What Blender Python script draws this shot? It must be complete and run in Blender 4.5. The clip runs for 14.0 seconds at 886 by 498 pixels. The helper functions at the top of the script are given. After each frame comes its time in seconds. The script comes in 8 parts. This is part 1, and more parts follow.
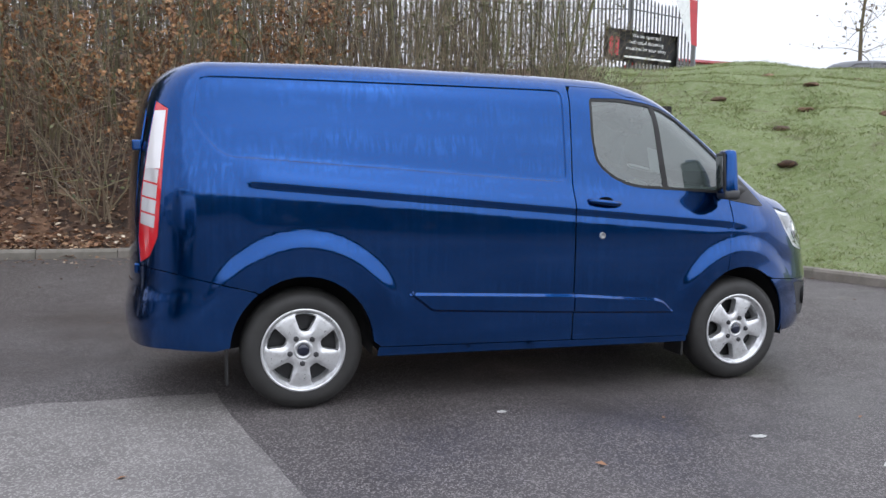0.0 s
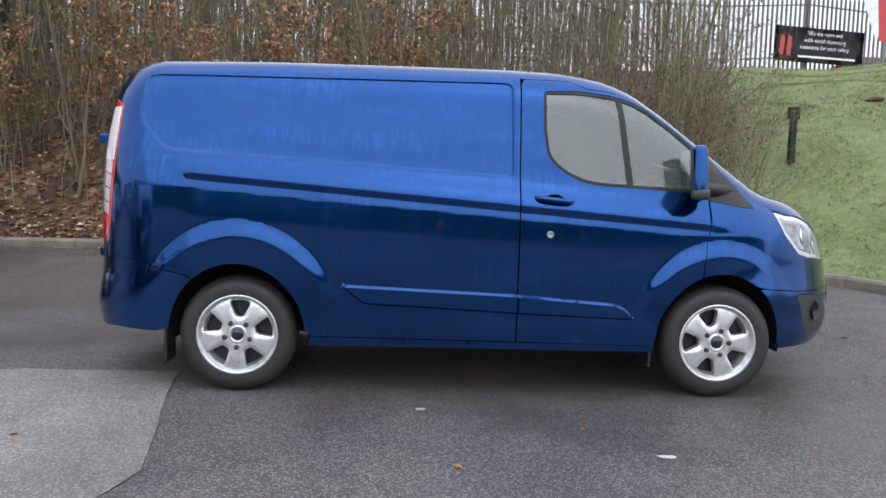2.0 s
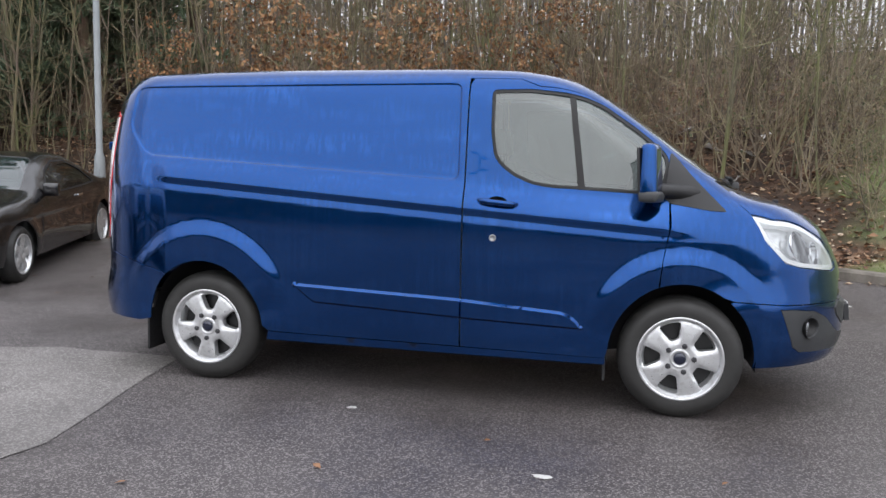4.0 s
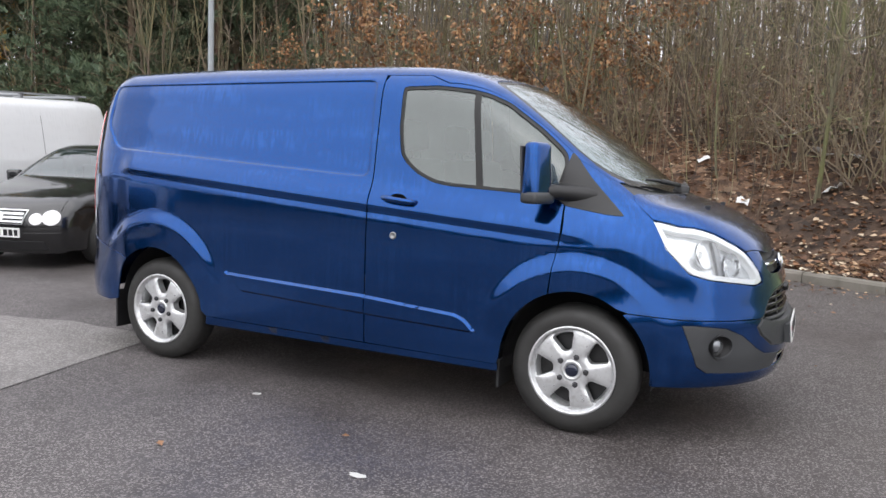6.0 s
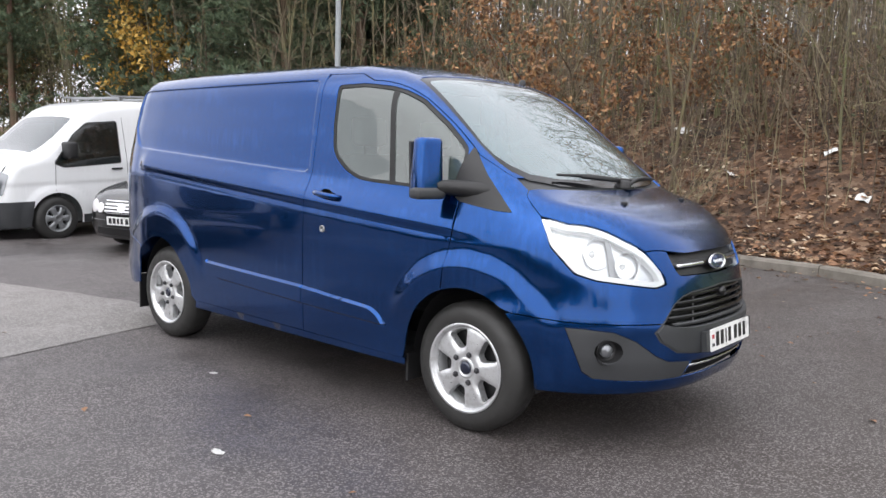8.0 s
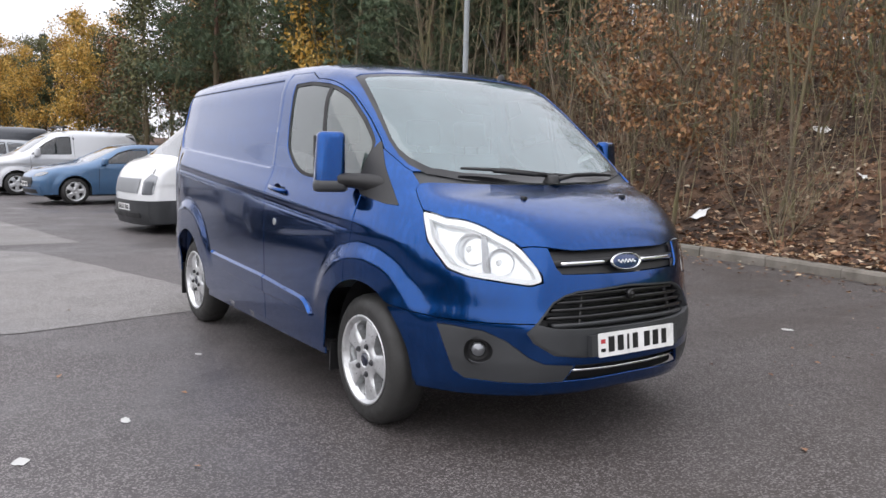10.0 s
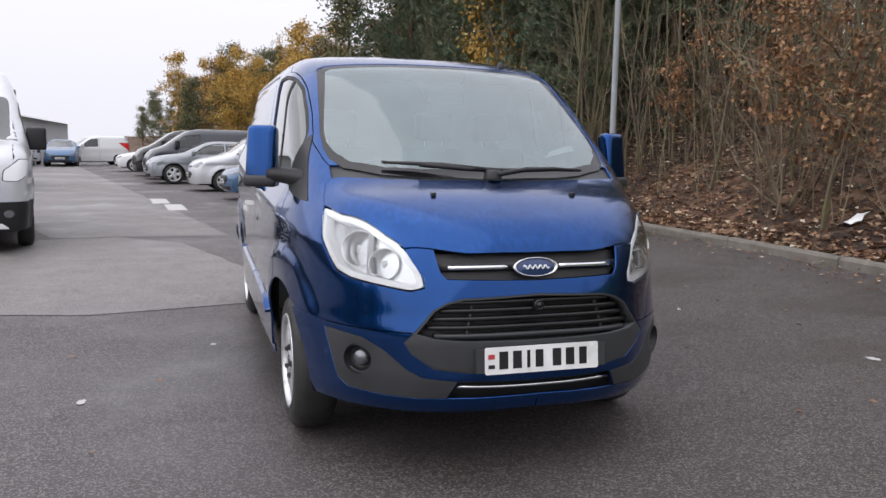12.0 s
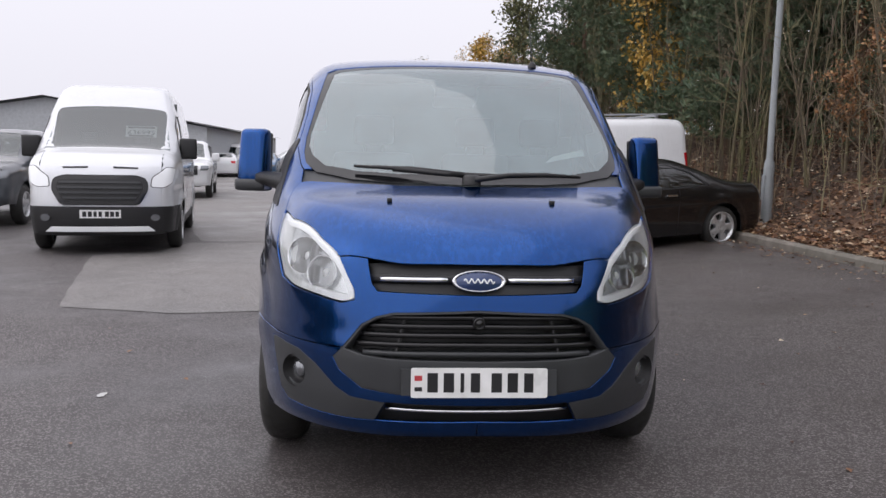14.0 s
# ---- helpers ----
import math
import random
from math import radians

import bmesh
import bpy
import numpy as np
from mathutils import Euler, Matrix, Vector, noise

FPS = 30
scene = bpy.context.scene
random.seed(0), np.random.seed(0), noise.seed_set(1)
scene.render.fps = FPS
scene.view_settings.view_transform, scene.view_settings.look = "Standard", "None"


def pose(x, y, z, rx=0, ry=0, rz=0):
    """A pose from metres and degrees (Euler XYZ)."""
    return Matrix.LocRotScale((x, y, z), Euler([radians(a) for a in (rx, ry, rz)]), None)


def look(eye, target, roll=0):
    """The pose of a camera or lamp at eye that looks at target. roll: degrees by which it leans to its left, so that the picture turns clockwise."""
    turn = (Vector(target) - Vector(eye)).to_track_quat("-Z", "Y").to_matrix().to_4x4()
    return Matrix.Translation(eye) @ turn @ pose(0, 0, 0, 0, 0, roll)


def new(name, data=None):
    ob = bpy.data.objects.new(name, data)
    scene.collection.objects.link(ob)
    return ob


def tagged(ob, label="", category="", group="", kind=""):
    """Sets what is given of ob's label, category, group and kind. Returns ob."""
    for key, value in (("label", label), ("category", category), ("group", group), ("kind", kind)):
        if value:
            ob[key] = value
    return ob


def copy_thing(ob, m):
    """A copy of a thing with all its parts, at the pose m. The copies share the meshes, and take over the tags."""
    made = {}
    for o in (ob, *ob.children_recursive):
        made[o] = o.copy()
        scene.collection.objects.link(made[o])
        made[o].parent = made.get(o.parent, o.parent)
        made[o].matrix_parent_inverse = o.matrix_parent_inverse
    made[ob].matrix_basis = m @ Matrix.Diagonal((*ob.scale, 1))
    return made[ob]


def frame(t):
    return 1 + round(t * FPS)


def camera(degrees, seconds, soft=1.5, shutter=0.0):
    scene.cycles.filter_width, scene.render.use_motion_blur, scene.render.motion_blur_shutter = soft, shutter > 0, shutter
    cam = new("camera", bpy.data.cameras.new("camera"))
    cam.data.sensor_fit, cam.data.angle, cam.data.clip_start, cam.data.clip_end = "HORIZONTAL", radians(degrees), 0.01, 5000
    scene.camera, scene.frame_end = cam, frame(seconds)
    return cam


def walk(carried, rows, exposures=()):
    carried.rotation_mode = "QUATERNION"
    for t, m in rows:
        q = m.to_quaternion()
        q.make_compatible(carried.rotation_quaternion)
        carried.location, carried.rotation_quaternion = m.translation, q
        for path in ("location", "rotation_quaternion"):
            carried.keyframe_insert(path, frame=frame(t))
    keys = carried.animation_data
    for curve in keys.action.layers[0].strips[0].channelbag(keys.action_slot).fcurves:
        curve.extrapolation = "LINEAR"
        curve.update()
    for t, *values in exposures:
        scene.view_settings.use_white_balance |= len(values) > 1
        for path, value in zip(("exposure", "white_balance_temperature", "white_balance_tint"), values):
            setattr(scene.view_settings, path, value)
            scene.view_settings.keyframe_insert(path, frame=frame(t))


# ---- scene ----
cam = camera(58.3, 14.0)
PATH = [
    (0, (-2.064, -5.441, 1.362), (-1.463, -3.543, 1.176), 1.0),
    (0.5, (-1.697, -5.546, 1.338), (-1.218, -3.612, 1.155), 1.2),
    (1, (-1.286, -5.575, 1.333), (-0.917, -3.617, 1.153), 1.2),
    (1.5, (-0.885, -5.665, 1.328), (-0.636, -3.688, 1.153), 1.3),
    (2, (-0.532, -5.694, 1.311), (-0.414, -3.705, 1.136), 1.7),
    (4.3, (1.325, -5.52, 1.409), (0.833, -3.593, 1.201), 1.6),
    (4.5, (1.473, -5.494, 1.398), (0.94, -3.576, 1.198), 2.0),
    (5, (1.844, -5.312, 1.407), (1.201, -3.43, 1.193), 2.1),
    (5.5, (2.239, -5.161, 1.423), (1.491, -3.319, 1.202), 2.0),
    (6, (2.612, -5.004, 1.431), (1.757, -3.209, 1.214), 2.2),
    (6.5, (2.959, -4.778, 1.463), (1.984, -3.047, 1.233), 2.2),
    (7, (3.344, -4.625, 1.459), (2.258, -2.962, 1.226), 2.1),
    (7.5, (3.717, -4.438, 1.476), (2.517, -2.855, 1.24), 1.7),
    (8, (4.017, -4.151, 1.488), (2.73, -2.639, 1.242), 1.7),
    (8.2, (4.16, -4.083, 1.467), (2.843, -2.597, 1.229), 1.8),
    (10.5, (5.245, -2.549, 1.457), (3.525, -1.56, 1.206), 1.2),
    (11, (5.349, -2.178, 1.484), (3.562, -1.317, 1.229), 1.1),
    (11.5, (5.489, -1.804, 1.476), (3.646, -1.068, 1.225), 0.9),
    (12, (5.518, -1.433, 1.453), (3.631, -0.821, 1.2), 1.0),
    (12.5, (5.535, -1.075, 1.462), (3.611, -0.589, 1.213), 0.9),
    (13, (5.572, -0.76, 1.456), (3.617, -0.421, 1.211), 1.0),
    (13.5, (5.511, -0.535, 1.431), (3.536, -0.327, 1.195), 1.2),
    (14, (5.453, -0.353, 1.424), (3.47, -0.217, 1.196), 1.2),
]
walk(cam, [(t, look(eye, target, roll)) for t, eye, target, roll in PATH],
     exposures=[(0.0, 0.34, 6050, 10), (2.0, 0.42, 6100, 10), (5.0, 0.57, 6400, 10), (7.5, 0.72, 6450, 10), (8.2, 0.69, 6450, 10), (10.5, 0.39, 6400, 12), (12.0, 0.18, 6400, 13), (14.0, 0.06, 6430, 14)])

# ---- world and light
world = bpy.data.worlds.new("overcast")
scene.world = world
world.use_nodes = True
wn = world.node_tree.nodes
wl = world.node_tree.links
wn.clear()
sky = wn.new("ShaderNodeTexSky")
sky.sky_type = "NISHITA"
sky.sun_disc = False
sky.sun_elevation, sky.sun_rotation = radians(45), radians(165.5)
sky.air_density, sky.dust_density, sky.ozone_density = 1.0, 6.0, 1.0
grey = wn.new("ShaderNodeHueSaturation")
grey.inputs["Saturation"].default_value = 0.10
cloud = wn.new("ShaderNodeMix")
cloud.data_type = "RGBA"
cloud.inputs["Factor"].default_value = 0.86
cloud.inputs["B"].default_value = (12.9, 12.95, 13.8, 1)
back = wn.new("ShaderNodeBackground")
back.inputs["Strength"].default_value = 0.083
wout = wn.new("ShaderNodeOutputWorld")
wl.new(sky.outputs["Color"], grey.inputs["Color"])
wl.new(grey.outputs["Color"], cloud.inputs["A"])
dome, rise, shine = wn.new("ShaderNodeTexCoord"), wn.new("ShaderNodeSeparateXYZ"), wn.new("ShaderNodeMapRange")
shine.inputs["From Min"].default_value, shine.inputs["From Max"].default_value = 0.0, 1.0
shine.inputs["To Min"].default_value, shine.inputs["To Max"].default_value = 0.84, 1.25
full = wn.new("ShaderNodeVectorMath")
full.operation = "SCALE"
wl.new(dome.outputs["Generated"], rise.inputs[0])
wl.new(rise.outputs["Z"], shine.inputs["Value"])
wl.new(cloud.outputs["Result"], full.inputs[0])
wl.new(shine.outputs["Result"], full.inputs["Scale"])
wl.new(full.outputs[0], back.inputs["Color"])
wl.new(back.outputs["Background"], wout.inputs["Surface"])

sun_data = bpy.data.lights.new("sun", "SUN")
sun_data.energy, sun_data.angle, sun_data.color = 1.2, radians(120), (1.0, 0.97, 0.93)
sun = new("sun", sun_data)
sun.matrix_basis = look((3.7, -14.2, 14.7), (0, 0, 0))


# ---------------------------------------------------------------- shapes: smooth curves and rounded bodies
def curve(xs, ys):
    """A smooth curve through a few design points, without overshoot; flat beyond its ends."""
    xs, ys = np.array(xs, float), np.array(ys, float)
    h, d = np.diff(xs), np.diff(ys) / np.diff(xs)
    m = np.zeros(len(xs))
    m[0], m[-1] = d[0], d[-1]
    for i in range(1, len(xs) - 1):
        if d[i - 1] * d[i] > 0:
            w1, w2 = 2 * h[i] + h[i - 1], h[i] + 2 * h[i - 1]
            m[i] = (w1 + w2) / (w1 / d[i - 1] + w2 / d[i])

    def at(x):
        x = np.clip(np.asarray(x, float), xs[0], xs[-1])
        i = np.clip(np.searchsorted(xs, x) - 1, 0, len(xs) - 2)
        t = (x - xs[i]) / h[i]
        return (ys[i] * (1 + 2 * t) * (1 - t) ** 2 + h[i] * m[i] * t * (1 - t) ** 2
                + ys[i + 1] * t * t * (3 - 2 * t) - h[i] * m[i + 1] * t * t * (1 - t))
    return at


def smax(a, b, k):
    h = np.maximum(k - np.abs(a - b), 0) / k
    return np.maximum(a, b) + h * h * k / 4


def step(a, b, x):
    t = np.clip((x - a) / (b - a), 0, 1)
    return t * t * (3 - 2 * t)


def inside(poly, a, b):
    """Which of the points (a, b) lie inside a polygon."""
    r = np.zeros(np.shape(a), bool)
    n = len(poly)
    for i in range(n):
        (x0, y0), (x1, y1) = poly[i], poly[i - 1]
        if y0 == y1:
            continue
        r ^= ((y0 > b) != (y1 > b)) & (a < (x1 - x0) * (b - y0) / (y1 - y0) + x0)
    return r


def edge_distance(poly, a, b):
    """How far each point (a, b) lies from a polygon's outline."""
    best = np.full(np.shape(a), 1e9)
    for i in range(len(poly)):
        (x0, y0), (x1, y1) = poly[i - 1], poly[i]
        dx, dy = x1 - x0, y1 - y0
        t = np.clip(((a - x0) * dx + (b - y0) * dy) / max(dx * dx + dy * dy, 1e-12), 0, 1)
        best = np.minimum(best, np.hypot(a - x0 - t * dx, b - y0 - t * dy))
    return best


def signed(poly, a, b):
    d = edge_distance(poly, a, b)
    return np.where(inside(poly, a, b), d, -d)


def rounded(poly, r=0.03, n=4):
    """A polygon with its corners rounded by arcs."""
    out = []
    m = len(poly)
    for i in range(m):
        p, a, b = (np.array(poly[j % m], float) for j in (i, i - 1, i + 1))
        la, lb = np.linalg.norm(a - p), np.linalg.norm(b - p)
        q = min(r, la * 0.45, lb * 0.45)
        s, e = p + (a - p) / la * q, p + (b - p) / lb * q
        for k in range(n + 1):
            t = k / n
            out.append(tuple((1 - t) ** 2 * s + 2 * t * (1 - t) * p + t * t * e))
    return out


def spline(points, n=6, closed=False):
    """Points along a smooth line through the given ones, in two or three dimensions."""
    P = [np.array(p, float) for p in points]
    m, out = len(P), []
    for i in range(m if closed else m - 1):
        p0, p1, p2, p3 = (P[j % m] if closed else P[min(max(j, 0), m - 1)] for j in (i - 1, i, i + 1, i + 2))
        for k in range(n):
            t = k / n
            out.append(tuple(0.5 * (2 * p1 + (p2 - p0) * t + (2 * p0 - 5 * p1 + 4 * p2 - p3) * t * t
                                    + (3 * p1 - p0 - 3 * p2 + p3) * t ** 3)))
    if not closed:
        out.append(tuple(P[-1]))
    return out

# ---------------------------------------------------------------- the blue van: its outer skin
AXLE, TYRE_R, ARCH_R, ARCH_TALL = 1.4665, 0.35, 0.404, 1.07
van_roof = curve([-2.6, -2.42, -2.3, -1.8, -1.0, 0.0, 0.45, 0.72, 0.92, 1.1, 1.3, 1.5, 1.7, 1.8, 1.87, 2.05, 2.22, 2.34, 2.42, 2.6],
                 [1.86, 1.955, 1.985, 2.01, 2.028, 2.03, 2.02, 1.985, 1.92, 1.815, 1.675, 1.53, 1.385, 1.318, 1.288, 1.235, 1.155, 1.075, 0.985, 0.70])
van_width = curve([0.15, 0.3, 0.42, 0.55, 0.75, 0.95, 1.08, 1.2, 1.35, 1.5, 1.7, 1.9, 2.1],
                  [0.940, 0.968, 0.978, 0.984, 0.994, 1.000, 0.999, 0.975, 0.936, 0.914, 0.882, 0.850, 0.815])
van_taper = curve([-2.5, -2.3, -2.0, -1.6, 0.6, 1.2, 1.4, 1.6, 1.8, 2.0, 2.3],
                  [0.915, 0.935, 0.965, 0.988, 1.0, 0.99, 0.976, 0.955, 0.925, 0.88, 0.80])
van_nose = curve([0.1, 0.28, 0.36, 0.5, 0.62, 0.75, 0.87, 0.97, 1.05, 1.2, 1.6],
                 [2.33, 2.40, 2.455, 2.485, 2.485, 2.462, 2.438, 2.412, 2.39, 2.32, 2.1])
van_tail = curve([0.2, 0.38, 0.5, 0.62, 0.72, 1.0, 1.4, 1.7, 2.0],
                 [-2.395, -2.455, -2.475, -2.46, -2.445, -2.445, -2.425, -2.375, -2.29])
LOAD_PANEL = [(-2.06, 1.62), (-2.03, 1.885), (0.155, 1.905), (0.165, 1.325), (-1.90, 1.44)]


def load_panel(x, z):
    """Distance inside the pressed panel's outline, with rounded corners."""
    d = None
    for i in range(5):
        (x0, z0), (x1, z1) = LOAD_PANEL[i - 1], LOAD_PANEL[i]
        n = math.hypot(x1 - x0, z1 - z0)
        e = ((x - x0) * (z1 - z0) - (z - z0) * (x1 - x0)) / n
        d = -e if d is None else smax(d, -e, 0.05)
    return -d


def van_skin(x, y, z):
    """Negative inside the van's body, zero on its skin."""
    ay = np.abs(y)
    drop = 0.072 * (0.2 - np.clip(x, -1.9, 1.2))
    w = van_width(z - drop * step(0.55, 0.95, z) * step(1.8, 1.45, z)) * van_taper(x)
    # shoulder: a ledge that runs from above the rear wheel, falling forwards, below it a hollow
    line = 1.155 - 0.072 * (x - 0.2)
    fade = step(-1.86, -1.70, x) * step(1.7, 1.2, x)
    u = z - line
    w = w + fade * (0.024 * step(0.17, 0.02, u) - 0.016 * step(0.024, -0.036, u) * step(-0.85, -0.04, u))
    # wheel-arch brows
    for ax, rb in ((-AXLE, 0.65), (AXLE, 0.60)):
        r = np.hypot(x - ax, (z - TYRE_R) / 1.07)
        w = w + 0.024 * step(rb, rb - 0.10, r) * step(0.25, 0.80, (z - TYRE_R) / np.maximum(r, 0.05))
    # the bumper keeps its width round the front corner
    w = w + 0.050 * step(0.85, 0.55, z) * step(1.3, 1.8, x)
    # pressed load-bay panel
    p = load_panel(x, z)
    w = w - 0.016 * step(-0.003, 0.010, p)
    side = ay - w
    shift = x + 0.09 * ay ** 2
    top = (z - van_roof(shift) + 0.035 * (ay / 0.8) ** 4 + 0.012 * (ay / 0.8) ** 2) * 0.92
    top = np.where(x > 0.8, top * (1 - 0.18 * step(0.8, 1.1, x)), top)
    nose = (x - van_nose(z) + 0.74 * ay ** 3) / np.sqrt(1 + (2.2 * ay ** 2) ** 2)
    tail = (van_tail(z) + 0.34 * ay ** 3 - x) * 0.85
    g = smax(side, top, 0.17)
    g = smax(g, nose, 0.12)
    return smax(g, tail, 0.22)

# ---------------------------------------------------------------- mesh tools
def part(name, bm, material, parent, label=""):
    """Links a bmesh as one mesh object under a thing or a part."""
    me = bpy.data.meshes.new(name)
    bm.to_mesh(me)
    bm.free()
    return placed(name, me, material, parent, label)


def placed(name, me, material, parent=None, label=""):
    for m in (material if isinstance(material, (list, tuple)) else [material]):
        me.materials.append(m)
    ob = new(name, me)
    if me.materials[0].name in ("window_glass", "windscreen_glass", "car_screen_glass", "lamp_lens", "dark_window_glass"):
        ob.visible_shadow = False
    if parent is not None:
        ob.parent = parent
    if label:
        ob["label"] = label
    return ob


def thing(name, label, category, group="", at=None, kind=""):
    ob = new(name)
    ob.empty_display_size = 0.1
    if at is not None:
        ob.matrix_basis = at
    return tagged(ob, label, category, group, kind)


def shade(bm, smooth=True):
    for f in bm.faces:
        f.smooth = smooth
    return bm


def raw(name, verts, faces, material, parent=None, label="", smooth=True, normals=None):
    me = bpy.data.meshes.new(name)
    me.from_pydata([tuple(v) for v in verts], [], faces)
    me.polygons.foreach_set("use_smooth", [smooth] * len(me.polygons))
    if normals is not None:
        me.normals_split_custom_set_from_vertices([tuple(n) for n in normals])
    return placed(name, me, material, parent, label)


def box(bm, x0, x1, y0, y1, z0, z1, bevel=0.0, m=None):
    g = bmesh.ops.create_cube(bm, size=1.0)
    vs = g["verts"]
    for v in vs:
        v.co = Vector((x0 + (v.co.x + 0.5) * (x1 - x0), y0 + (v.co.y + 0.5) * (y1 - y0), z0 + (v.co.z + 0.5) * (z1 - z0)))
        if m is not None:
            v.co = m @ v.co
    if bevel:
        es = {e for v in vs for e in v.link_edges}
        bmesh.ops.bevel(bm, geom=list(es), offset=bevel, segments=2, affect="EDGES", profile=0.6)
    return bm


def lathe(bm, profile, n=32, axis="y", at=(0, 0, 0), close=False):
    """A turned body; profile: (radius, place along the axis)."""
    rings = []
    for r, h in profile:
        ring = []
        for i in range(n):
            a = 2 * math.pi * i / n
            p = (r * math.cos(a), h, r * math.sin(a)) if axis == "y" else ((r * math.cos(a), r * math.sin(a), h) if axis == "z" else (h, r * math.cos(a), r * math.sin(a)))
            ring.append(bm.verts.new((p[0] + at[0], p[1] + at[1], p[2] + at[2])))
        rings.append(ring)
    for a, b in zip(rings, rings[1:]):
        for i in range(n):
            bm.faces.new((a[i], a[(i + 1) % n], b[(i + 1) % n], b[i]))
    if close:
        bm.faces.new(rings[0])
        bm.faces.new(rings[-1])
    bmesh.ops.recalc_face_normals(bm, faces=bm.faces)
    return bm


def tube(bm, points, radii, n=8, caps=True):
    """A round, tapering rod along points."""
    P = [Vector(p) for p in points]
    if not isinstance(radii, (list, tuple)):
        radii = [radii] * len(P)
    rings, side = [], None
    for i, p in enumerate(P):
        d = (P[min(i + 1, len(P) - 1)] - P[max(i - 1, 0)]).normalized()
        if side is None:
            side = d.orthogonal().normalized()
        side = (side - d * side.dot(d)).normalized()
        up = d.cross(side)
        rings.append([bm.verts.new(p + (side * math.cos(2 * math.pi * k / n) + up * math.sin(2 * math.pi * k / n)) * radii[i]) for k in range(n)])
    for a, b in zip(rings, rings[1:]):
        for k in range(n):
            bm.faces.new((a[k], a[(k + 1) % n], b[(k + 1) % n], b[k]))
    if caps:
        bm.faces.new(rings[0][::-1])
        bm.faces.new(rings[-1])
    return bm


def prism(bm, poly, m, depth):
    """A flat outline (in x, y of m) given thickness along m's z."""
    lo = [bm.verts.new(m @ Vector((a, b, 0))) for a, b in poly]
    hi = [bm.verts.new(m @ Vector((a, b, depth))) for a, b in poly]
    bm.faces.new(lo[::-1])
    bm.faces.new(hi)
    for i in range(len(poly)):
        bm.faces.new((lo[i - 1], lo[i], hi[i], hi[i - 1]))
    bmesh.ops.recalc_face_normals(bm, faces=bm.faces)
    return bm


SIDE = ((1, 0, 0), (0, 0, 1), (0, -1, 0))                      # seen from the right flank
TOP = ((1, 0, 0), (0, 1, 0), (0, 0, 1))
FRONT = ((0, 1, 0), (0, 0, 1), (1, 0, 0))
REAR = ((0, 1, 0), (0, 0, 1), (-1, 0, 0))
Q = 0.5 ** 0.5
CORNER = ((Q, Q, 0), (0, 0, 1), (Q, -Q, 0))                    # from ahead on the right
TAILCORNER = ((Q, -Q, 0), (0, 0, 1), (-Q, -Q, 0))
SHOULDER = ((1, 0, 0), (0, Q, Q), (0, -Q, Q))


def lift(skin, view, ab, off=0.0, reach=3.2):
    """Where the lines of sight of a view through the flat points ab first meet the skin (or a shell off metres outside it)."""
    A, B, D = (np.array(v, float) for v in view)
    O = ab[:, :1] * A + ab[:, 1:] * B
    ts = np.arange(reach, -0.7, -0.15)
    lo, hi = np.full(len(ab), ts[-1]), np.full(len(ab), ts[-1])
    left = np.arange(len(ab))
    for a, b in zip(ts, ts[1:]):
        P = O[left] + b * D
        met = skin(P[:, 0], P[:, 1], P[:, 2]) < off
        hi[left[met]], lo[left[met]] = a, b
        left = left[~met]
        if not len(left):
            break
    for _ in range(16):
        mid = (lo + hi) / 2
        P = O + mid[:, None] * D
        inn = skin(P[:, 0], P[:, 1], P[:, 2]) < off
        lo, hi = np.where(inn, mid, lo), np.where(inn, hi, mid)
    return O + lo[:, None] * D


def slopes(skin, P, e=0.002):
    n = np.stack([skin(*(P + d).T) - skin(*(P - d).T) for d in np.eye(3) * e], 1)
    return n / np.maximum(np.linalg.norm(n, axis=1, keepdims=True), 1e-9)


def spot(skin, x=None, y=None, z=None):
    """The point of the skin with two coordinates given; on the right flank where y is the one to find."""
    if y is None:
        return lift(skin, SIDE, np.array([[x, z]]))[0]
    if z is None:
        return lift(skin, TOP, np.array([[x, y]]))[0]
    return lift(skin, FRONT, np.array([[y, z]]), reach=3.4)[0]


def flat(view, points):
    A, B, _ = (np.array(v, float) for v in view)
    return [(float(np.dot(p, A)), float(np.dot(p, B))) for p in points]


def resample(poly, h):
    out = []
    for i in range(len(poly)):
        a, b = np.array(poly[i - 1]), np.array(poly[i])
        n = max(1, int(np.ceil(np.linalg.norm(b - a) / h)))
        out += [tuple(a + (b - a) * k / n) for k in range(n)]
    return out


def inset(poly, d):
    """The outline moved inwards by d."""
    P = np.array(poly)
    if d == 0:
        return poly
    area = sum(P[i - 1][0] * P[i][1] - P[i][0] * P[i - 1][1] for i in range(len(P)))
    s = 1 if area > 0 else -1
    out = []
    for i in range(len(P)):
        a, p, b = P[i - 1], P[i], P[(i + 1) % len(P)]
        u, v = p - a, b - p
        u, v = u / max(np.linalg.norm(u), 1e-9), v / max(np.linalg.norm(v), 1e-9)
        n = np.array([-u[1] - v[1], u[0] + v[0]]) * s
        n /= max(np.linalg.norm(n), 1e-6)
        c = max(0.45, float(np.dot(n, np.array([-u[1], u[0]]) * s)))
        out.append(tuple(p + n * d / c))
    return out


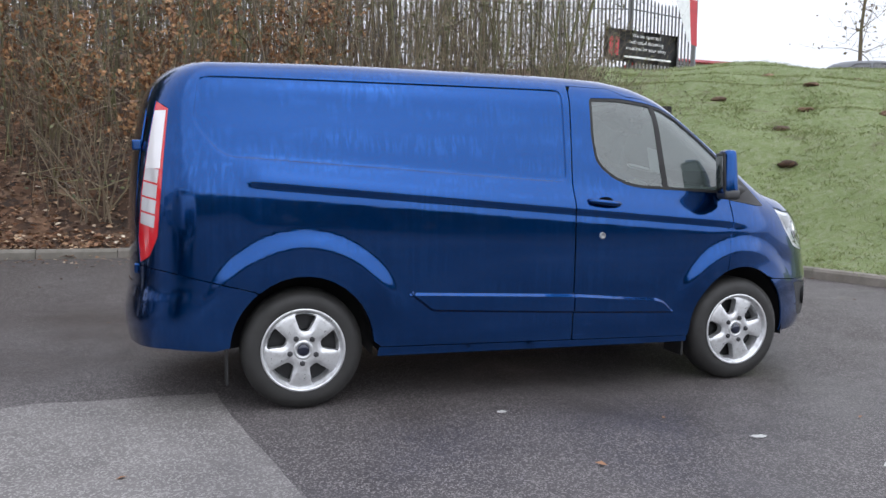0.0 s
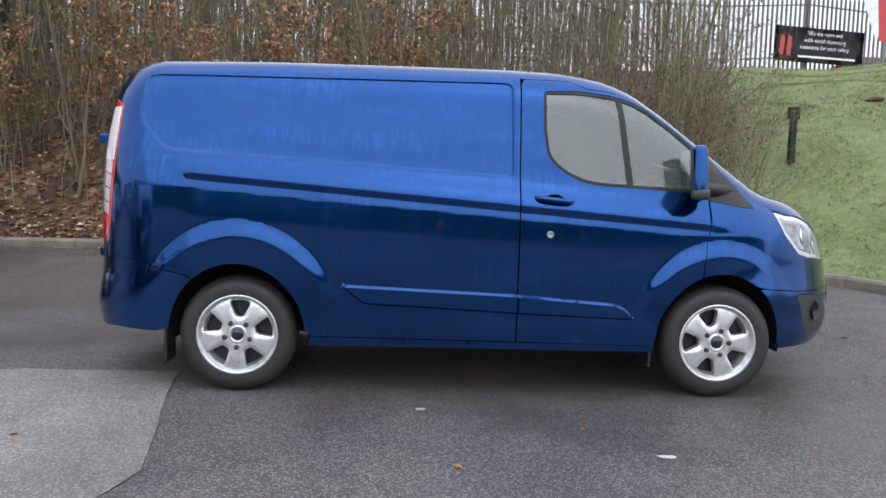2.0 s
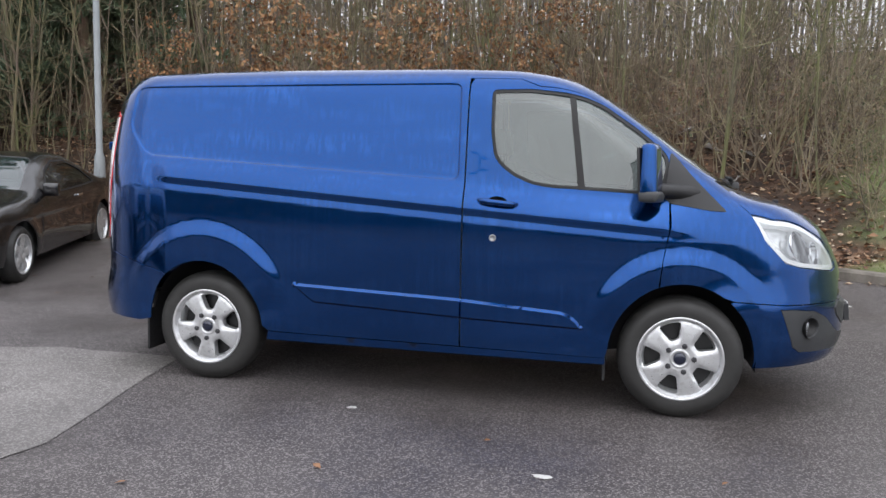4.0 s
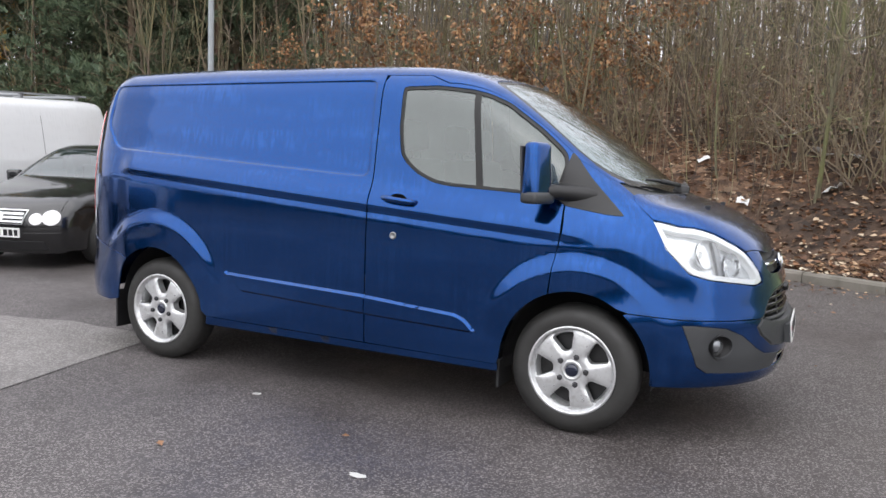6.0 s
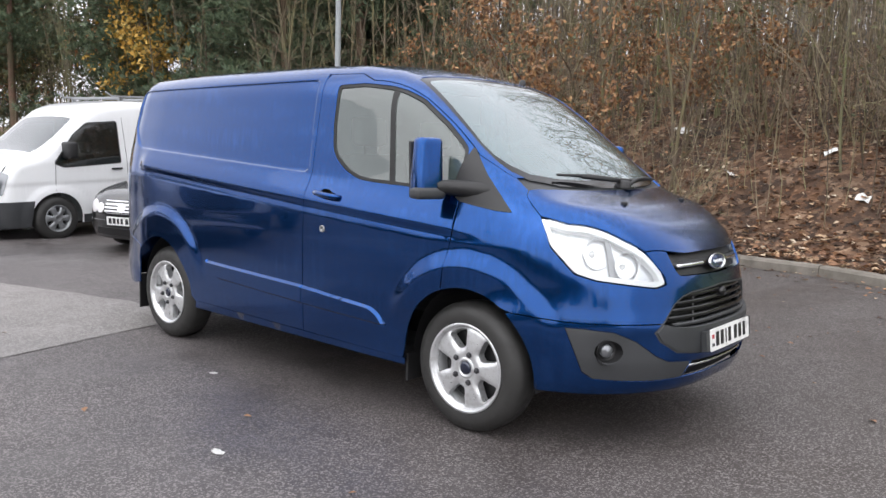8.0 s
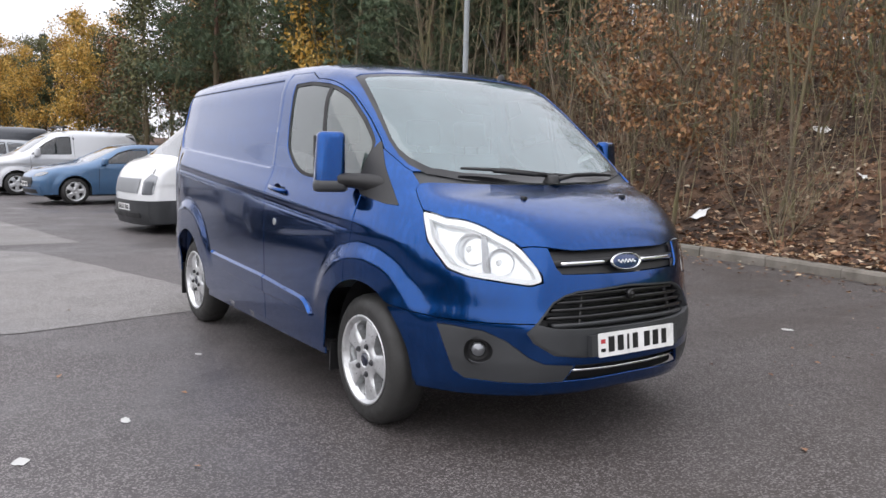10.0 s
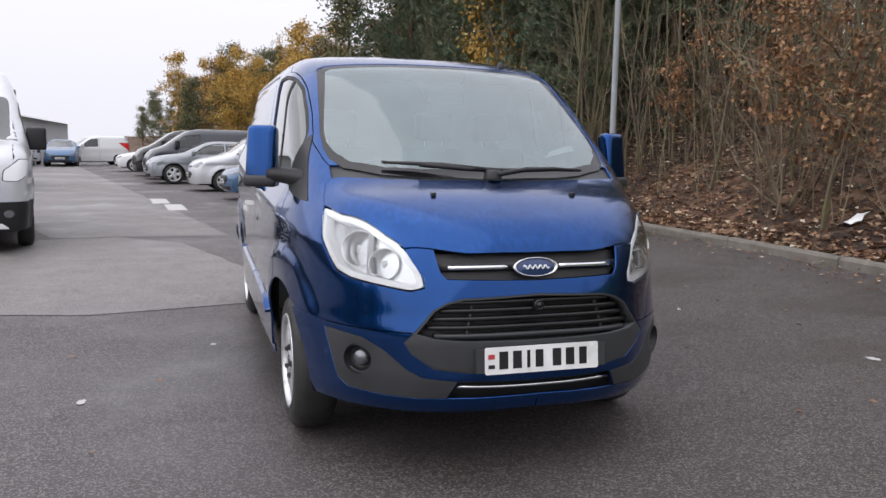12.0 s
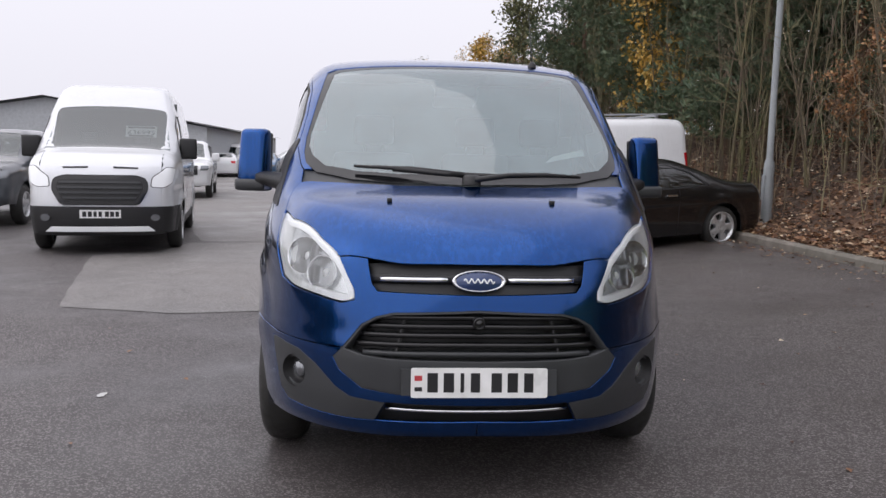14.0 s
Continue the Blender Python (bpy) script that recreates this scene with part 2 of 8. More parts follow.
def triangles(outline, holes, h, lines=()):
    """Splits an outline with holes into small triangles."""
    loops = [resample(o, h) for o in [outline] + list(holes)]
    flatp, edges = [], []
    for lp in loops:
        k = len(flatp)
        flatp += lp
        edges += [(k + i, k + (i + 1) % len(lp)) for i in range(len(lp))]
    for ln in lines:
        k = len(flatp)
        flatp += ln
        edges += [(k + i, k + i + 1) for i in range(len(ln) - 1)]
    P = np.array(outline)
    (a0, b0), (a1, b1) = P.min(0), P.max(0)
    ga, gb = np.meshgrid(np.arange(a0 + h / 2, a1, h), np.arange(b0 + h / 2, b1, h))
    ga, gb = ga.ravel(), gb.ravel()
    ok = inside(outline, ga, gb) & (edge_distance(outline, ga, gb) > h * 0.45)
    for o in holes:
        ok &= ~inside(o, ga, gb) & (edge_distance(o, ga, gb) > h * 0.45)
    pts = [Vector(p) for p in flatp] + [Vector(p) for p in zip(ga[ok].tolist(), gb[ok].tolist())]
    from mathutils import geometry
    vs, es, fs = geometry.delaunay_2d_cdt(pts, edges, [], 0, 1e-6)[:3]
    V = np.array([tuple(v) for v in vs])
    F = np.array([f[:3] for f in fs])
    c = V[F].mean(1)
    keep = inside(outline, c[:, 0], c[:, 1])
    for o in holes:
        keep &= ~inside(o, c[:, 0], c[:, 1])
    area = np.abs(np.cross(V[F[:, 1]] - V[F[:, 0]], V[F[:, 2]] - V[F[:, 0]]))
    F = F[keep & (area > 1e-9)]
    used = np.unique(F)
    remap = -np.ones(len(V), int)
    remap[used] = np.arange(len(used))
    return V[used], remap[F]


def panel(name, skin, view, outline, material, parent, holes=(), h=0.03, gap=0.0, off=0.0, thick=0.012, label="", mirror=False, lines=(), flare=0.0):
    """A sheet pressed to the skin: outline and holes are points in space, seen along the view. Its rim turns inwards by thick."""
    flat2 = [o if len(o[0]) == 2 else flat(view, o) for o in [outline] + list(holes)]
    outer = inset(flat2[0], gap)
    inner = [inset(o, -gap) for o in flat2[1:]]
    V, F = triangles(outer, inner, h, lines)
    P = lift(skin, view, V, off)
    N = slopes(skin, P)
    D = np.array(view[2])
    A, B, C = P[F[:, 0]], P[F[:, 1]], P[F[:, 2]]
    wrong = (np.cross(B - A, C - A) * N[F[:, 0]]).sum(1) < 0
    F[wrong] = F[wrong][:, ::-1]
    count = {}
    for f in F.tolist():
        for i in range(3):
            e = (f[i], f[(i + 1) % 3])
            count[e] = 1
    faces = F.tolist()
    verts, norms = P.tolist(), N.tolist()
    if thick:
        away = {}
        for a, b in count:
            if (b, a) not in count:
                o = np.cross(P[b] - P[a], N[a])
                for i in (a, b):
                    away[i] = away.get(i, 0) + o / max(np.linalg.norm(o), 1e-9)
        for a, b in count:
            if (b, a) in count:
                continue
            out = np.cross(P[b] - P[a], N[a])
            out /= max(np.linalg.norm(out), 1e-9)
            k = len(verts)
            for v, lvl in ((b, 0), (a, 0), (a, 1), (b, 1)):
                o = away[v] / max(np.linalg.norm(away[v]), 1.2)
                verts.append((P[v] - N[v] * thick * lvl + o * flare * lvl).tolist())
                soft = out * thick + N[v] * flare if flare else out + N[v] * (1.2 if lvl == 0 else 0.0)
                norms.append((soft / np.linalg.norm(soft)).tolist())
            faces.append([k, k + 1, k + 2, k + 3])
    ob = raw(name, verts, faces, material, parent, label, True, norms)
    if mirror:
        verts2 = [(x, -y, z) for x, y, z in verts]
        norms2 = [(x, -y, z) for x, y, z in norms]
        raw(name, verts2, [f[::-1] for f in faces], material, mirror if mirror is not True else parent, label, True, norms2)
    return ob


# ---------------------------------------------------------------- materials
class Mat:
    """A node material under construction."""

    def __init__(self, name, color=(0.5, 0.5, 0.5), rough=0.5, metal=0.0, **extra):
        self.m = bpy.data.materials.new(name)
        self.m.use_nodes = True
        self.n, self.l = self.m.node_tree.nodes, self.m.node_tree.links
        self.b = self.n["Principled BSDF"]
        self.b.inputs["Base Color"].default_value = (*color, 1)
        self.b.inputs["Roughness"].default_value = rough
        self.b.inputs["Metallic"].default_value = metal
        for k, v in extra.items():
            self.b.inputs[k.replace("_", " ")].default_value = v
        self.co = None

    def coords(self, scale=1.0, kind="Object"):
        tc = self.n.new("ShaderNodeTexCoord")
        mp = self.n.new("ShaderNodeMapping")
        mp.inputs["Scale"].default_value = scale if isinstance(scale, tuple) else (scale, scale, scale)
        self.l.new(tc.outputs[kind], mp.inputs["Vector"])
        return mp.outputs["Vector"]

    def world(self, scale=1.0):
        g = self.n.new("ShaderNodeNewGeometry")
        mp = self.n.new("ShaderNodeMapping")
        mp.inputs["Scale"].default_value = scale if isinstance(scale, tuple) else (scale, scale, scale)
        self.l.new(g.outputs["Position"], mp.inputs["Vector"])
        return mp.outputs["Vector"]

    def noise(self, vec, scale=5.0, detail=4.0, rough=0.6, out="Fac"):
        t = self.n.new("ShaderNodeTexNoise")
        t.inputs["Scale"].default_value, t.inputs["Detail"].default_value, t.inputs["Roughness"].default_value = scale, detail, rough
        self.l.new(vec, t.inputs["Vector"])
        return t.outputs[out]

    def cells(self, vec, scale=5.0, out="Distance", feature="F1"):
        t = self.n.new("ShaderNodeTexVoronoi")
        t.feature = feature
        t.inputs["Scale"].default_value = scale
        self.l.new(vec, t.inputs["Vector"])
        return t.outputs[out]

    def ramp(self, fac, stops, smooth=False):
        r = self.n.new("ShaderNodeValToRGB")
        if smooth:
            r.color_ramp.interpolation = "EASE"
        els = r.color_ramp.elements
        while len(els) < len(stops):
            els.new(0.5)
        for e, (p, c) in zip(els, stops):
            e.position = p
            e.color = (c, c, c, 1) if isinstance(c, (int, float)) else (*c, 1)
        self.l.new(fac, r.inputs["Fac"])
        return r.outputs["Color"]

    def mix(self, fac, a, b, mode="MIX"):
        x = self.n.new("ShaderNodeMix")
        x.data_type, x.blend_type = "RGBA", mode
        for key, v in (("Factor", fac), ("A", a), ("B", b)):
            sock = x.inputs[key] if key == "Factor" else [s for s in x.inputs if s.name == key and s.type == "RGBA"][0]
            if isinstance(v, (int, float)):
                sock.default_value = v if key == "Factor" else (v, v, v, 1)
            elif isinstance(v, tuple):
                sock.default_value = (*v, 1)
            else:
                self.l.new(v, sock)
        return [s for s in x.outputs if s.type == "RGBA"][0]

    def maths(self, op, a, b=0.0):
        x = self.n.new("ShaderNodeMath")
        x.operation = op
        for i, v in enumerate((a, b)):
            if isinstance(v, (int, float)):
                x.inputs[i].default_value = v
            else:
                self.l.new(v, x.inputs[i])
        return x.outputs[0]

    def random(self):
        return self.n.new("ShaderNodeObjectInfo").outputs["Random"]

    def island(self):
        return self.n.new("ShaderNodeNewGeometry").outputs["Random Per Island"]

    def put(self, key, value):
        self.l.new(value, self.b.inputs[key.replace("_", " ")])
        return self

    def bump(self, height, strength=0.3, distance=0.01):
        x = self.n.new("ShaderNodeBump")
        x.inputs["Strength"].default_value, x.inputs["Distance"].default_value = strength, distance
        self.l.new(height, x.inputs["Height"])
        self.l.new(x.outputs["Normal"], self.b.inputs["Normal"])
        return self


def paint(name, color, flake=0.25, rough=0.32, dirt=0.35, metal=0.35, coat=1.5, film_color=(0.20, 0.21, 0.22), bead_sheen=0.0):
    """Wet, slightly dirty car paint under a clear coat."""
    k = Mat(name, color, rough, metal, Coat_Weight=1.0, Coat_Roughness=0.035, Coat_IOR=coat)
    v = k.coords(1.0)
    film = k.noise(k.coords((1.2, 1.2, 6.0)), 1.5, 5, 0.65)
    drips = k.noise(k.coords((34.0, 34.0, 0.7)), 1.0, 2, 0.6)
    dust_sheen = k.maths("MULTIPLY", k.ramp(film, [(0.42, 0.0), (0.75, 1.0)]), k.ramp(drips, [(0.46, 0.08), (0.58, 1.0)]))
    glit = k.noise(v, 900.0, 1, 0.5)
    base = k.mix(k.maths("MULTIPLY", glit, flake), color, tuple(min(1, c * 1.9 + 0.01) for c in color))
    dust_sheen = k.maths("MULTIPLY", dust_sheen, dirt * 0.35)
    if bead_sheen:
        # rain stands on the level panels and runs off the flanks; sky haze is painted in with it
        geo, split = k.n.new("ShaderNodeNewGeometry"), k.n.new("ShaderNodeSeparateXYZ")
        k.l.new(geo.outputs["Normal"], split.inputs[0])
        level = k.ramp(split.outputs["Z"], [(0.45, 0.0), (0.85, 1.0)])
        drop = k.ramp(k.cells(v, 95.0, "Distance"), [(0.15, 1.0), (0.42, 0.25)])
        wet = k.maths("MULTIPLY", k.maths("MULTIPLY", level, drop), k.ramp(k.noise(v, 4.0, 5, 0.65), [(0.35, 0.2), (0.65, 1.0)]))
        # upward faces get a paler colour here, a painted sky sheen broken into drops
        dust_sheen = k.maths("ADD", dust_sheen, k.maths("MULTIPLY", wet, bead_sheen))
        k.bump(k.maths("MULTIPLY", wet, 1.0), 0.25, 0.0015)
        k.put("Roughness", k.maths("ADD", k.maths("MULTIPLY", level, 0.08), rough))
    k.put("Base Color", k.mix(dust_sheen, base, film_color))
    k.put("Coat Roughness", k.maths("ADD", k.maths("MULTIPLY", dust_sheen, 1.4 if not bead_sheen else 0.3), 0.03))
    return k.m


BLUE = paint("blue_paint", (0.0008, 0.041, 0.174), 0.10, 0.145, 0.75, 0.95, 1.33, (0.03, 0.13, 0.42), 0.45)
WHITE = paint("white_paint", (0.74, 0.75, 0.76), 0.0, 0.35, 0.3, 0.0)
SILVER = paint("silver_paint", (0.60, 0.615, 0.64), 0.2, 0.35, 0.3, 0.35)
BLACK = paint("black_paint", (0.004, 0.004, 0.005), 0.1, 0.25, 0.05, 0.1)
STEELBLUE = paint("steel_blue_paint", (0.05, 0.12, 0.23), 0.3)
MIDGREY = paint("grey_paint", (0.24, 0.26, 0.28), 0.3)
DARKGREY = paint("dark_grey_paint", (0.05, 0.055, 0.065), 0.3)
RED = paint("red_paint", (0.35, 0.02, 0.02), 0.2)


def plastic(name, color, rough=0.55, grain=0.25):
    k = Mat(name, color, rough)
    v = k.coords(1.0)
    n = k.noise(v, 6.0, 4)
    k.put("Base Color", k.mix(n, tuple(c * 0.75 for c in color), tuple(min(1, c * 1.3) for c in color)))
    k.put("Roughness", k.ramp(n, [(0.3, rough - 0.12), (0.75, rough + 0.12)]))
    k.bump(k.noise(v, 700.0, 2), grain, 0.001)
    return k.m


TRIM = plastic("grained_black_plastic", (0.035, 0.037, 0.04), 0.45)
DARK = plastic("dark_plastic", (0.012, 0.012, 0.013), 0.5)
GLOSSDARK = plastic("gloss_black", (0.008, 0.008, 0.009), 0.12, 0.0)
INNER = plastic("interior_grey", (0.12, 0.13, 0.13), 0.7, 0.0)
BULKHEAD = plastic("bulkhead_grey", (0.42, 0.45, 0.45), 0.7, 0.0)
RUBBERSEAL = plastic("seal_rubber", (0.01, 0.01, 0.01), 0.6)


def tyre_rubber():
    k = Mat("tyre_rubber", (0.018, 0.018, 0.018), 0.65)
    n = k.noise(k.coords(1.0), 14.0, 5)
    k.put("Base Color", k.mix(n, (0.010, 0.010, 0.010), (0.035, 0.034, 0.032)))
    k.put("Roughness", k.ramp(n, [(0.35, 0.45), (0.7, 0.8)]))
    return k.bump(k.noise(k.coords(1.0), 160.0, 3), 0.25, 0.002).m


RUBBER = tyre_rubber()


def alloy_metal():
    k = Mat("silver_alloy", (0.62, 0.63, 0.64), 0.32, 0.75)
    n = k.noise(k.coords(1.0), 22.0, 5)
    k.put("Base Color", k.mix(k.ramp(n, [(0.5, 0.0), (0.8, 0.6)]), (0.66, 0.67, 0.68), (0.22, 0.20, 0.18)))
    k.put("Roughness", k.ramp(n, [(0.3, 0.25), (0.8, 0.5)]))
    return k.m


ALLOY = alloy_metal()
CHROME = Mat("chrome", (0.78, 0.79, 0.80), 0.08, 1.0).m
LAMPINNER = Mat("lamp_inner", (0.66, 0.68, 0.70), 0.24, 0.85).m
LAMPGREY = Mat("lamp_grey", (0.20, 0.21, 0.225), 0.15, 0.6, Coat_Weight=1.0).m
MIRRORGLASS = Mat("mirror_glass", (0.22, 0.23, 0.24), 0.05, 1.0).m
REFLECTOR = Mat("reflector_silver", (0.92, 0.94, 0.95), 0.25, 0.1).m
NUT = Mat("dark_wheel_nut", (0.06, 0.06, 0.065), 0.4, 0.6).m
STEEL = Mat("zinc_steel", (0.30, 0.31, 0.32), 0.45, 0.8).m


def sheet_glass(name, tint, gloss=0.08, haze=0.0, veil=(0.22, 0.35, 0.365)):
    """Thin pane: lets light straight through and mirrors the sky at its front."""
    k = Mat(name)
    k.n.remove(k.b)
    out = k.n["Material Output"]
    tr = k.n.new("ShaderNodeBsdfTransparent")
    tr.inputs["Color"].default_value = (*tint, 1)
    gl = k.n.new("ShaderNodeBsdfGlossy")
    gl.inputs["Roughness"].default_value = 0.012
    di = k.n.new("ShaderNodeBsdfDiffuse")
    di.inputs["Color"].default_value = (*veil, 1)
    fr = k.n.new("ShaderNodeFresnel")
    fr.inputs["IOR"].default_value = 1.55
    sc = k.maths("ADD", k.maths("MULTIPLY", fr.outputs["Fac"], 1.7), gloss)
    n = k.noise(k.coords(1.0), 5.0, 6, 0.7)
    hz = k.maths("MULTIPLY", k.ramp(n, [(0.35, 0.6), (0.8, 1.0)]), haze)
    m0, m1 = k.n.new("ShaderNodeMixShader"), k.n.new("ShaderNodeMixShader")
    k.l.new(hz, m0.inputs["Fac"])
    k.l.new(tr.outputs[0], m0.inputs[1])
    k.l.new(di.outputs[0], m0.inputs[2])
    k.l.new(k.maths("MINIMUM", sc, 1.0), m1.inputs["Fac"])
    k.l.new(m0.outputs[0], m1.inputs[1])
    k.l.new(gl.outputs[0], m1.inputs[2])
    k.l.new(m1.outputs[0], out.inputs["Surface"])
    return k.m


PANE = sheet_glass("window_glass", (0.34, 0.41, 0.39), 0.035, 0.38, (0.20, 0.255, 0.24))
SCREEN = sheet_glass("windscreen_glass", (0.48, 0.59, 0.58), 0.06, 0.47, (0.27, 0.40, 0.425))
CARSCREEN = sheet_glass("car_screen_glass", (0.36, 0.42, 0.42), 0.05, 0.10)
DARKPANE = sheet_glass("dark_window_glass", (0.12, 0.13, 0.14), 0.03, 0.02)
LENS = sheet_glass("lamp_lens", (0.97, 0.98, 0.98), 0.02, 0.0)
LAMPFACET = Mat("faceted_clear_lens", (0.62, 0.60, 0.62), 0.2, 0.3, Coat_Weight=1.0).m
REDLENS = Mat("red_lamp_lens", (0.55, 0.012, 0.02), 0.12, 0.0, Coat_Weight=1.0).m
CLEARLENS = Mat("clear_tail_lens", (0.78, 0.76, 0.77), 0.15, 0.1, Coat_Weight=1.0).m
PLATEWHITE = plastic("plate_white", (0.78, 0.78, 0.76), 0.35, 0.0)
PLATEYELLOW = plastic("plate_yellow", (0.75, 0.55, 0.05), 0.35, 0.0)
INK = plastic("plate_black", (0.012, 0.012, 0.014), 0.4, 0.0)
CAPDARK = Mat("cap_dark_blue", (0.006, 0.010, 0.03), 0.2, 0.3, Coat_Weight=1.0).m
BADGEBLUE = Mat("badge_blue", (0.012, 0.035, 0.12), 0.15, 0.3, Coat_Weight=1.0).m
PAPER = plastic("paper", (0.75, 0.76, 0.76), 0.7, 0.0)


def asphalt(name, dark, light, stone, wet=0.5, fine=170.0, dirt=None):
    """Rolled asphalt: dark binder, pale chippings of about half a centimetre, damp patches."""
    k = Mat(name, dark, 0.6)
    v = k.world(1.0)
    big = k.noise(v, 0.35, 5, 0.6)
    mid = k.noise(v, 2.3, 5, 0.65)
    cell = k.cells(v, fine, "Color")
    speck = k.ramp(cell, [(0.58, 0.0), (0.76, 1.0)])
    base = k.mix(k.ramp(mid, [(0.3, 0.0), (0.75, 1.0)]), dark, light)
    base = k.mix(k.maths("MULTIPLY", speck, 0.58), base, stone)
    damp = k.ramp(big, [(0.46, 0.0), (0.68, 1.0)])
    base = k.mix(k.maths("MULTIPLY", damp, 0.42), base, tuple(c * 0.55 for c in dark))
    if dirt:
        # brown mix by the mesh mask: wet bank dirt, thicker towards the kerb, and a plain darker zone
        at = k.n.new("ShaderNodeVertexColor")
        at.layer_name = "lawn"
        share = k.maths("MULTIPLY", at.outputs["Color"], k.ramp(k.noise(v, 1.1, 5, 0.6), [(0.25, 0.45), (0.6, 1.0)]))
        base = k.mix(share, base, k.mix(k.maths("MULTIPLY", speck, 0.35), dirt, stone))
    k.put("Base Color", base)
    film = k.ramp(k.noise(v, 0.8, 3, 0.5), [(0.52, 0.0), (0.85, 0.8)], True)
    k.put("Roughness", k.mix(film, k.mix(damp, 0.70, 0.70 - wet), 0.22))
    h = k.mix(0.5, k.cells(v, fine, "Distance"), k.noise(v, 60.0, 3))
    h = k.mix(film, h, 0.5)
    return k.bump(h, 0.45, 0.004).m


ROAD = asphalt("damp_asphalt", (0.050, 0.044, 0.044), (0.085, 0.076, 0.076), (0.31, 0.285, 0.28), 0.40, 130.0, dirt=(0.041, 0.033, 0.028))
PATCH = asphalt("worn_asphalt", (0.125, 0.116, 0.113), (0.20, 0.187, 0.18), (0.42, 0.40, 0.38), 0.38, 120.0)


def concrete():
    k = Mat("kerb_concrete", (0.3, 0.28, 0.26), 0.85)
    v = k.world(1.0)
    n, f = k.noise(v, 3.0, 6, 0.7), k.noise(v, 90.0, 3)
    c = k.mix(k.ramp(n, [(0.3, 0.0), (0.7, 1.0)]), (0.12, 0.105, 0.085), (0.30, 0.27, 0.235))
    c = k.mix(k.maths("MULTIPLY", k.random(), 0.35), c, (0.16, 0.16, 0.13))
    k.put("Base Color", k.mix(k.maths("MULTIPLY", f, 0.4), c, (0.10, 0.09, 0.08)))
    return k.bump(f, 0.4, 0.004).m


KERB = concrete()


def soil():
    """Woodland bank: dark earth under a carpet of fallen leaves, going over to mown grass by the car park's end."""
    k = Mat("bank_ground", (0.08, 0.05, 0.035), 0.9)
    v = k.world(1.0)
    big = k.noise(v, 0.5, 5, 0.65)
    cells = k.cells(k.mix(0.25, v, k.noise(v, 6.0, 3, 0.6, "Color")), 13.0, "Color")
    leaf = k.ramp(cells, [(0.1, (0.030, 0.018, 0.012)), (0.4, (0.085, 0.042, 0.022)), (0.65, (0.16, 0.085, 0.045)), (0.9, (0.30, 0.20, 0.13))])
    earth = k.mix(k.ramp(big, [(0.42, 0.0), (0.6, 0.75)]), leaf, (0.028, 0.020, 0.015))
    green = k.mix(k.noise(v, 1.3, 6, 0.7), (0.085, 0.125, 0.03), (0.22, 0.26, 0.11))
    pale = k.mix(k.ramp(k.noise(v, 9.0, 4), [(0.45, 0.0), (0.7, 0.7)]), green, (0.25, 0.27, 0.17))
    worn = k.ramp(k.noise(v, 0.9, 6, 0.7), [(0.58, 0.0), (0.70, 0.85)])
    pale = k.mix(worn, pale, (0.10, 0.075, 0.048))
    at = k.n.new("ShaderNodeVertexColor")
    at.layer_name = "lawn"
    k.put("Base Color", k.mix(at.outputs["Color"], earth, pale))
    return k.bump(k.mix(0.5, k.noise(v, 22.0, 5), k.noise(v, 110.0, 2)), 0.7, 0.03).m


BANK = soil()


def bark(name, a, b, moss):
    k = Mat(name, a, 0.9)
    v = k.coords((1.0, 1.0, 0.35))
    n = k.noise(v, 30.0, 5, 0.7)
    c = k.mix(k.ramp(n, [(0.3, 0.0), (0.7, 1.0)]), a, b)
    c = k.mix(k.ramp(k.noise(k.world(1.0), 1.7, 4), [(0.4, 0.0), (0.65, 0.9)]), c, moss)
    k.put("Base Color", c)
    return k.bump(n, 0.6, 0.01).m


GREENBARK = bark("mossy_sapling_bark", (0.075, 0.066, 0.044), (0.175, 0.155, 0.10), (0.15, 0.155, 0.065))
BROWNBARK = bark("brown_bark", (0.075, 0.056, 0.042), (0.175, 0.133, 0.094), (0.145, 0.13, 0.06))
PINEBARK = bark("pine_bark", (0.09, 0.055, 0.04), (0.20, 0.12, 0.085), (0.10, 0.09, 0.05))


def leafy(name, stops, through=0.25):
    k = Mat(name, stops[0][1], 0.6)
    k.put("Base Color", k.ramp(k.island(), stops))
    k.b.inputs["Subsurface Weight"].default_value = 0.0
    return k.m


OAKLEAF = leafy("oak_leaf_brown", [(0.0, (0.07, 0.034, 0.016)), (0.4, (0.17, 0.080, 0.032)), (0.7, (0.27, 0.13, 0.05)), (1.0, (0.40, 0.24, 0.11))])
LITTER = leafy("fallen_leaf", [(0.0, (0.045, 0.022, 0.013)), (0.35, (0.15, 0.068, 0.032)), (0.65, (0.29, 0.155, 0.08)), (0.88, (0.44, 0.31, 0.19)), (1.0, (0.62, 0.54, 0.42))])
NEEDLE = leafy("pine_needles", [(0.0, (0.04, 0.066, 0.036)), (0.5, (0.085, 0.125, 0.066)), (1.0, (0.15, 0.18, 0.10))])
YELLOWLEAF = leafy("yellow_birch_leaf", [(0.0, (0.17, 0.14, 0.03)), (0.4, (0.38, 0.24, 0.04)), (0.75, (0.55, 0.31, 0.05)), (1.0, (0.62, 0.42, 0.12))])
GREENLEAF = leafy("green_shrub_leaf", [(0.0, (0.045, 0.055, 0.025)), (0.5, (0.10, 0.11, 0.045)), (1.0, (0.19, 0.17, 0.07))])
TWIG = leafy("bare_twig", [(0.0, (0.06, 0.046, 0.035)), (0.4, (0.17, 0.132, 0.092)), (0.75, (0.26, 0.21, 0.14)), (1.0, (0.26, 0.25, 0.13))])
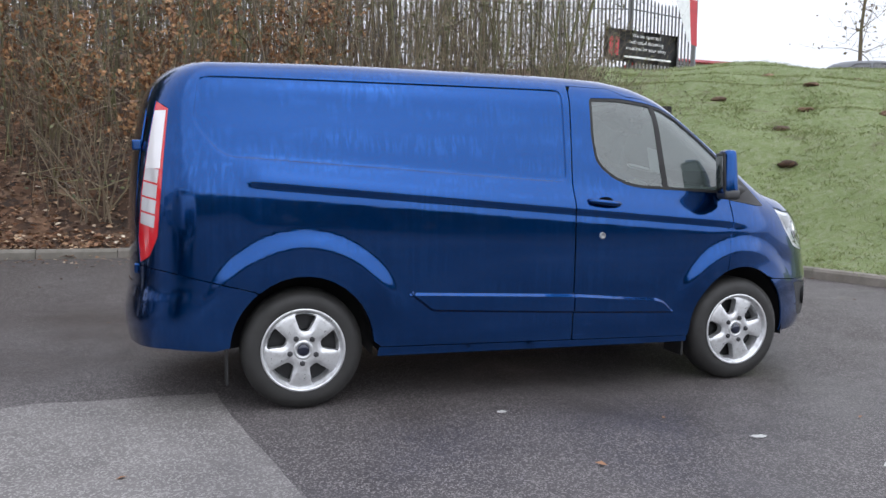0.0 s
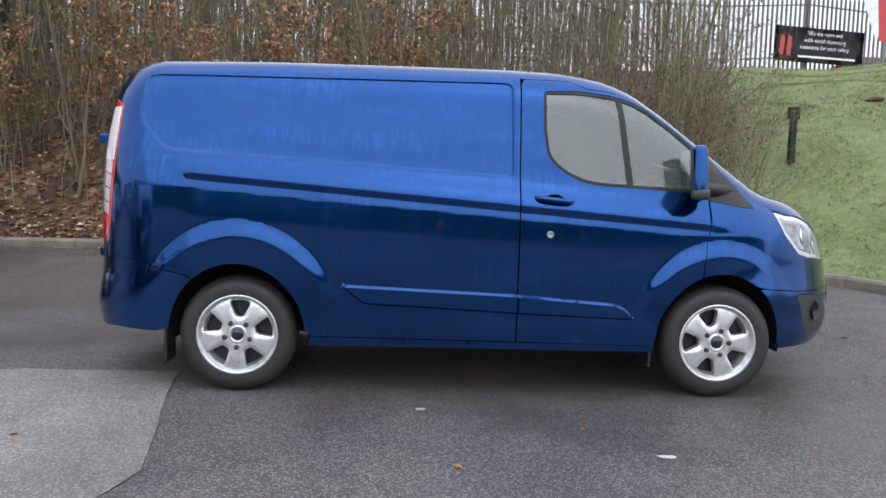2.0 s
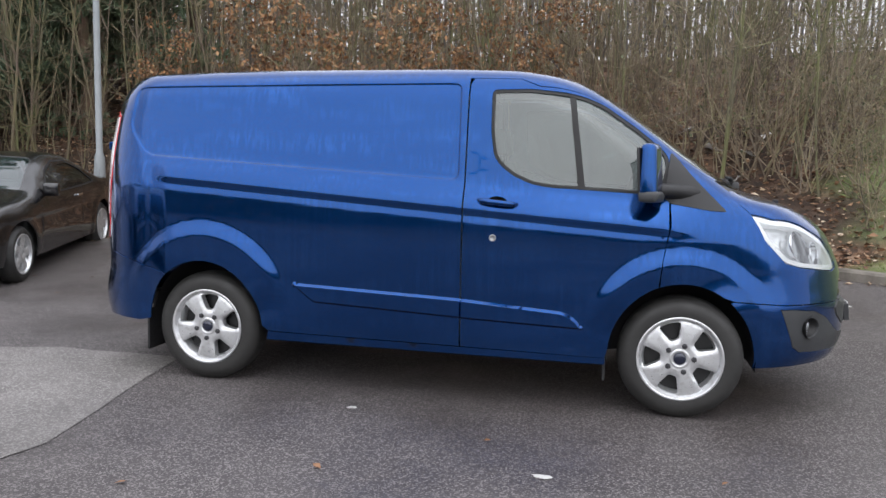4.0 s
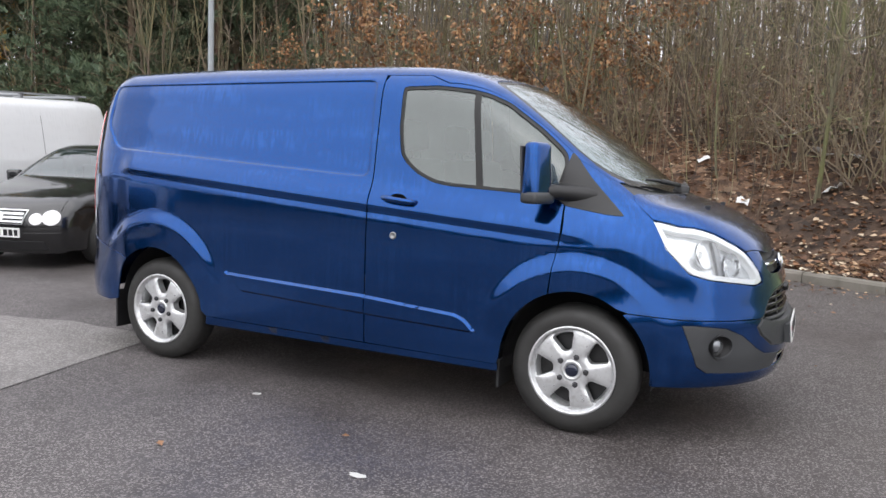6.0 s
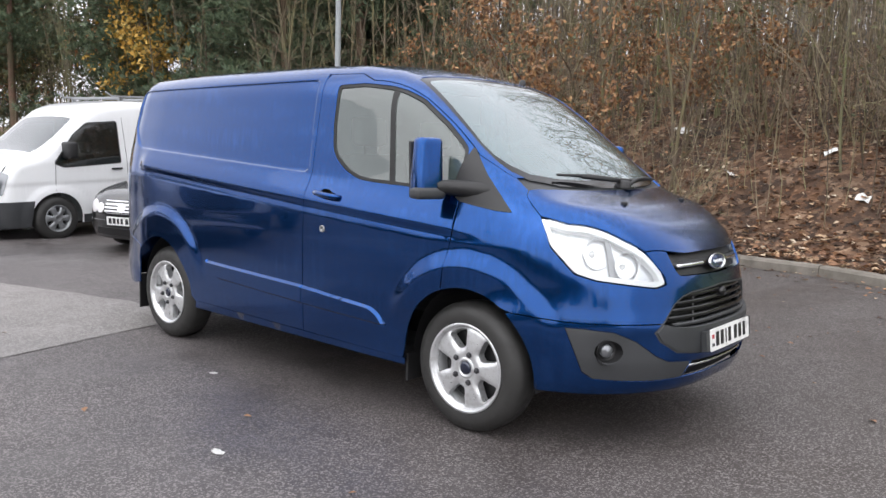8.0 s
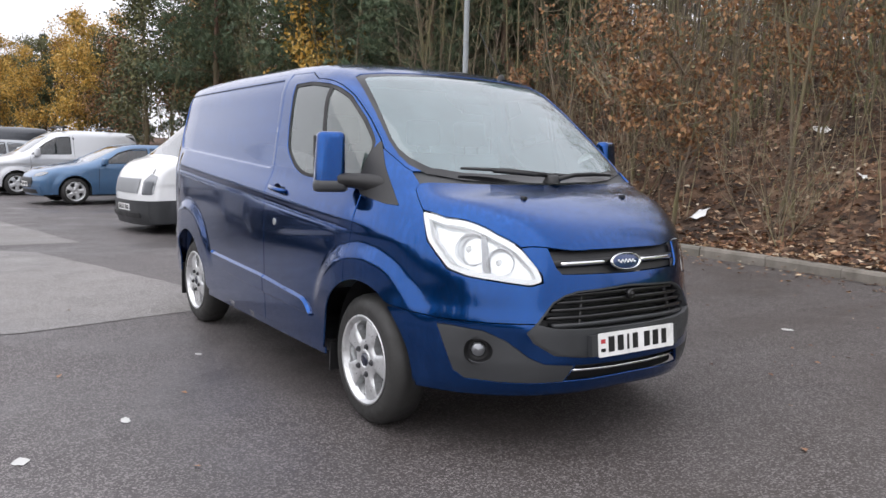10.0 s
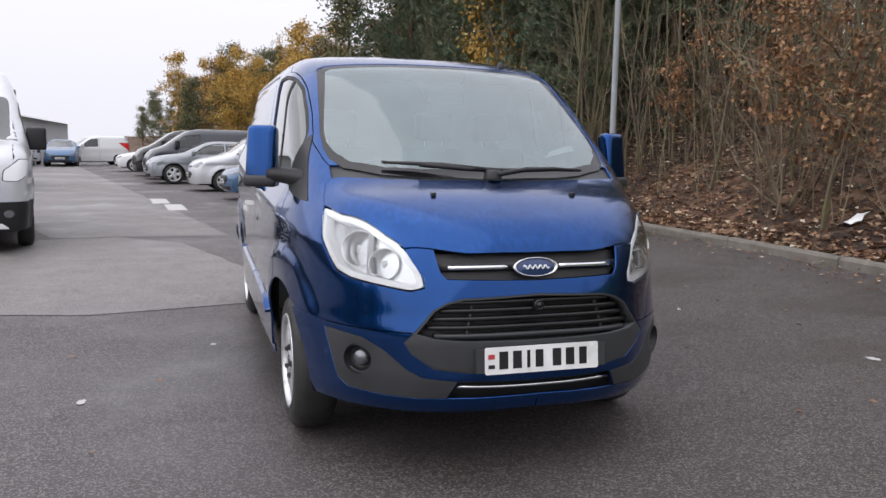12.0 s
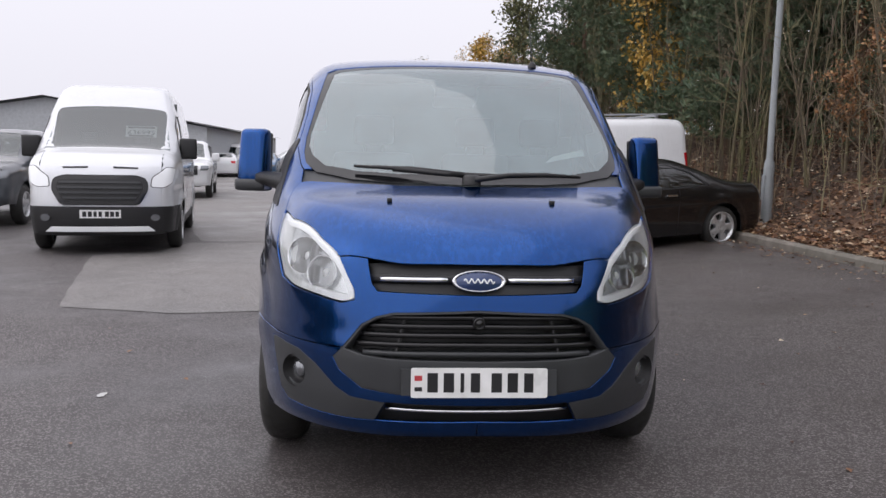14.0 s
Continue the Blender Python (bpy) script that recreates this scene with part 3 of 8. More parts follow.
GRASS = leafy("grass_blade", [(0.0, (0.14, 0.17, 0.05)), (0.45, (0.19, 0.235, 0.075)), (0.8, (0.28, 0.315, 0.13)), (1.0, (0.40, 0.39, 0.24))])
FENCE = plastic("galvanised_fence", (0.10, 0.10, 0.105), 0.5, 0.1)
LAMPPOST = plastic("galvanised_post", (0.24, 0.26, 0.27), 0.45, 0.1)
WOOD = plastic("weathered_post", (0.016, 0.014, 0.013), 0.8, 0.4)
WALLGREY = plastic("cladding_grey", (0.42, 0.44, 0.46), 0.6, 0.1)
BRICKRED = plastic("sign_red", (0.45, 0.04, 0.05), 0.5, 0.0)
BANNERDARK = plastic("banner_dark", (0.05, 0.05, 0.055), 0.6, 0.0)
ROADPAINT = plastic("road_paint", (0.50, 0.50, 0.48), 0.7, 0.3)


# ---------------------------------------------------------------- the blue panel van
def van_at(*pts, every=0.07):
    """Points on the van's skin: (x, None, z), (None, y, z) or (x, y, None), with more between points given in the same way."""
    full = []
    for p, q in zip(pts, pts[1:] + pts[-1:]):
        full.append(p)
        if [c is None for c in p] == [c is None for c in q]:
            n = int(math.dist([c or 0 for c in p], [c or 0 for c in q]) / every)
            full += [tuple(None if a is None else a + (b - a) * k / (n + 1) for a, b in zip(p, q)) for k in range(1, n + 1)]
    out = [None] * len(full)
    for view, miss in ((SIDE, 1), (TOP, 2), (FRONT, 0)):
        ids = [i for i, p in enumerate(full) if p[miss] is None]
        if ids:
            got = lift(van_skin, view, np.array([[c for c in full[i] if c is not None] for i in ids]), reach=3.4)
            for i, g in zip(ids, got):
                out[i] = g
    return out


def arch(cx, r, a0, a1, n=12):
    return [(cx + r * math.cos(radians(a0 + (a1 - a0) * i / n)), None, TYRE_R + ARCH_TALL * r * math.sin(radians(a0 + (a1 - a0) * i / n))) for i in range(n + 1)]


def make_wheel(parent, x, y, side, rim_mat=ALLOY, r=TYRE_R, rim=0.238, width=0.205, spokes=5, name="wheel", turn=18, cap=True):
    """A wheel whose outer face looks to -y (side 1) or +y (side -1)."""
    hub = thing(name, "", "")
    hub.parent = parent
    hub.matrix_basis = pose(x, y, r, 0, turn, 180 if side < 0 else 0)
    w = width / 2
    bm = bmesh.new()
    lathe(bm, [(rim - 0.012, w - 0.02), (rim, w), (rim + 0.012, w + 0.003), (rim + 0.05, w + 0.006), (r - 0.035, w - 0.004), (r - 0.008, w - 0.028), (r, w - 0.055),
               (r + 0.001, 0), (r, -w + 0.055), (r - 0.008, -w + 0.028), (r - 0.035, -w + 0.004), (rim + 0.05, -w - 0.006), (rim + 0.012, -w - 0.003), (rim, -w), (rim - 0.012, -w + 0.02)], 56)
    part("tyre", shade(bm), RUBBER, hub)
    bm = bmesh.new()
    lathe(bm, [(rim - 0.004, w - 0.01), (rim - 0.03, w - 0.02), (rim - 0.04, -w + 0.06), (rim - 0.02, -w + 0.015), (rim + 0.004, -w - 0.002), (rim + 0.003, -w - 0.008), (rim - 0.012, -w - 0.004), (rim - 0.016, -w + 0.02)], 56)
    barrel = part("rim", shade(bm), rim_mat, hub)
    bm = bmesh.new()
    lathe(bm, [(rim - 0.035, -0.005), (0.02, -0.005)], 32)
    part("brake_disc", shade(bm), DARK, hub)
    step_a = 2 * math.pi / spokes
    # pressed face: broad spokes between small windows, each window's rim turned inwards
    R = rim - 0.008
    disc = [(R * math.cos(t), R * math.sin(t)) for t in np.linspace(0, 2 * math.pi, 61)[:-1]]
    gaps = []
    for k in range(spokes):
        c = (k + 0.5) * step_a
        lo, hi = (step_a * 0.17, step_a * 0.255) if spokes < 6 else (step_a * 0.14, step_a * 0.2)
        q = [(R * 0.47, c - lo), (R * 0.90, c - hi), (R * 0.93, c), (R * 0.90, c + hi), (R * 0.47, c + lo)]
        gaps.append(rounded([(r_ * math.sin(t), r_ * math.cos(t)) for r_, t in q], 0.016, 3))
    V, F = triangles(disc, gaps, 0.016)
    rr = np.hypot(V[:, 0], V[:, 1])
    th = np.arctan2(V[:, 0], V[:, 1])
    u = np.abs(((th / step_a + 0.5) % 1.0) - 0.5) * 2
    face = -w + 0.016 - 0.010 * np.sin(np.clip(rr / R, 0, 1) * math.pi) + 0.014 * step(0.45, 0.62, u) * step(0.35 * R, 0.5 * R, rr) * step(R, 0.9 * R, rr) + 0.012 * step(0.93 * R, R, rr)
    verts = np.column_stack([V[:, 0], face, V[:, 1]]).tolist()
    a_, b_, c_ = (np.array(verts)[F[:, i]] for i in range(3))
    flip = np.cross(b_ - a_, c_ - a_)[:, 1] > 0
    F[flip] = F[flip][:, ::-1]
    have = {(f[i], f[(i + 1) % 3]) for f in F.tolist() for i in range(3)}
    faces = F.tolist()
    for p, q in have:
        if (q, p) not in have:
            k = len(verts)
            vp, vq = verts[p], verts[q]
            verts += [vq, vp, [vp[0] * 0.985, vp[1] + 0.05, vp[2] * 0.985], [vq[0] * 0.985, vq[1] + 0.05, vq[2] * 0.985]]
            faces.append([k, k + 1, k + 2, k + 3])
    raw("spoked_face", verts, faces, rim_mat, barrel)
    bm = bmesh.new()
    lathe(bm, [(0.060, -w + 0.012), (0.052, -w + 0.004), (0.040, -w + 0.004), (0.036, -w + 0.014), (0.0, -w + 0.014)], 30)
    part("hub", shade(bm), rim_mat, barrel)
    if cap:
        bm = bmesh.new()
        lathe(bm, [(0.036, -w + 0.014), (0.034, -w + 0.002), (0.024, -w - 0.002), (0.0, -w - 0.003)], 20)
        part("centre_cap", shade(bm), CAPDARK, barrel, "dark blue centre cap")
        for k in range(5):
            a = step_a * k if spokes == 5 else 2 * math.pi * k / 5
            bm = bmesh.new()
            lathe(bm, [(0.017, -w + 0.02), (0.0165, -w + 0.001), (0.012, -w + 0.001), (0.0115, -w - 0.007), (0.008, -w - 0.010), (0.0, -w - 0.010)], 6,
                  at=(0.078 * math.sin(a), 0, 0.078 * math.cos(a)))
            part("wheel_nut", bm, NUT, barrel)
    return hub


def build_van():
    v = thing("panel_van", "metallic blue panel van, wet and lightly streaked, parked on damp asphalt", "van", at=pose(0, 0, 0))
    S = van_skin
    sill, gap = 0.345, 0.0022
    # ---- right flank and its mirror image
    top_line = [(x, None, z) for x, z in ((0.20, 1.945), (-0.6, 1.945), (-1.4, 1.93), (-2.0, 1.905), (-2.24, 1.87))]
    tail_line = [(-2.285, None, 1.72), (-2.325, None, 1.5), (-2.365, None, 1.2), (-2.385, None, 0.95), (-2.382, None, 0.83)]
    lower_tail = [(-2.30, None, 0.818), (-2.20, None, 0.805), (-2.0, None, 0.760), (-1.745, None, 0.702)]
    flank = van_at(*([(0.20, None, sill)] + top_line + tail_line + lower_tail + arch(-AXLE, ARCH_R, 128, 5)[0:] + [(-1.02, None, sill + 0.012)]))
    lamp_line = [(-2.25, 1.745), (-2.186, 1.70), (-2.209, 1.47), (-2.233, 1.18), (-2.25, 0.99), (-2.295, 0.88), (-2.348, 0.84), (-2.357, 0.98), (-2.338, 1.236), (-2.292, 1.52)]
    tail_lamp = van_at(*[(x, None, z) for x, z in lamp_line])
    creases = []
    for level in (-0.003, 0.0035, 0.010):
        ring = []
        for a in np.linspace(0, 2 * math.pi, 141):
            lo, hi = 0.02, 1.6
            for _ in range(24):
                mid = (lo + hi) / 2
                if load_panel(-0.92 + mid * math.cos(a), 1.66 + mid * 0.3 * math.sin(a)) > level:
                    lo = mid
                else:
                    hi = mid
            ring.append((-0.92 + lo * math.cos(a), 1.66 + lo * 0.3 * math.sin(a)))
        creases.append(ring)
    for u in (0.025, 0.010, -0.006, -0.021, -0.037):
        creases.append([(x, 1.155 - 0.072 * (x - 0.2) + u) for x in np.arange(-1.9, 0.17, 0.02)])
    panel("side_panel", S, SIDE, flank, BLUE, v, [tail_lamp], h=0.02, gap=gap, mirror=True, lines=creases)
    panel("tail_lamp", S, SIDE, tail_lamp, REDLENS, v, h=0.02, gap=0.002, off=0.003, mirror=True, label="tall red and clear tail lamp")
    def lamp_x(z, f):
        """Across the lamp at height z: f runs from its front edge to its rear one."""
        a, b = np.interp(z, [0.99, 1.18, 1.47, 1.70], [-2.25, -2.233, -2.209, -2.186]), np.interp(z, [0.98, 1.236, 1.52, 1.745], [-2.357, -2.338, -2.292, -2.25])
        return a + (b - a) * f
    clear = van_at(*[(lamp_x(z, 0.16), None, z) for z in (1.69, 1.5, 1.37)] + [(lamp_x(z, 0.95), None, z) for z in (1.37, 1.5, 1.69)])
    panel("clear_lens", S, SIDE, clear, CLEARLENS, v, h=0.02, off=0.006, mirror=True, thick=0.004, label="white upper lens")
    for za, zb in ((1.365, 1.285), (1.28, 1.20), (1.195, 1.115), (1.11, 1.04)):
        facet = van_at((lamp_x(za, 0.18), None, za), (lamp_x(za, 0.94), None, za + 0.02), (lamp_x(zb, 0.94), None, zb + 0.02), (lamp_x(zb, 0.20), None, zb))
        panel("lamp_facet", S, SIDE, facet, LAMPFACET, v, h=0.03, off=0.006, mirror=True, thick=0.004, gap=0.003)
    # ---- cab doors
    door = van_at(*([(0.205, None, sill)] + [(0.205, None, 1.2), (0.205, None, 1.90), (0.225, None, 1.935), (0.5, None, 1.93), (0.62, -0.820, None), (0.82, -0.801, None), (1.02, -0.781, None), (1.22, -0.786, None),
                                             (1.36, -0.802, None), (1.405, -0.814, None), (1.39, None, 1.42), (1.37, None, 1.22), (1.374, None, 1.08), (1.345, None, 0.90), (1.33, None, 0.765)]
                    + arch(AXLE, ARCH_R, 109, 176) + [(1.05, None, sill - 0.012)]))
    win = [(0.341, 1.862), (0.345, 1.62), (0.369, 1.474), (0.41, 1.42), (0.493, 1.359), (0.60, 1.315), (0.70, 1.300), (1.0, 1.287), (1.33, 1.271), (1.365, 1.44), (1.352, 1.50),
           (1.30, 1.550), (1.19, 1.640), (0.995, 1.775), (0.88, 1.822), (0.777, 1.846), (0.566, 1.868)]
    win = rounded(win, 0.03, 3)
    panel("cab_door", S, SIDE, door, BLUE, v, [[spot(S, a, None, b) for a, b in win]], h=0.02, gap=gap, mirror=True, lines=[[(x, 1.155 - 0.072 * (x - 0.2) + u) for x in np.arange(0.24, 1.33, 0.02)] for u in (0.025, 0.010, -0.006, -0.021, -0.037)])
    panel("window_seal", S, SIDE, win, RUBBERSEAL, v, [inset(win, 0.017)], h=0.03, off=-0.004, mirror=True)
    panel("side_window", S, SIDE, inset(win, 0.016), PANE, v, h=0.05, off=-0.010, thick=0, mirror=True)
    bar = [(0.862, 1.287), (0.902, 1.287), (0.822, 1.84), (0.788, 1.845)]
    panel("window_bar", S, SIDE, bar, RUBBERSEAL, v, h=0.03, off=-0.006, mirror=True)
    # ---- nose: upper shell with the wings, then the bumper below its seam
    bonnet_side = [(1.70, -0.765), (1.712, -0.797), (1.76, -0.812), (1.82, -0.822), (1.95, -0.772), (2.06, -0.70), (2.18, -0.622), (2.262, -0.552)]
    bonnet_lip = [(2.262, -0.552), (2.30, -0.47), (2.325, -0.41), (2.343, -0.355), (2.356, -0.30), (2.3635, -0.24), (2.3685, -0.16), (2.371, -0.08), (2.372, 0.0)]
    seam_in = (None, -0.532, 0.676)
    upper = van_at(*([(1.376, None, 1.20), (1.40, None, 1.40), (1.412, -0.814, None), (1.46, -0.806, None), (1.58, -0.780, None), (1.62, -0.763, None), (1.66, -0.765, None), (1.70, -0.765, None), (1.712, -0.797, None), (1.76, -0.812, None), (1.82, -0.822, None),
                      (1.90, None, 1.03), (2.02, None, 0.905), (2.115, None, 0.877), (None, -0.54, 0.845), (None, -0.486, 0.862), (None, -0.487, 0.90), (2.262, -0.552, None), (2.30, -0.47, None), (2.315, -0.435, None), (None, -0.418, 0.93), (None, -0.395, 0.902),
                      (None, 0.002, 0.894), (None, 0.002, 0.838), (None, -0.33, 0.824), (None, -0.40, 0.805), (None, -0.456, 0.772), seam_in, (None, -0.70, 0.672), (2.02, None, 0.672), (1.745, None, 0.694)]
                     + arch(AXLE, ARCH_R, 52, 109)[1:] + [(1.345, None, 0.90), (1.38, None, 1.08)]))
    panel("front_wing", S, CORNER, upper, BLUE, v, h=0.02, gap=gap * 0.6, mirror=True)
    insert = van_at((2.005, None, 0.645), (2.08, None, 0.645), (None, -0.72, 0.632), (None, -0.645, 0.59), (None, -0.56, 0.515), (None, -0.50, 0.484), (None, -0.36, 0.474),
                    (None, -0.40, 0.395), (None, -0.52, 0.388), (None, -0.66, 0.388), (2.13, None, 0.395), (2.085, None, 0.43))
    intake = van_at((None, -0.356, 0.474), (None, 0.0, 0.468), (None, 0.0, 0.405), (None, -0.39, 0.398))
    lower = van_at(*([(1.745, None, 0.691), (2.02, None, 0.669), (None, -0.70, 0.669), (None, -0.535, 0.672), (None, -0.572, 0.632), (None, -0.545, 0.585), (None, -0.455, 0.525), (None, -0.32, 0.511), (None, 0.002, 0.508)]
                     + [(None, 0.002, 0.470), (None, -0.355, 0.476), (None, -0.395, 0.396), (None, 0.002, 0.402)]
                     + [(None, 0.002, 0.335), (None, -0.4, 0.325), (None, -0.62, 0.315), (2.1, None, 0.31), (1.88, None, 0.31)] + arch(AXLE, ARCH_R, -5, 51)))
    panel("front_bumper", S, CORNER, lower, BLUE, v, [insert], h=0.02, gap=gap * 0.6, mirror=True)
    fog = spot(S, None, -0.735, 0.535)
    fa, fb = flat(CORNER, [fog])[0]
    ringp = [(fa + 0.068 * math.cos(a), fb + 0.055 * math.sin(a)) for a in np.linspace(0, 2 * math.pi, 25)[:-1]]
    panel("bumper_insert", S, CORNER, insert, TRIM, v, [ringp], h=0.025, gap=0.002, off=0.001, mirror=True, label="grained dark grey bumper insert")
    for s in (1, -1):
        # fog lamp in its round well
        n = Vector((0.80, -0.60 * s, 0))
        m = Matrix.Translation((fog[0], fog[1] * s, fog[2])) @ n.to_track_quat("Z", "Y").to_matrix().to_4x4()
        bm = bmesh.new()
        lathe(bm, [(0.068, 0.004), (0.056, -0.03), (0.044, -0.045), (0.040, -0.04), (0.0, -0.04)], 28, "z")
        bm.transform(m)
        well = part("fog_lamp_well", shade(bm), DARK, v)
        bm = bmesh.new()
        lathe(bm, [(0.038, -0.04), (0.037, -0.025), (0.028, -0.015), (0.0, -0.011)], 24, "z")
        bm.transform(m)
        part("fog_lamp", shade(bm), LAMPGREY, well)
    # ---- bonnet, windscreen, roof
    bonnet_r = [(1.85, 0.0), (1.835, -0.3), (1.795, -0.5), (1.735, -0.68)] + bonnet_side + bonnet_lip[1:]
    bonnet = bonnet_r + [(x, -y) for x, y in bonnet_r[-2:0:-1]]
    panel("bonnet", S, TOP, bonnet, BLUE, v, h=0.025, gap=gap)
    scr_r = [(0.868, 0.0), (0.865, -0.4), (0.855, -0.66), (0.875, -0.705), (1.40, -0.772), (1.50, -0.776), (1.58, -0.755), (1.66, -0.70), (1.745, -0.53), (1.79, -0.36), (1.822, 0.0)]
    scr = scr_r + [(x, -y) for x, y in scr_r[-2:0:-1]]
    gl_r = [(0.905, 0.0), (0.90, -0.4), (0.895, -0.63), (0.915, -0.665), (1.38, -0.750), (1.46, -0.752), (1.54, -0.728), (1.63, -0.66), (1.70, -0.50), (1.735, -0.32), (1.752, 0.0)]
    gl = gl_r + [(x, -y) for x, y in gl_r[-2:0:-1]]
    panel("windscreen_border", S, TOP, scr, GLOSSDARK, v, [gl], h=0.05, off=-0.004, thick=0.004, label="black screen border")
    panel("windscreen", S, TOP, gl, SCREEN, v, h=0.06, off=-0.005, thick=0)
    cowl_r = [(1.815, 0.0), (1.78, -0.36), (1.735, -0.53), (1.65, -0.70), (1.60, -0.76), (1.70, -0.775), (1.74, -0.68), (1.80, -0.5), (1.84, -0.3), (1.855, 0.0)]
    panel("cowl", S, TOP, cowl_r + [(x, -y) for x, y in cowl_r[-2:0:-1]], TRIM, v, h=0.05, off=-0.012, thick=0.02)
    rail_out = [(-2.24, None, 1.865), (-2.0, None, 1.902), (-1.4, None, 1.928), (-0.6, None, 1.943), (0.215, None, 1.938), (0.5, None, 1.933), (0.62, -0.817, None), (0.82, -0.798, None), (1.02, -0.778, None), (1.22, -0.783, None), (1.36, -0.799, None), (1.412, -0.811, None)]
    rail_in = [(1.46, None, 1.465), (1.52, -0.782, None), (1.40, -0.774, None), (0.875, -0.707, None), (0.855, -0.665, None), (0.82, -0.695, None), (-2.22, -0.695, None)]
    rail = van_at(*(rail_out + [(1.46, -0.803, None), (1.58, -0.777, None), (1.62, -0.760, None), (1.64, -0.722, None), (1.58, -0.757, None), (1.50, -0.774, None)] + rail_in[2:]))
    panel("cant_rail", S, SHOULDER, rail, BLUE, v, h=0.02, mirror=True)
    roof_r = [(0.862, 0.0), (0.859, -0.4), (0.845, -0.655), (0.825, -0.712), (-2.22, -0.712), (-2.30, -0.62), (-2.35, -0.3), (-2.36, 0.0)]
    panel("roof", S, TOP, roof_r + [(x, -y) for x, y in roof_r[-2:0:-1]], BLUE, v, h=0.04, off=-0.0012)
    # ---- back end
    tail_r = [(0.0, 0.72), (-0.56, 0.72), (-0.565, 0.9), (-0.585, 1.2), (-0.59, 1.5), (-0.56, 1.75), (-0.52, 1.87), (0.0, 1.905)]
    panel("rear_door", S, REAR, tail_r[:-1] + [(-0.003, 1.905), (-0.003, 0.72)], BLUE, v, h=0.05, gap=0.003, off=-0.003, mirror=True)
    tail_bumper = van_at(*([(-1.745, None, 0.699), (-2.0, None, 0.757), (-2.20, None, 0.802), (-2.30, None, 0.815)])) + lift(S, TAILCORNER, np.array(flat(TAILCORNER, [(-2.385, -0.60, 0.824), (-2.42, -0.54, 0.715), (-2.46, 0.0, 0.712), (-2.46, 0.0, 0.36), (-2.40, -0.7, 0.36)]))).tolist() \
        + van_at(*([(-2.2, None, 0.37), (-1.95, None, 0.362)] + arch(-AXLE, ARCH_R, 176, 129)))
    panel("rear_bumper", S, TAILCORNER, tail_bumper, BLUE, v, h=0.025, gap=0.002, mirror=True)
    # ---- sills, mouldings
    panel("sill", S, SIDE, [(-1.04, 0.300), (1.05, 0.293), (1.05, 0.330), (-1.03, 0.352)], BLUE, v, h=0.05, off=-0.012, mirror=True)
    panel("side_moulding", S, SIDE, rounded([(-0.87, 0.673), (0.213, 0.634), (0.213, 0.515), (-0.72, 0.556)], 0.024), BLUE, v, h=0.03, gap=0.014, off=0.018, thick=0.022, mirror=True, flare=0.018)
    panel("side_moulding", S, SIDE, rounded([(0.197, 0.634), (0.80, 0.590), (0.86, 0.565), (0.935, 0.49), (0.197, 0.514)], 0.024), BLUE, v, h=0.03, gap=0.014, off=0.018, thick=0.022, mirror=True, flare=0.018)
    sail = rounded([(1.334, 1.256), (1.352, 1.38), (1.372, 1.515), (1.408, 1.478), (1.50, 1.372), (1.685, 1.188), (1.60, 1.192), (1.38, 1.226)], 0.015)
    panel("mirror_sail", S, SIDE, sail, DARK, v, h=0.03, off=0.004, mirror=True, label="black triangular mirror base")
    # ---- lamps
    hl = van_at((1.82, -0.826, None), (1.95, -0.776, None), (2.06, -0.704, None), (2.18, -0.626, None), (2.262, -0.556, None), (None, -0.505, 0.935), (None, -0.490, 0.866), (None, -0.54, 0.848), (2.115, None, 0.880), (2.025, None, 0.908), (1.905, None, 1.032))
    hl2 = rounded(flat(CORNER, hl), 0.02, 3)
    c2 = np.array(hl2).mean(0)
    for s in (1, -1):
        lamp = thing("headlight", "", "")
        lamp.parent = v
        lamp["label"] = "swept-back clear headlight"
        if s < 0:
            lamp.matrix_basis = Matrix.Diagonal((1, -1, 1, 1))
        panel("lens", S, CORNER, hl2, LENS, lamp, h=0.03, gap=0.003, thick=0)
        panel("bezel", S, CORNER, inset(hl2, 0.002), REFLECTOR, lamp, [inset(hl2, 0.026)], h=0.03, off=-0.009, thick=0.05)
        panel("housing", S, CORNER, inset(hl2, 0.006), LAMPINNER, lamp, h=0.03, off=-0.055, thick=0)
        # daytime running light: a white band below the lamp's upper edge
        up = [spot(S, x, y, None) for x, y in ((1.86, -0.80), (1.95, -0.758), (2.06, -0.685), (2.18, -0.606), (2.235, -0.56))]
        band = flat(CORNER, up) + [(a - 0.012, b - 0.034) for a, b in flat(CORNER, up)[::-1]]
        panel("running_light", S, CORNER, band, REFLECTOR, lamp, h=0.03, off=-0.02, thick=0.03)
        fin = flat(CORNER, [spot(S, 2.085, -0.668, None), spot(S, 2.105, -0.656, None)])
        low = min(b for a, b in hl2 if abs(a - fin[0][0] - 0.03) < 0.08)
        panel("divider", S, CORNER, [fin[0], fin[1], (fin[1][0] + 0.045, low + 0.02), (fin[0][0] + 0.03, low + 0.02)], LAMPGREY, lamp, h=0.03, off=-0.026, thick=0.03)
        for (px, py, pz, r) in ((2.045, -0.69, 0.995, 0.076), (2.165, -0.605, 0.94, 0.066)):
            m = Matrix.Translation((px, py, pz)) @ Vector((0.86, -0.46, 0.2)).to_track_quat("Z", "Y").to_matrix().to_4x4()
            bm = bmesh.new()
            lathe(bm, [(r, 0.045), (r * 1.04, 0.05), (r * 1.06, 0.042), (r * 0.95, 0.02), (r * 0.72, -0.02), (r * 0.35, -0.045), (0.0, -0.05)], 28, "z")
            bm.transform(m)
            bowl = part("reflector", shade(bm), CHROME, lamp)
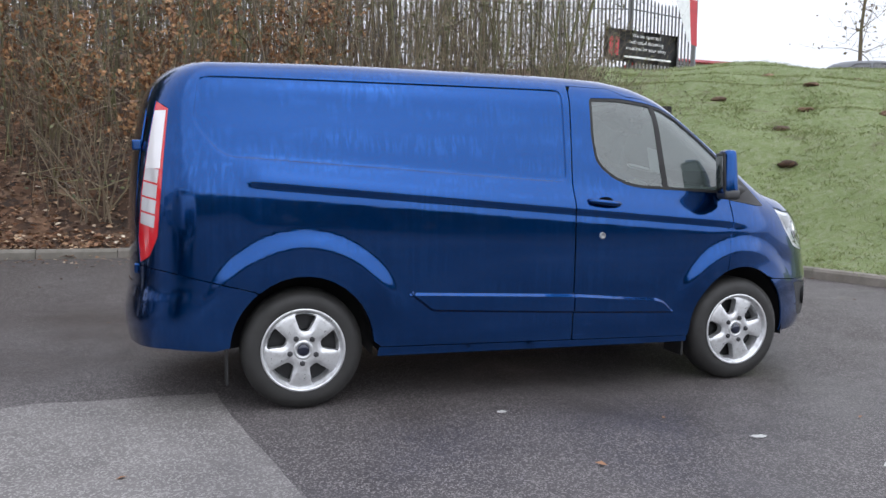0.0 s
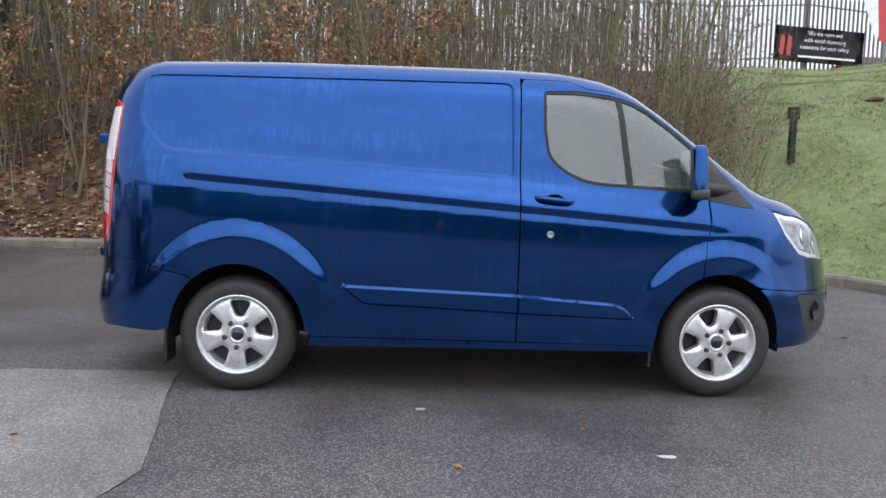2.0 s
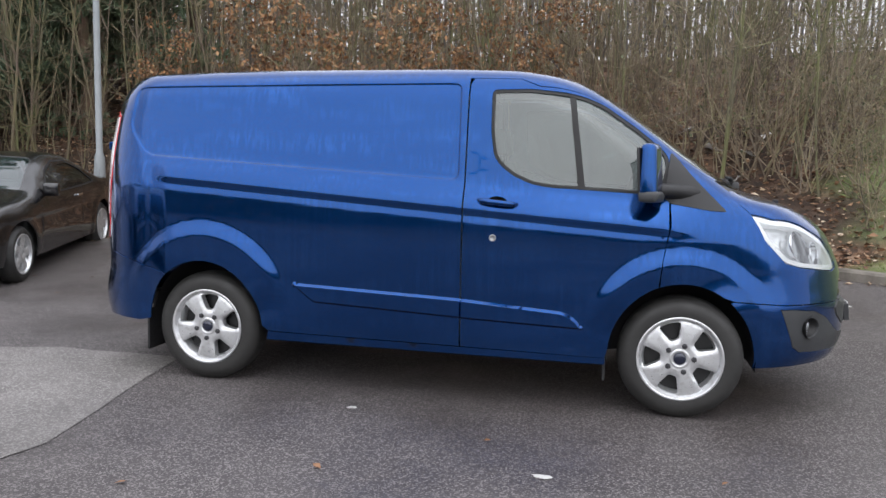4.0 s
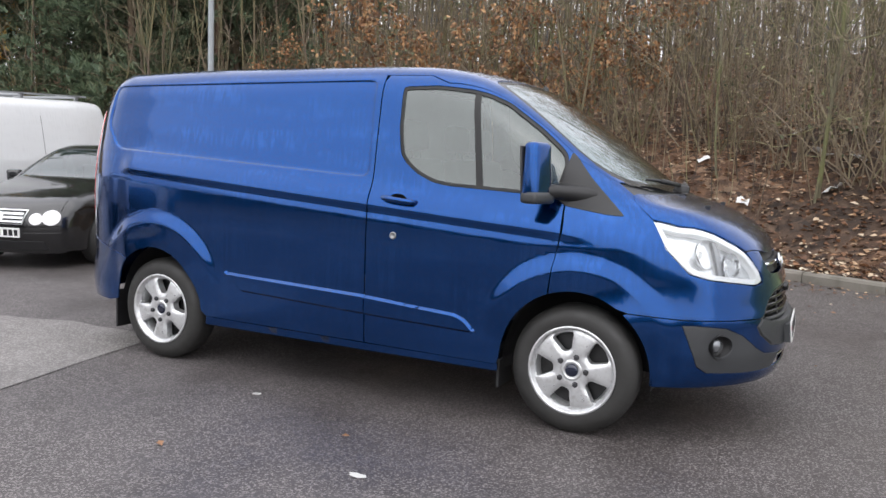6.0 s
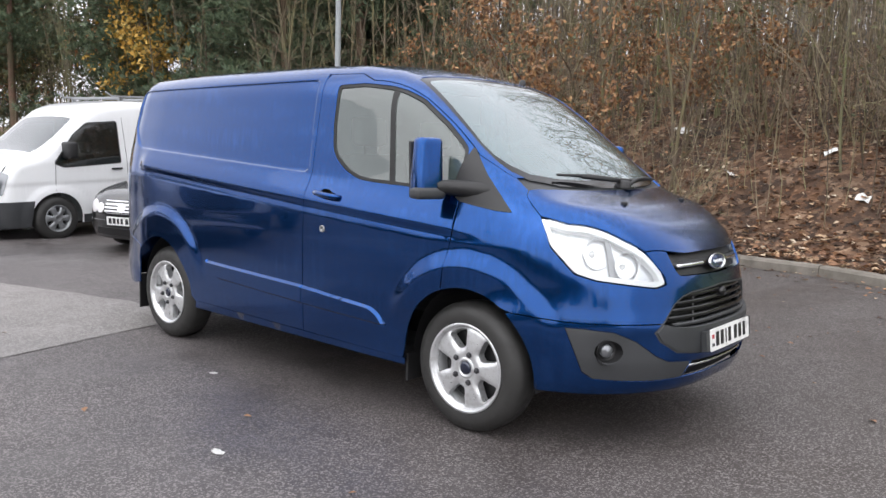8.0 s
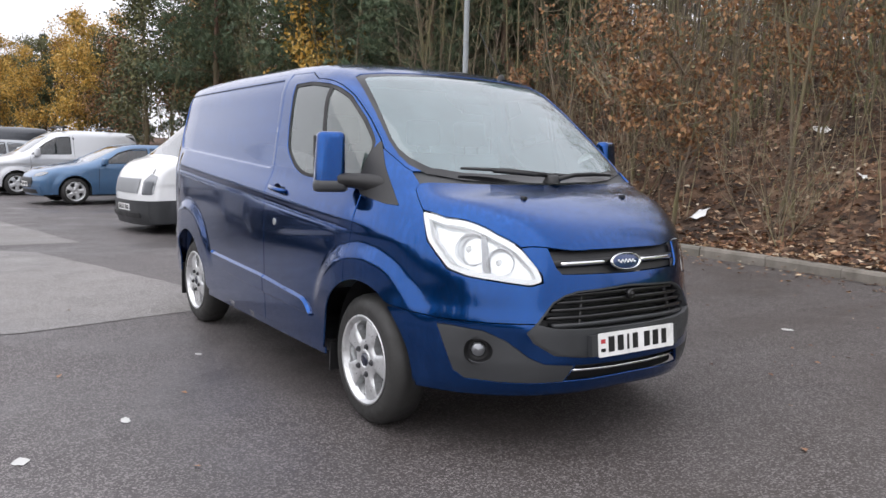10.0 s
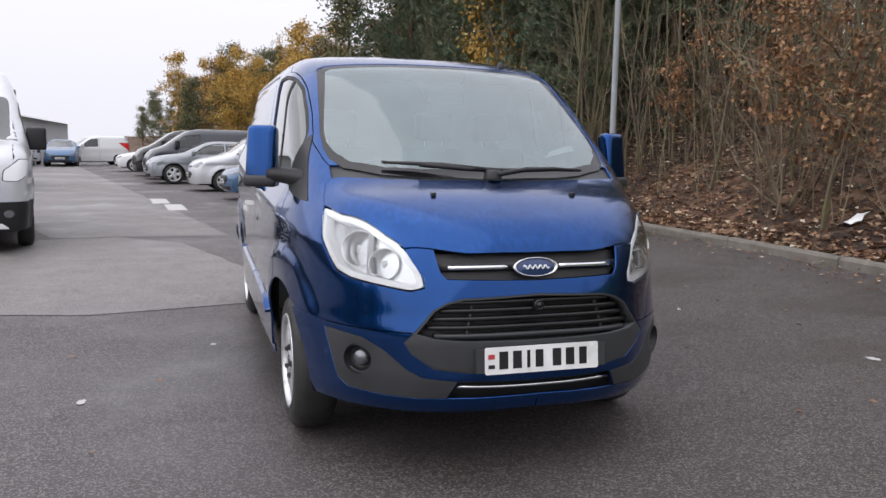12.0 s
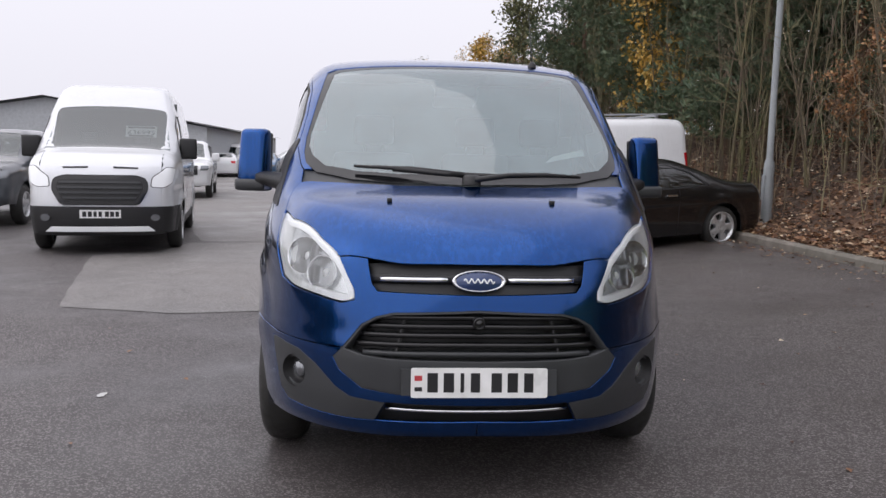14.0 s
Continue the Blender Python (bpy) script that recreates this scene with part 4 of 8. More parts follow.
            bm = bmesh.new()
            lathe(bm, [(r * 0.34, -0.04), (r * 0.34, -0.005), (r * 0.25, 0.012), (0.0, 0.018)], 18, "z")
            bm.transform(m)
            part("bulb", shade(bm), REFLECTOR, bowl)
    # ---- grille
    def nose_x(y, z):
        return spot(S, None, y, z)[0]

    def sweep(name, y0, y1, zf, dx, hgt, dep, material, parent, n=14, label=""):
        """A slat that follows the nose from y0 to y1."""
        bm = bmesh.new()
        rows = []
        for i in range(n + 1):
            y = y0 + (y1 - y0) * i / n
            z = zf(y)
            x = nose_x(y, z) + dx
            rows.append([bm.verts.new(c) for c in ((x - dep, y, z - hgt * 0.4), (x - 0.004, y, z - hgt / 2), (x, y, z - hgt * 0.2), (x, y, z + hgt * 0.2), (x - 0.004, y, z + hgt / 2), (x - dep, y, z + hgt * 0.4))])
        for a, b in zip(rows, rows[1:]):
            for j in range(6):
                bm.faces.new((a[j], a[(j + 1) % 6], b[(j + 1) % 6], b[j]))
        bm.faces.new(rows[0])
        bm.faces.new(rows[-1])
        bmesh.ops.recalc_face_normals(bm, faces=bm.faces)
        return part(name, shade(bm), material, parent, label)

    slot = [(0.0, 0.890), (-0.395, 0.898), (-0.425, 0.93), (-0.452, 0.998), (0.0, 1.012), (0.452, 0.998), (0.425, 0.93), (0.395, 0.898)]
    grille = thing("grille", "", "")
    grille.parent = v
    grille["label"] = "black slatted radiator grille"
    panel("slot_backing", S, FRONT, slot, DARK, grille, h=0.05, off=-0.035, thick=0)
    for y0, y1 in ((-0.385, -0.118), (0.118, 0.385)):
        sweep("chrome_bar", y0, y1, lambda y: 0.949 - 0.02 * y * y, -0.004, 0.019, 0.02, CHROME, grille, 8, "bright chrome bar")
    sweep("bar_holder", -0.43, 0.43, lambda y: 0.949 - 0.02 * y * y, -0.016, 0.034, 0.03, DARK, grille)
    mouth = [(0.0, 0.842), (-0.33, 0.828), (-0.40, 0.81), (-0.458, 0.776), (-0.535, 0.676), (-0.574, 0.632), (-0.545, 0.582), (-0.455, 0.523), (-0.32, 0.509), (0.0, 0.506)]
    mouth = mouth + [(-y, z) for y, z in mouth[-2:0:-1]]
    panel("backing", S, FRONT, mouth, DARK, grille, h=0.06, off=-0.075, thick=0)
    panel("surround", S, FRONT, mouth, TRIM, grille, [inset(mouth, 0.012)], h=0.03, off=-0.003, thick=0.05)
    for z, half in ((0.806, 0.375), (0.772, 0.425), (0.738, 0.455), (0.702, 0.475), (0.668, 0.45)):
        sweep("slat", -half, half, lambda y, z=z: z - 0.03 * y * y, -0.016, 0.019, 0.04, GLOSSDARK if z > 0.7 else TRIM, grille, 16)
    for y in (-0.30, 0.30):
        bm = bmesh.new()
        tube(bm, [(nose_x(y * 1.06, 0.67) - 0.03, y * 1.06, 0.67), (nose_x(y * 0.94, 0.82) - 0.03, y * 0.94, 0.82)], 0.007, 6)
        part("strut", bm, DARK, grille)
    lowblock = [(-0.528, 0.672), (-0.46, 0.655), (-0.36, 0.648), (0.0, 0.645)]
    lowblock = lowblock + [(-y, z) for y, z in lowblock[-2::-1]] + [(0.562, 0.632), (0.535, 0.586), (0.448, 0.532), (0.32, 0.519), (0.0, 0.516), (-0.32, 0.519), (-0.448, 0.532), (-0.535, 0.586), (-0.562, 0.632)]
    panel("plate_mount", S, FRONT, lowblock, TRIM, grille, h=0.03, off=0.004, thick=0.06, label="dark grey number plate mount")
    bm = bmesh.new()
    lathe(bm, [(0.026, 0.0), (0.025, 0.022), (0.019, 0.028), (0.017, 0.02), (0.012, 0.026), (0.0, 0.031)], 20, "x", (nose_x(0, 0.79) - 0.02, 0.0, 0.79))
    part("front_sensor", shade(bm), GLOSSDARK, grille)
    panel("intake_backing", S, FRONT, [(-0.40, 0.388), (0.40, 0.388), (0.365, 0.482), (-0.365, 0.482)], DARK, v, h=0.05, off=-0.04, thick=0)
    sweep("chrome_strip", -0.36, 0.36, lambda y: 0.443 + 0.04 * y * y, -0.012, 0.014, 0.03, CHROME, v, 14, "slim chrome strip in the lower intake")
    # badge: a plain blue oval in a chrome ring
    bm = bmesh.new()
    lathe(bm, [(0.0, 0.0), (0.105, 0.0), (0.107, 0.010), (0.100, 0.018), (0.094, 0.014), (0.09, 0.010)], 40, "z")
    for w in bm.verts:
        w.co = Vector((w.co.x * 0.40, w.co.y, w.co.z))
    badge_m = pose(nose_x(0, 0.946) - 0.004, 0, 0.946, 0, 76, 0) @ Matrix.Diagonal((1, 1, 1, 1))
    bm.transform(badge_m)
    badge = part("badge", shade(bm), CHROME, v, "oval badge, blue in a chrome ring")
    bm = bmesh.new()
    lathe(bm, [(0.091, 0.009), (0.06, 0.014), (0.0, 0.016)], 40, "z")
    for w in bm.verts:
        w.co = Vector((w.co.x * 0.385, w.co.y, w.co.z))
    bm.transform(badge_m)
    part("badge_face", shade(bm), BADGEBLUE, badge)
    bm = bmesh.new()
    tube(bm, [badge_m @ Vector((-0.009 * math.sin(k * 1.3), -0.060 + 0.005 * k, 0.015)) for k in range(25)], 0.003, 5)
    part("badge_stroke", shade(bm), REFLECTOR, badge)
    # number plate: its characters as plain bars
    plate_m = pose(2.502, 0, 0.570, 90 - 6, 0, 90)
    bm = bmesh.new()
    prism(bm, rounded([(-0.263, -0.057), (0.263, -0.057), (0.263, 0.057), (-0.263, 0.057)], 0.01), plate_m, 0.006)
    plate = part("number_plate", bm, PLATEWHITE, v, "white number plate")
    bm = bmesh.new()
    box(bm, -0.30, 0.30, -0.05, 0.05, -0.03, 0.0, 0.0, plate_m @ Matrix.Translation((0, 0, -0.001)))
    part("plate_backing", bm, TRIM, v)
    for k, (a, w) in enumerate(((-0.180, 0.040), (-0.118, 0.040), (-0.066, 0.014), (-0.016, 0.036), (0.066, 0.040), (0.128, 0.040), (0.190, 0.036))):
        bm = bmesh.new()
        box(bm, a - w / 2, a + w / 2, -0.036, 0.038, 0.006, 0.0075, 0.0, plate_m)
        part("character_bar", bm, INK, plate)
    for b0, b1, mat in ((0.008, 0.028, BRICKRED), (-0.032, -0.016, INK)):
        bm = bmesh.new()
        box(bm, -0.249, -0.220, b0, b1, 0.006, 0.0072, 0.0, plate_m)
        part("plate_mark", bm, mat, plate)
    # ---- mirrors
    for s in (1, -1):
        mir = thing("door_mirror", "", "")
        mir.parent = v
        if s < 0:
            mir.matrix_basis = Matrix.Translation((0, -0.05, 0)) @ Matrix.Diagonal((1, -1, 1, 1))
        bm = bmesh.new()
        box(bm, -0.052, 0.052, -0.088, 0.088, -0.150, 0.150)
        for w in bm.verts:
            up = (w.co.z + 0.150) / 0.30
            fwd = w.co.x > 0
            w.co.y = w.co.y * (0.90 if fwd else 1.0) * (1 - 0.10 * up) + 0.008 * up
            w.co.x = w.co.x * (1.0 - 0.22 * up) - 0.012 * up
        bmesh.ops.bevel(bm, geom=list(bm.edges), offset=0.036, segments=4, affect="EDGES", profile=0.6)
        bm.transform(pose(1.262, -1.058, 1.405, 0, 0, -19))
        part("mirror_shell", shade(bm), BLUE, mir)
        bm = bmesh.new()
        box(bm, -0.008, 0.006, -0.080, 0.080, -0.140, 0.128, 0.006)
        bm.transform(pose(1.262, -1.058, 1.405, 0, 0, -19) @ pose(-0.050, 0, 0, 0, -4, 0))
        part("mirror_frame", shade(bm), DARK, mir, "black frame round the mirror glass")
        bm = bmesh.new()
        box(bm, -0.003, 0.003, -0.066, 0.066, -0.118, 0.108, 0.002)
        bm.transform(pose(1.262, -1.058, 1.405, 0, 0, -19) @ pose(-0.060, 0, 0, 0, -4, 0))
        part("mirror_glass", shade(bm), MIRRORGLASS, mir)
        bm = bmesh.new()
        box(bm, -0.050, 0.056, -0.086, 0.089, -0.170, -0.105, 0.022)
        bm.transform(pose(1.262, -1.058, 1.405, 0, 0, -19))
        part("mirror_foot", shade(bm), TRIM, mir, "black lower cover")
        bm = bmesh.new()
        for i, (x, y, z, ww, hh) in enumerate(((1.43, -0.880, 1.285, 0.115, 0.052), (1.37, -0.935, 1.295, 0.075, 0.042), (1.32, -0.99, 1.30, 0.05, 0.038), (1.285, -1.04, 1.30, 0.042, 0.036))):
            ring = [bm.verts.new((x + ww * math.cos(a), y, z + hh * math.sin(a))) for a in np.linspace(0, 2 * math.pi, 13)[:-1]]
            if i:
                for k in range(12):
                    bm.faces.new((last[k], last[(k + 1) % 12], ring[(k + 1) % 12], ring[k]))
            last = ring
        bm.faces.new(last)
        bmesh.ops.recalc_face_normals(bm, faces=bm.faces)
        part("mirror_arm", shade(bm), DARK, mir)
        bm = bmesh.new()
        lathe(bm, [(0.0, -0.03), (0.034, -0.03), (0.036, 0.0), (0.03, 0.03)], 16, "z", (1.30, -1.005, 1.275))
        part("side_repeater", shade(bm), CLEARLENS, mir)
    # ---- handles and locks
    for s in (1, -1):
        hp = spot(S, 0.405, None, 1.203)
        door_y = lambda x, z: spot(S, x, None, z)[1] * s
        bm = bmesh.new()
        pts = [(x, door_y(x, 1.217 - 0.09 * (x - 0.29)) - s * o, 1.217 - 0.09 * (x - 0.29)) for x, o in ((0.292, -0.004), (0.315, 0.022), (0.36, 0.034), (0.44, 0.036), (0.49, 0.026), (0.52, -0.004))]
        tube(bm, pts, [0.012, 0.016, 0.017, 0.017, 0.016, 0.012], 10)
        handle = part("door_handle", shade(bm), BLUE, v)
        bm = bmesh.new()
        lathe(bm, [(0.0, 0.0), (0.052, 0.0), (0.06, 0.004)], 24, "y")
        for w in bm.verts:
            w.co.x *= 1.0
            w.co.z *= 0.62
            w.co.y *= -s
        bm.transform(Matrix.Translation((0.405, hp[1] * s - s * 0.003, 1.205)))
        part("handle_recess", shade(bm), GLOSSDARK, handle)
        lp = spot(S, 0.386, None, 1.0)
        bm = bmesh.new()
        lathe(bm, [(0.022, 0.0), (0.021, 0.006), (0.014, 0.007), (0.012, 0.003), (0.0, 0.004)], 18, "y")
        for w in bm.verts:
            w.co.y *= -s
        bm.transform(Matrix.Translation((0.386, lp[1] * s, 1.0)))
        part("door_lock", shade(bm), STEEL, v)
        for z in (1.50, 0.80):
            bm = bmesh.new()
            box(bm, -2.385, -2.33, s * 0.60 - 0.02, s * 0.60 + 0.02, z - 0.03, z + 0.03, 0.01)
            part("door_hinge", bm, BLUE, v)
        # mud flaps, arch liners
        for x, z0, z1 in ((-1.89, 0.17, 0.44), (1.045, 0.19, 0.35)):
            bm = bmesh.new()
            box(bm, x - 0.008, x + 0.008, min(s * 0.74, s * 0.945), max(s * 0.74, s * 0.945), z0, z1, 0.004)
            part("mud_flap", bm, DARK, v)
        for ax in (AXLE, -AXLE):
            bm = bmesh.new()
            rows = []
            for k in range(19):
                a = radians(-8 + 196 * k / 18)
                r = ARCH_R + 0.012
                rows.append([bm.verts.new((ax + r * math.cos(a), s * y, TYRE_R + ARCH_TALL * r * math.sin(a))) for y in (0.895, 0.55)] + [bm.verts.new((ax, s * 0.55, TYRE_R))])
            for a, b in zip(rows, rows[1:]):
                bm.faces.new((a[0], a[1], b[1], b[0]))
                bm.faces.new((a[1], a[2], b[1]))
            part("arch_liner", shade(bm), DARK, v)
    # ---- underside
    bm = bmesh.new()
    box(bm, -2.12, 2.20, -0.54, 0.54, 0.30, 0.50, 0.02)
    box(bm, -1.0, 1.0, -0.92, 0.92, 0.285, 0.36, 0.02)
    part("underbody", bm, DARK, v)
    # ---- wipers, washer jets, aerial
    for pts in ([(1.80, -0.02, 0.03), (1.755, -0.25, 0.03), (1.70, -0.52, 0.022)], [(1.845, 0.03, 0.03), (1.80, 0.2, 0.035), (1.77, 0.37, 0.03), (1.742, 0.54, 0.022)],
                [(1.745, -0.34, 0.028), (1.79, -0.1, 0.028), (1.80, 0.12, 0.028), (1.775, 0.37, 0.028)]):
        bm = bmesh.new()
        P = [np.array(spot(S, x, y, None)) + np.array([0.01, 0, o]) for x, y, o in pts]
        tube(bm, P, [0.014] + [0.012] * (len(P) - 2) + [0.007], 6)
        part("wiper", shade(bm), DARK, v)
    bm = bmesh.new()
    p = spot(S, 1.82, 0.02, None)
    lathe(bm, [(0.045, 0.0), (0.043, 0.035), (0.03, 0.045), (0.0, 0.047)], 20, "z", (p[0], p[1], p[2] - 0.005))
    part("wiper_pivot", shade(bm), DARK, v)
    for y in (-0.353, 0.353):
        p = spot(S, 2.03, y, None)
        bm = bmesh.new()
        box(bm, p[0] - 0.018, p[0] + 0.014, y - 0.011, y + 0.011, p[2] - 0.005, p[2] + 0.014, 0.005)
        part("washer_jet", shade(bm), DARK, v)
    p = spot(S, 0.766, 0.467, None)
    bm = bmesh.new()
    lathe(bm, [(0.026, -0.005), (0.022, 0.015), (0.01, 0.03), (0.0, 0.031)], 14, "z", tuple(p))
    tube(bm, [(p[0], p[1], p[2] + 0.02), (p[0] - 0.14, p[1] + 0.01, p[2] + 0.17), (p[0] - 0.30, p[1] + 0.02, p[2] + 0.36)], [0.004, 0.003, 0.002], 5)
    part("aerial", shade(bm), DARK, v)
    build_cab(v)
    return v


def build_cab(v):
    """What shows through the glass: dashboard, wheel, seats, bulkhead, door cards, headlining."""
    S = van_skin
    panel("headlining", S, TOP, [(0.87, -0.70), (0.87, 0.70), (0.16, 0.72), (0.16, -0.72)], BULKHEAD, v, h=0.08, off=-0.03, thick=0)
    panel("door_card", S, SIDE, [(0.22, 0.42), (1.0, 0.42), (1.05, 0.72), (1.30, 0.85), (1.34, 1.255), (0.60, 1.285), (0.38, 1.38), (0.22, 1.40)], INNER, v, h=0.06, off=-0.05, thick=0, mirror=True)
    bm = bmesh.new()
    box(bm, 0.13, 0.17, -0.85, 0.85, 0.36, 1.58, 0.01)
    box(bm, 0.13, 0.17, -0.77, 0.77, 1.56, 1.90, 0.01)
    part("bulkhead", bm, BULKHEAD, v, "pale grey bulkhead behind the seats")
    for y, w in ((-0.46, 0.26), (0.20, 0.22), (0.62, 0.22)):
        seat = thing("seat", "", "")
        seat.parent = v
        bm = bmesh.new()
        box(bm, 0.34, 0.84, y - w, y + w, 0.72, 0.88, 0.05)
        part("cushion", shade(bm), INNER, seat)
        bm = bmesh.new()
        box(bm, -0.075, 0.075, -w, w, 0.0, 0.60, 0.05, pose(0.36, y, 0.86, 0, -12, 0))
        part("backrest", shade(bm), INNER, seat)
        bm = bmesh.new()
        box(bm, -0.05, 0.05, -0.13, 0.13, 0.0, 0.19, 0.04, pose(0.225, y, 1.50, 0, -8, 0))
        head = part("headrest", shade(bm), INNER, seat)
        for q in (-0.06, 0.06):
            bm = bmesh.new()
            tube(bm, [(0.235, y + q, 1.42), (0.225, y + q, 1.53)], 0.006, 6)
            part("headrest_rod", bm, CHROME, head)
    panel("mirror_housing", S, TOP, rounded([(0.925, -0.19), (0.925, 0.19), (1.00, 0.13), (1.05, 0.11), (1.05, -0.11), (1.00, -0.13)], 0.02), DARK, v, h=0.05, off=-0.012, thick=0.05, label="dark sensor housing at the top of the screen")
    panel("paper_card", S, TOP, [(1.575, 0.44), (1.62, 0.40), (1.53, 0.61), (1.49, 0.61)], PLATEWHITE, v, h=0.05, off=-0.012, thick=0.002, label="pale card behind the screen")
    # dashboard, following the screen's foot
    bm = bmesh.new()
    prof = [(1.72, 1.05), (1.70, 1.25), (1.60, 1.295), (1.42, 1.275), (1.24, 1.225), (1.15, 1.16), (1.14, 1.0), (1.20, 0.75)]
    rows = []
    for y in np.linspace(-0.86, 0.86, 21):
        hump = 0.045 * math.exp(-((y + 0.42) / 0.2) ** 2) + 0.03 * math.exp(-((y - 0.02) / 0.18) ** 2)
        pull = 0.20 * (abs(y) / 0.86) ** 2.5
        rows.append([bm.verts.new((x - pull * (1 if x > 1.3 else 0.3), y, z + (hump if 1.15 < x < 1.5 and z > 1.1 else 0))) for x, z in prof])
    for a, b in zip(rows, rows[1:]):
        for j in range(len(prof) - 1):
            bm.faces.new((a[j], a[j + 1], b[j + 1], b[j]))
    bmesh.ops.recalc_face_normals(bm, faces=bm.faces)
    dash = part("dashboard", shade(bm), INNER, v)
    bm = bmesh.new()
    ring = [(1.10 + 0.17 * math.cos(a) * math.sin(radians(28)) * 1.0, -0.42 + 0.19 * math.sin(a), 1.20 + 0.19 * math.cos(a) * math.cos(radians(28))) for a in np.linspace(0, 2 * math.pi, 29)]
    tube(bm, ring, 0.016, 8, caps=False)
    wheel = part("steering_wheel", shade(bm), DARK, v)
    bm = bmesh.new()
    lathe(bm, [(0.07, 0.0), (0.065, 0.03), (0.0, 0.035)], 18, "z")
    bm.transform(Matrix.Translation((1.12, -0.42, 1.19)) @ Vector((-0.88, 0, 0.47)).to_track_quat("Z", "Y").to_matrix().to_4x4())
    for a in (0, 2.2, 4.1):
        tube(bm, [(1.10, -0.42, 1.19), (1.10 + 0.17 * math.cos(a) * 0.47, -0.42 + 0.18 * math.sin(a), 1.20 + 0.18 * math.cos(a) * 0.88)], 0.014, 6)
    part("wheel_boss", shade(bm), DARK, wheel)
    bm = bmesh.new()
    box(bm, -0.11, 0.11, -0.075, 0.075, 0.0, 0.002, 0.0, pose(1.56, 0.50, 1.315, 0, 16, 20))
    part("paper_sheet", bm, PAPER, dash, "sheet of white paper on the dashboard")
    bm = bmesh.new()
    box(bm, -0.09, 0.09, -0.115, 0.115, -0.05, 0.02, 0.02, pose(1.03, 0.0, 1.80, 0, 30, 0))
    part("mirror_console", shade(bm), TRIM, v)
    bm = bmesh.new()
    box(bm, -0.012, 0.012, -0.11, 0.11, -0.03, 0.03, 0.01, pose(1.16, -0.02, 1.72))
    part("inside_mirror", shade(bm), TRIM, v)

van = build_van()
for wx in (AXLE, -AXLE):
    make_wheel(van, wx, -0.848, 1, turn=18 if wx > 0 else 40)
    make_wheel(van, wx, 0.848, -1)

# ---------------------------------------------------------------- ground, kerb and bank
KERB_LINE = spline([(-90, -9.0), (-60, -3.2), (-40, 0.8), (-30, 2.5), (-20, 4.0), (-13, 4.8), (-8, 4.98), (-5, 5.05), (-3, 5.13), (-1, 5.12), (0.4, 5.07), (1.5, 4.95), (2.6, 4.5), (3.5, 3.9), (4.25, 3.0), (4.60, 2.1), (4.72, 1.35), (5.1, 0.85), (5.9, 0.6), (9, 0.4), (20, 0.2), (70, 0)], 8)

KERB_OPEN = KERB_LINE[::3] + KERB_LINE[::-3]
KERB_AREA = KERB_LINE + [(900, 0), (900, 900), (-900, 900), (-900, -9.0)]


def beyond_kerb(x, y):
    """Distance from the kerb line: positive on the bank, negative on the asphalt."""
    d = np.full(np.shape(x), 60.0)
    near = (np.abs(x) < 95) & (np.abs(y) < 60)
    d[near] = edge_distance(KERB_OPEN, x[near], y[near])
    return np.where(inside(KERB_AREA, x, y), d, -d)


def road_height(x, y, d=None):
    d = beyond_kerb(x, y) if d is None else d
    return 0.26 * step(-3.4, 0.0, d)


bank_rise = curve([0.0, 0.12, 0.35, 0.9, 2.2, 4.0, 6.5, 10, 15, 25, 60, 300], [0.0, 0.10, 0.13, 0.30, 1.05, 1.95, 2.85, 3.75, 4.4, 4.7, 4.8, 4.8])


def bank_height(x, y, d=None):
    d = beyond_kerb(x, y) if d is None else d
    far = 1 - 0.6 * step(-14, -30, x)
    lump = 0.10 * np.sin(x * 1.3 + 0.7 * np.sin(y * 0.9)) * np.sin(y * 1.1 + 1.0) + 0.05 * np.sin(x * 3.1 + y * 2.3)
    return 0.26 + bank_rise(np.maximum(d, 0)) * far + lump * step(0.5, 3.0, d)


def height_table(xs, ys):
    X, Y = np.meshgrid(xs, ys)
    d = beyond_kerb(X.ravel(), Y.ravel())
    z = np.where(d > 0, bank_height(X.ravel(), Y.ravel(), d), road_height(X.ravel(), Y.ravel(), d))
    return xs[0], ys[0], xs[1] - xs[0], d.reshape(X.shape).tolist(), z.reshape(X.shape).tolist(), len(xs), len(ys)


TABLES = [height_table(np.arange(-26, 20, 0.2), np.arange(-8, 20, 0.2)), height_table(np.arange(-120, 120, 2.0), np.arange(-60, 120, 2.0))]


def looked_up(x, y, which):
    for x0, y0, h, d, z, nx, ny in TABLES:
        u, v = (x - x0) / h, (y - y0) / h
        i, j = int(u), int(v)
        if 0 <= u and 0 <= v and i < nx - 1 and j < ny - 1:
            t = (d, z)[which]
            u, v = u - i, v - j
            return (t[j][i] * (1 - u) + t[j][i + 1] * u) * (1 - v) + (t[j + 1][i] * (1 - u) + t[j + 1][i + 1] * u) * v
    return 0.0


def ground_z(x, y):
    return looked_up(x, y, 1)


def kerb_gap(x, y):
    """Distance beyond the kerb line at one place."""
    return looked_up(x, y, 0)


def spread(lo, hi, fine_lo, fine_hi, h, grow=1.18):
    xs = list(np.arange(fine_lo, fine_hi + h / 2, h))
    s, x = h, fine_hi
    while x < hi:
        s *= grow
        x += s
        xs.append(x)
    s, x = h, fine_lo
    while x > lo:
        s *= grow
        x -= s
        xs.insert(0, x)
    return np.array(xs)


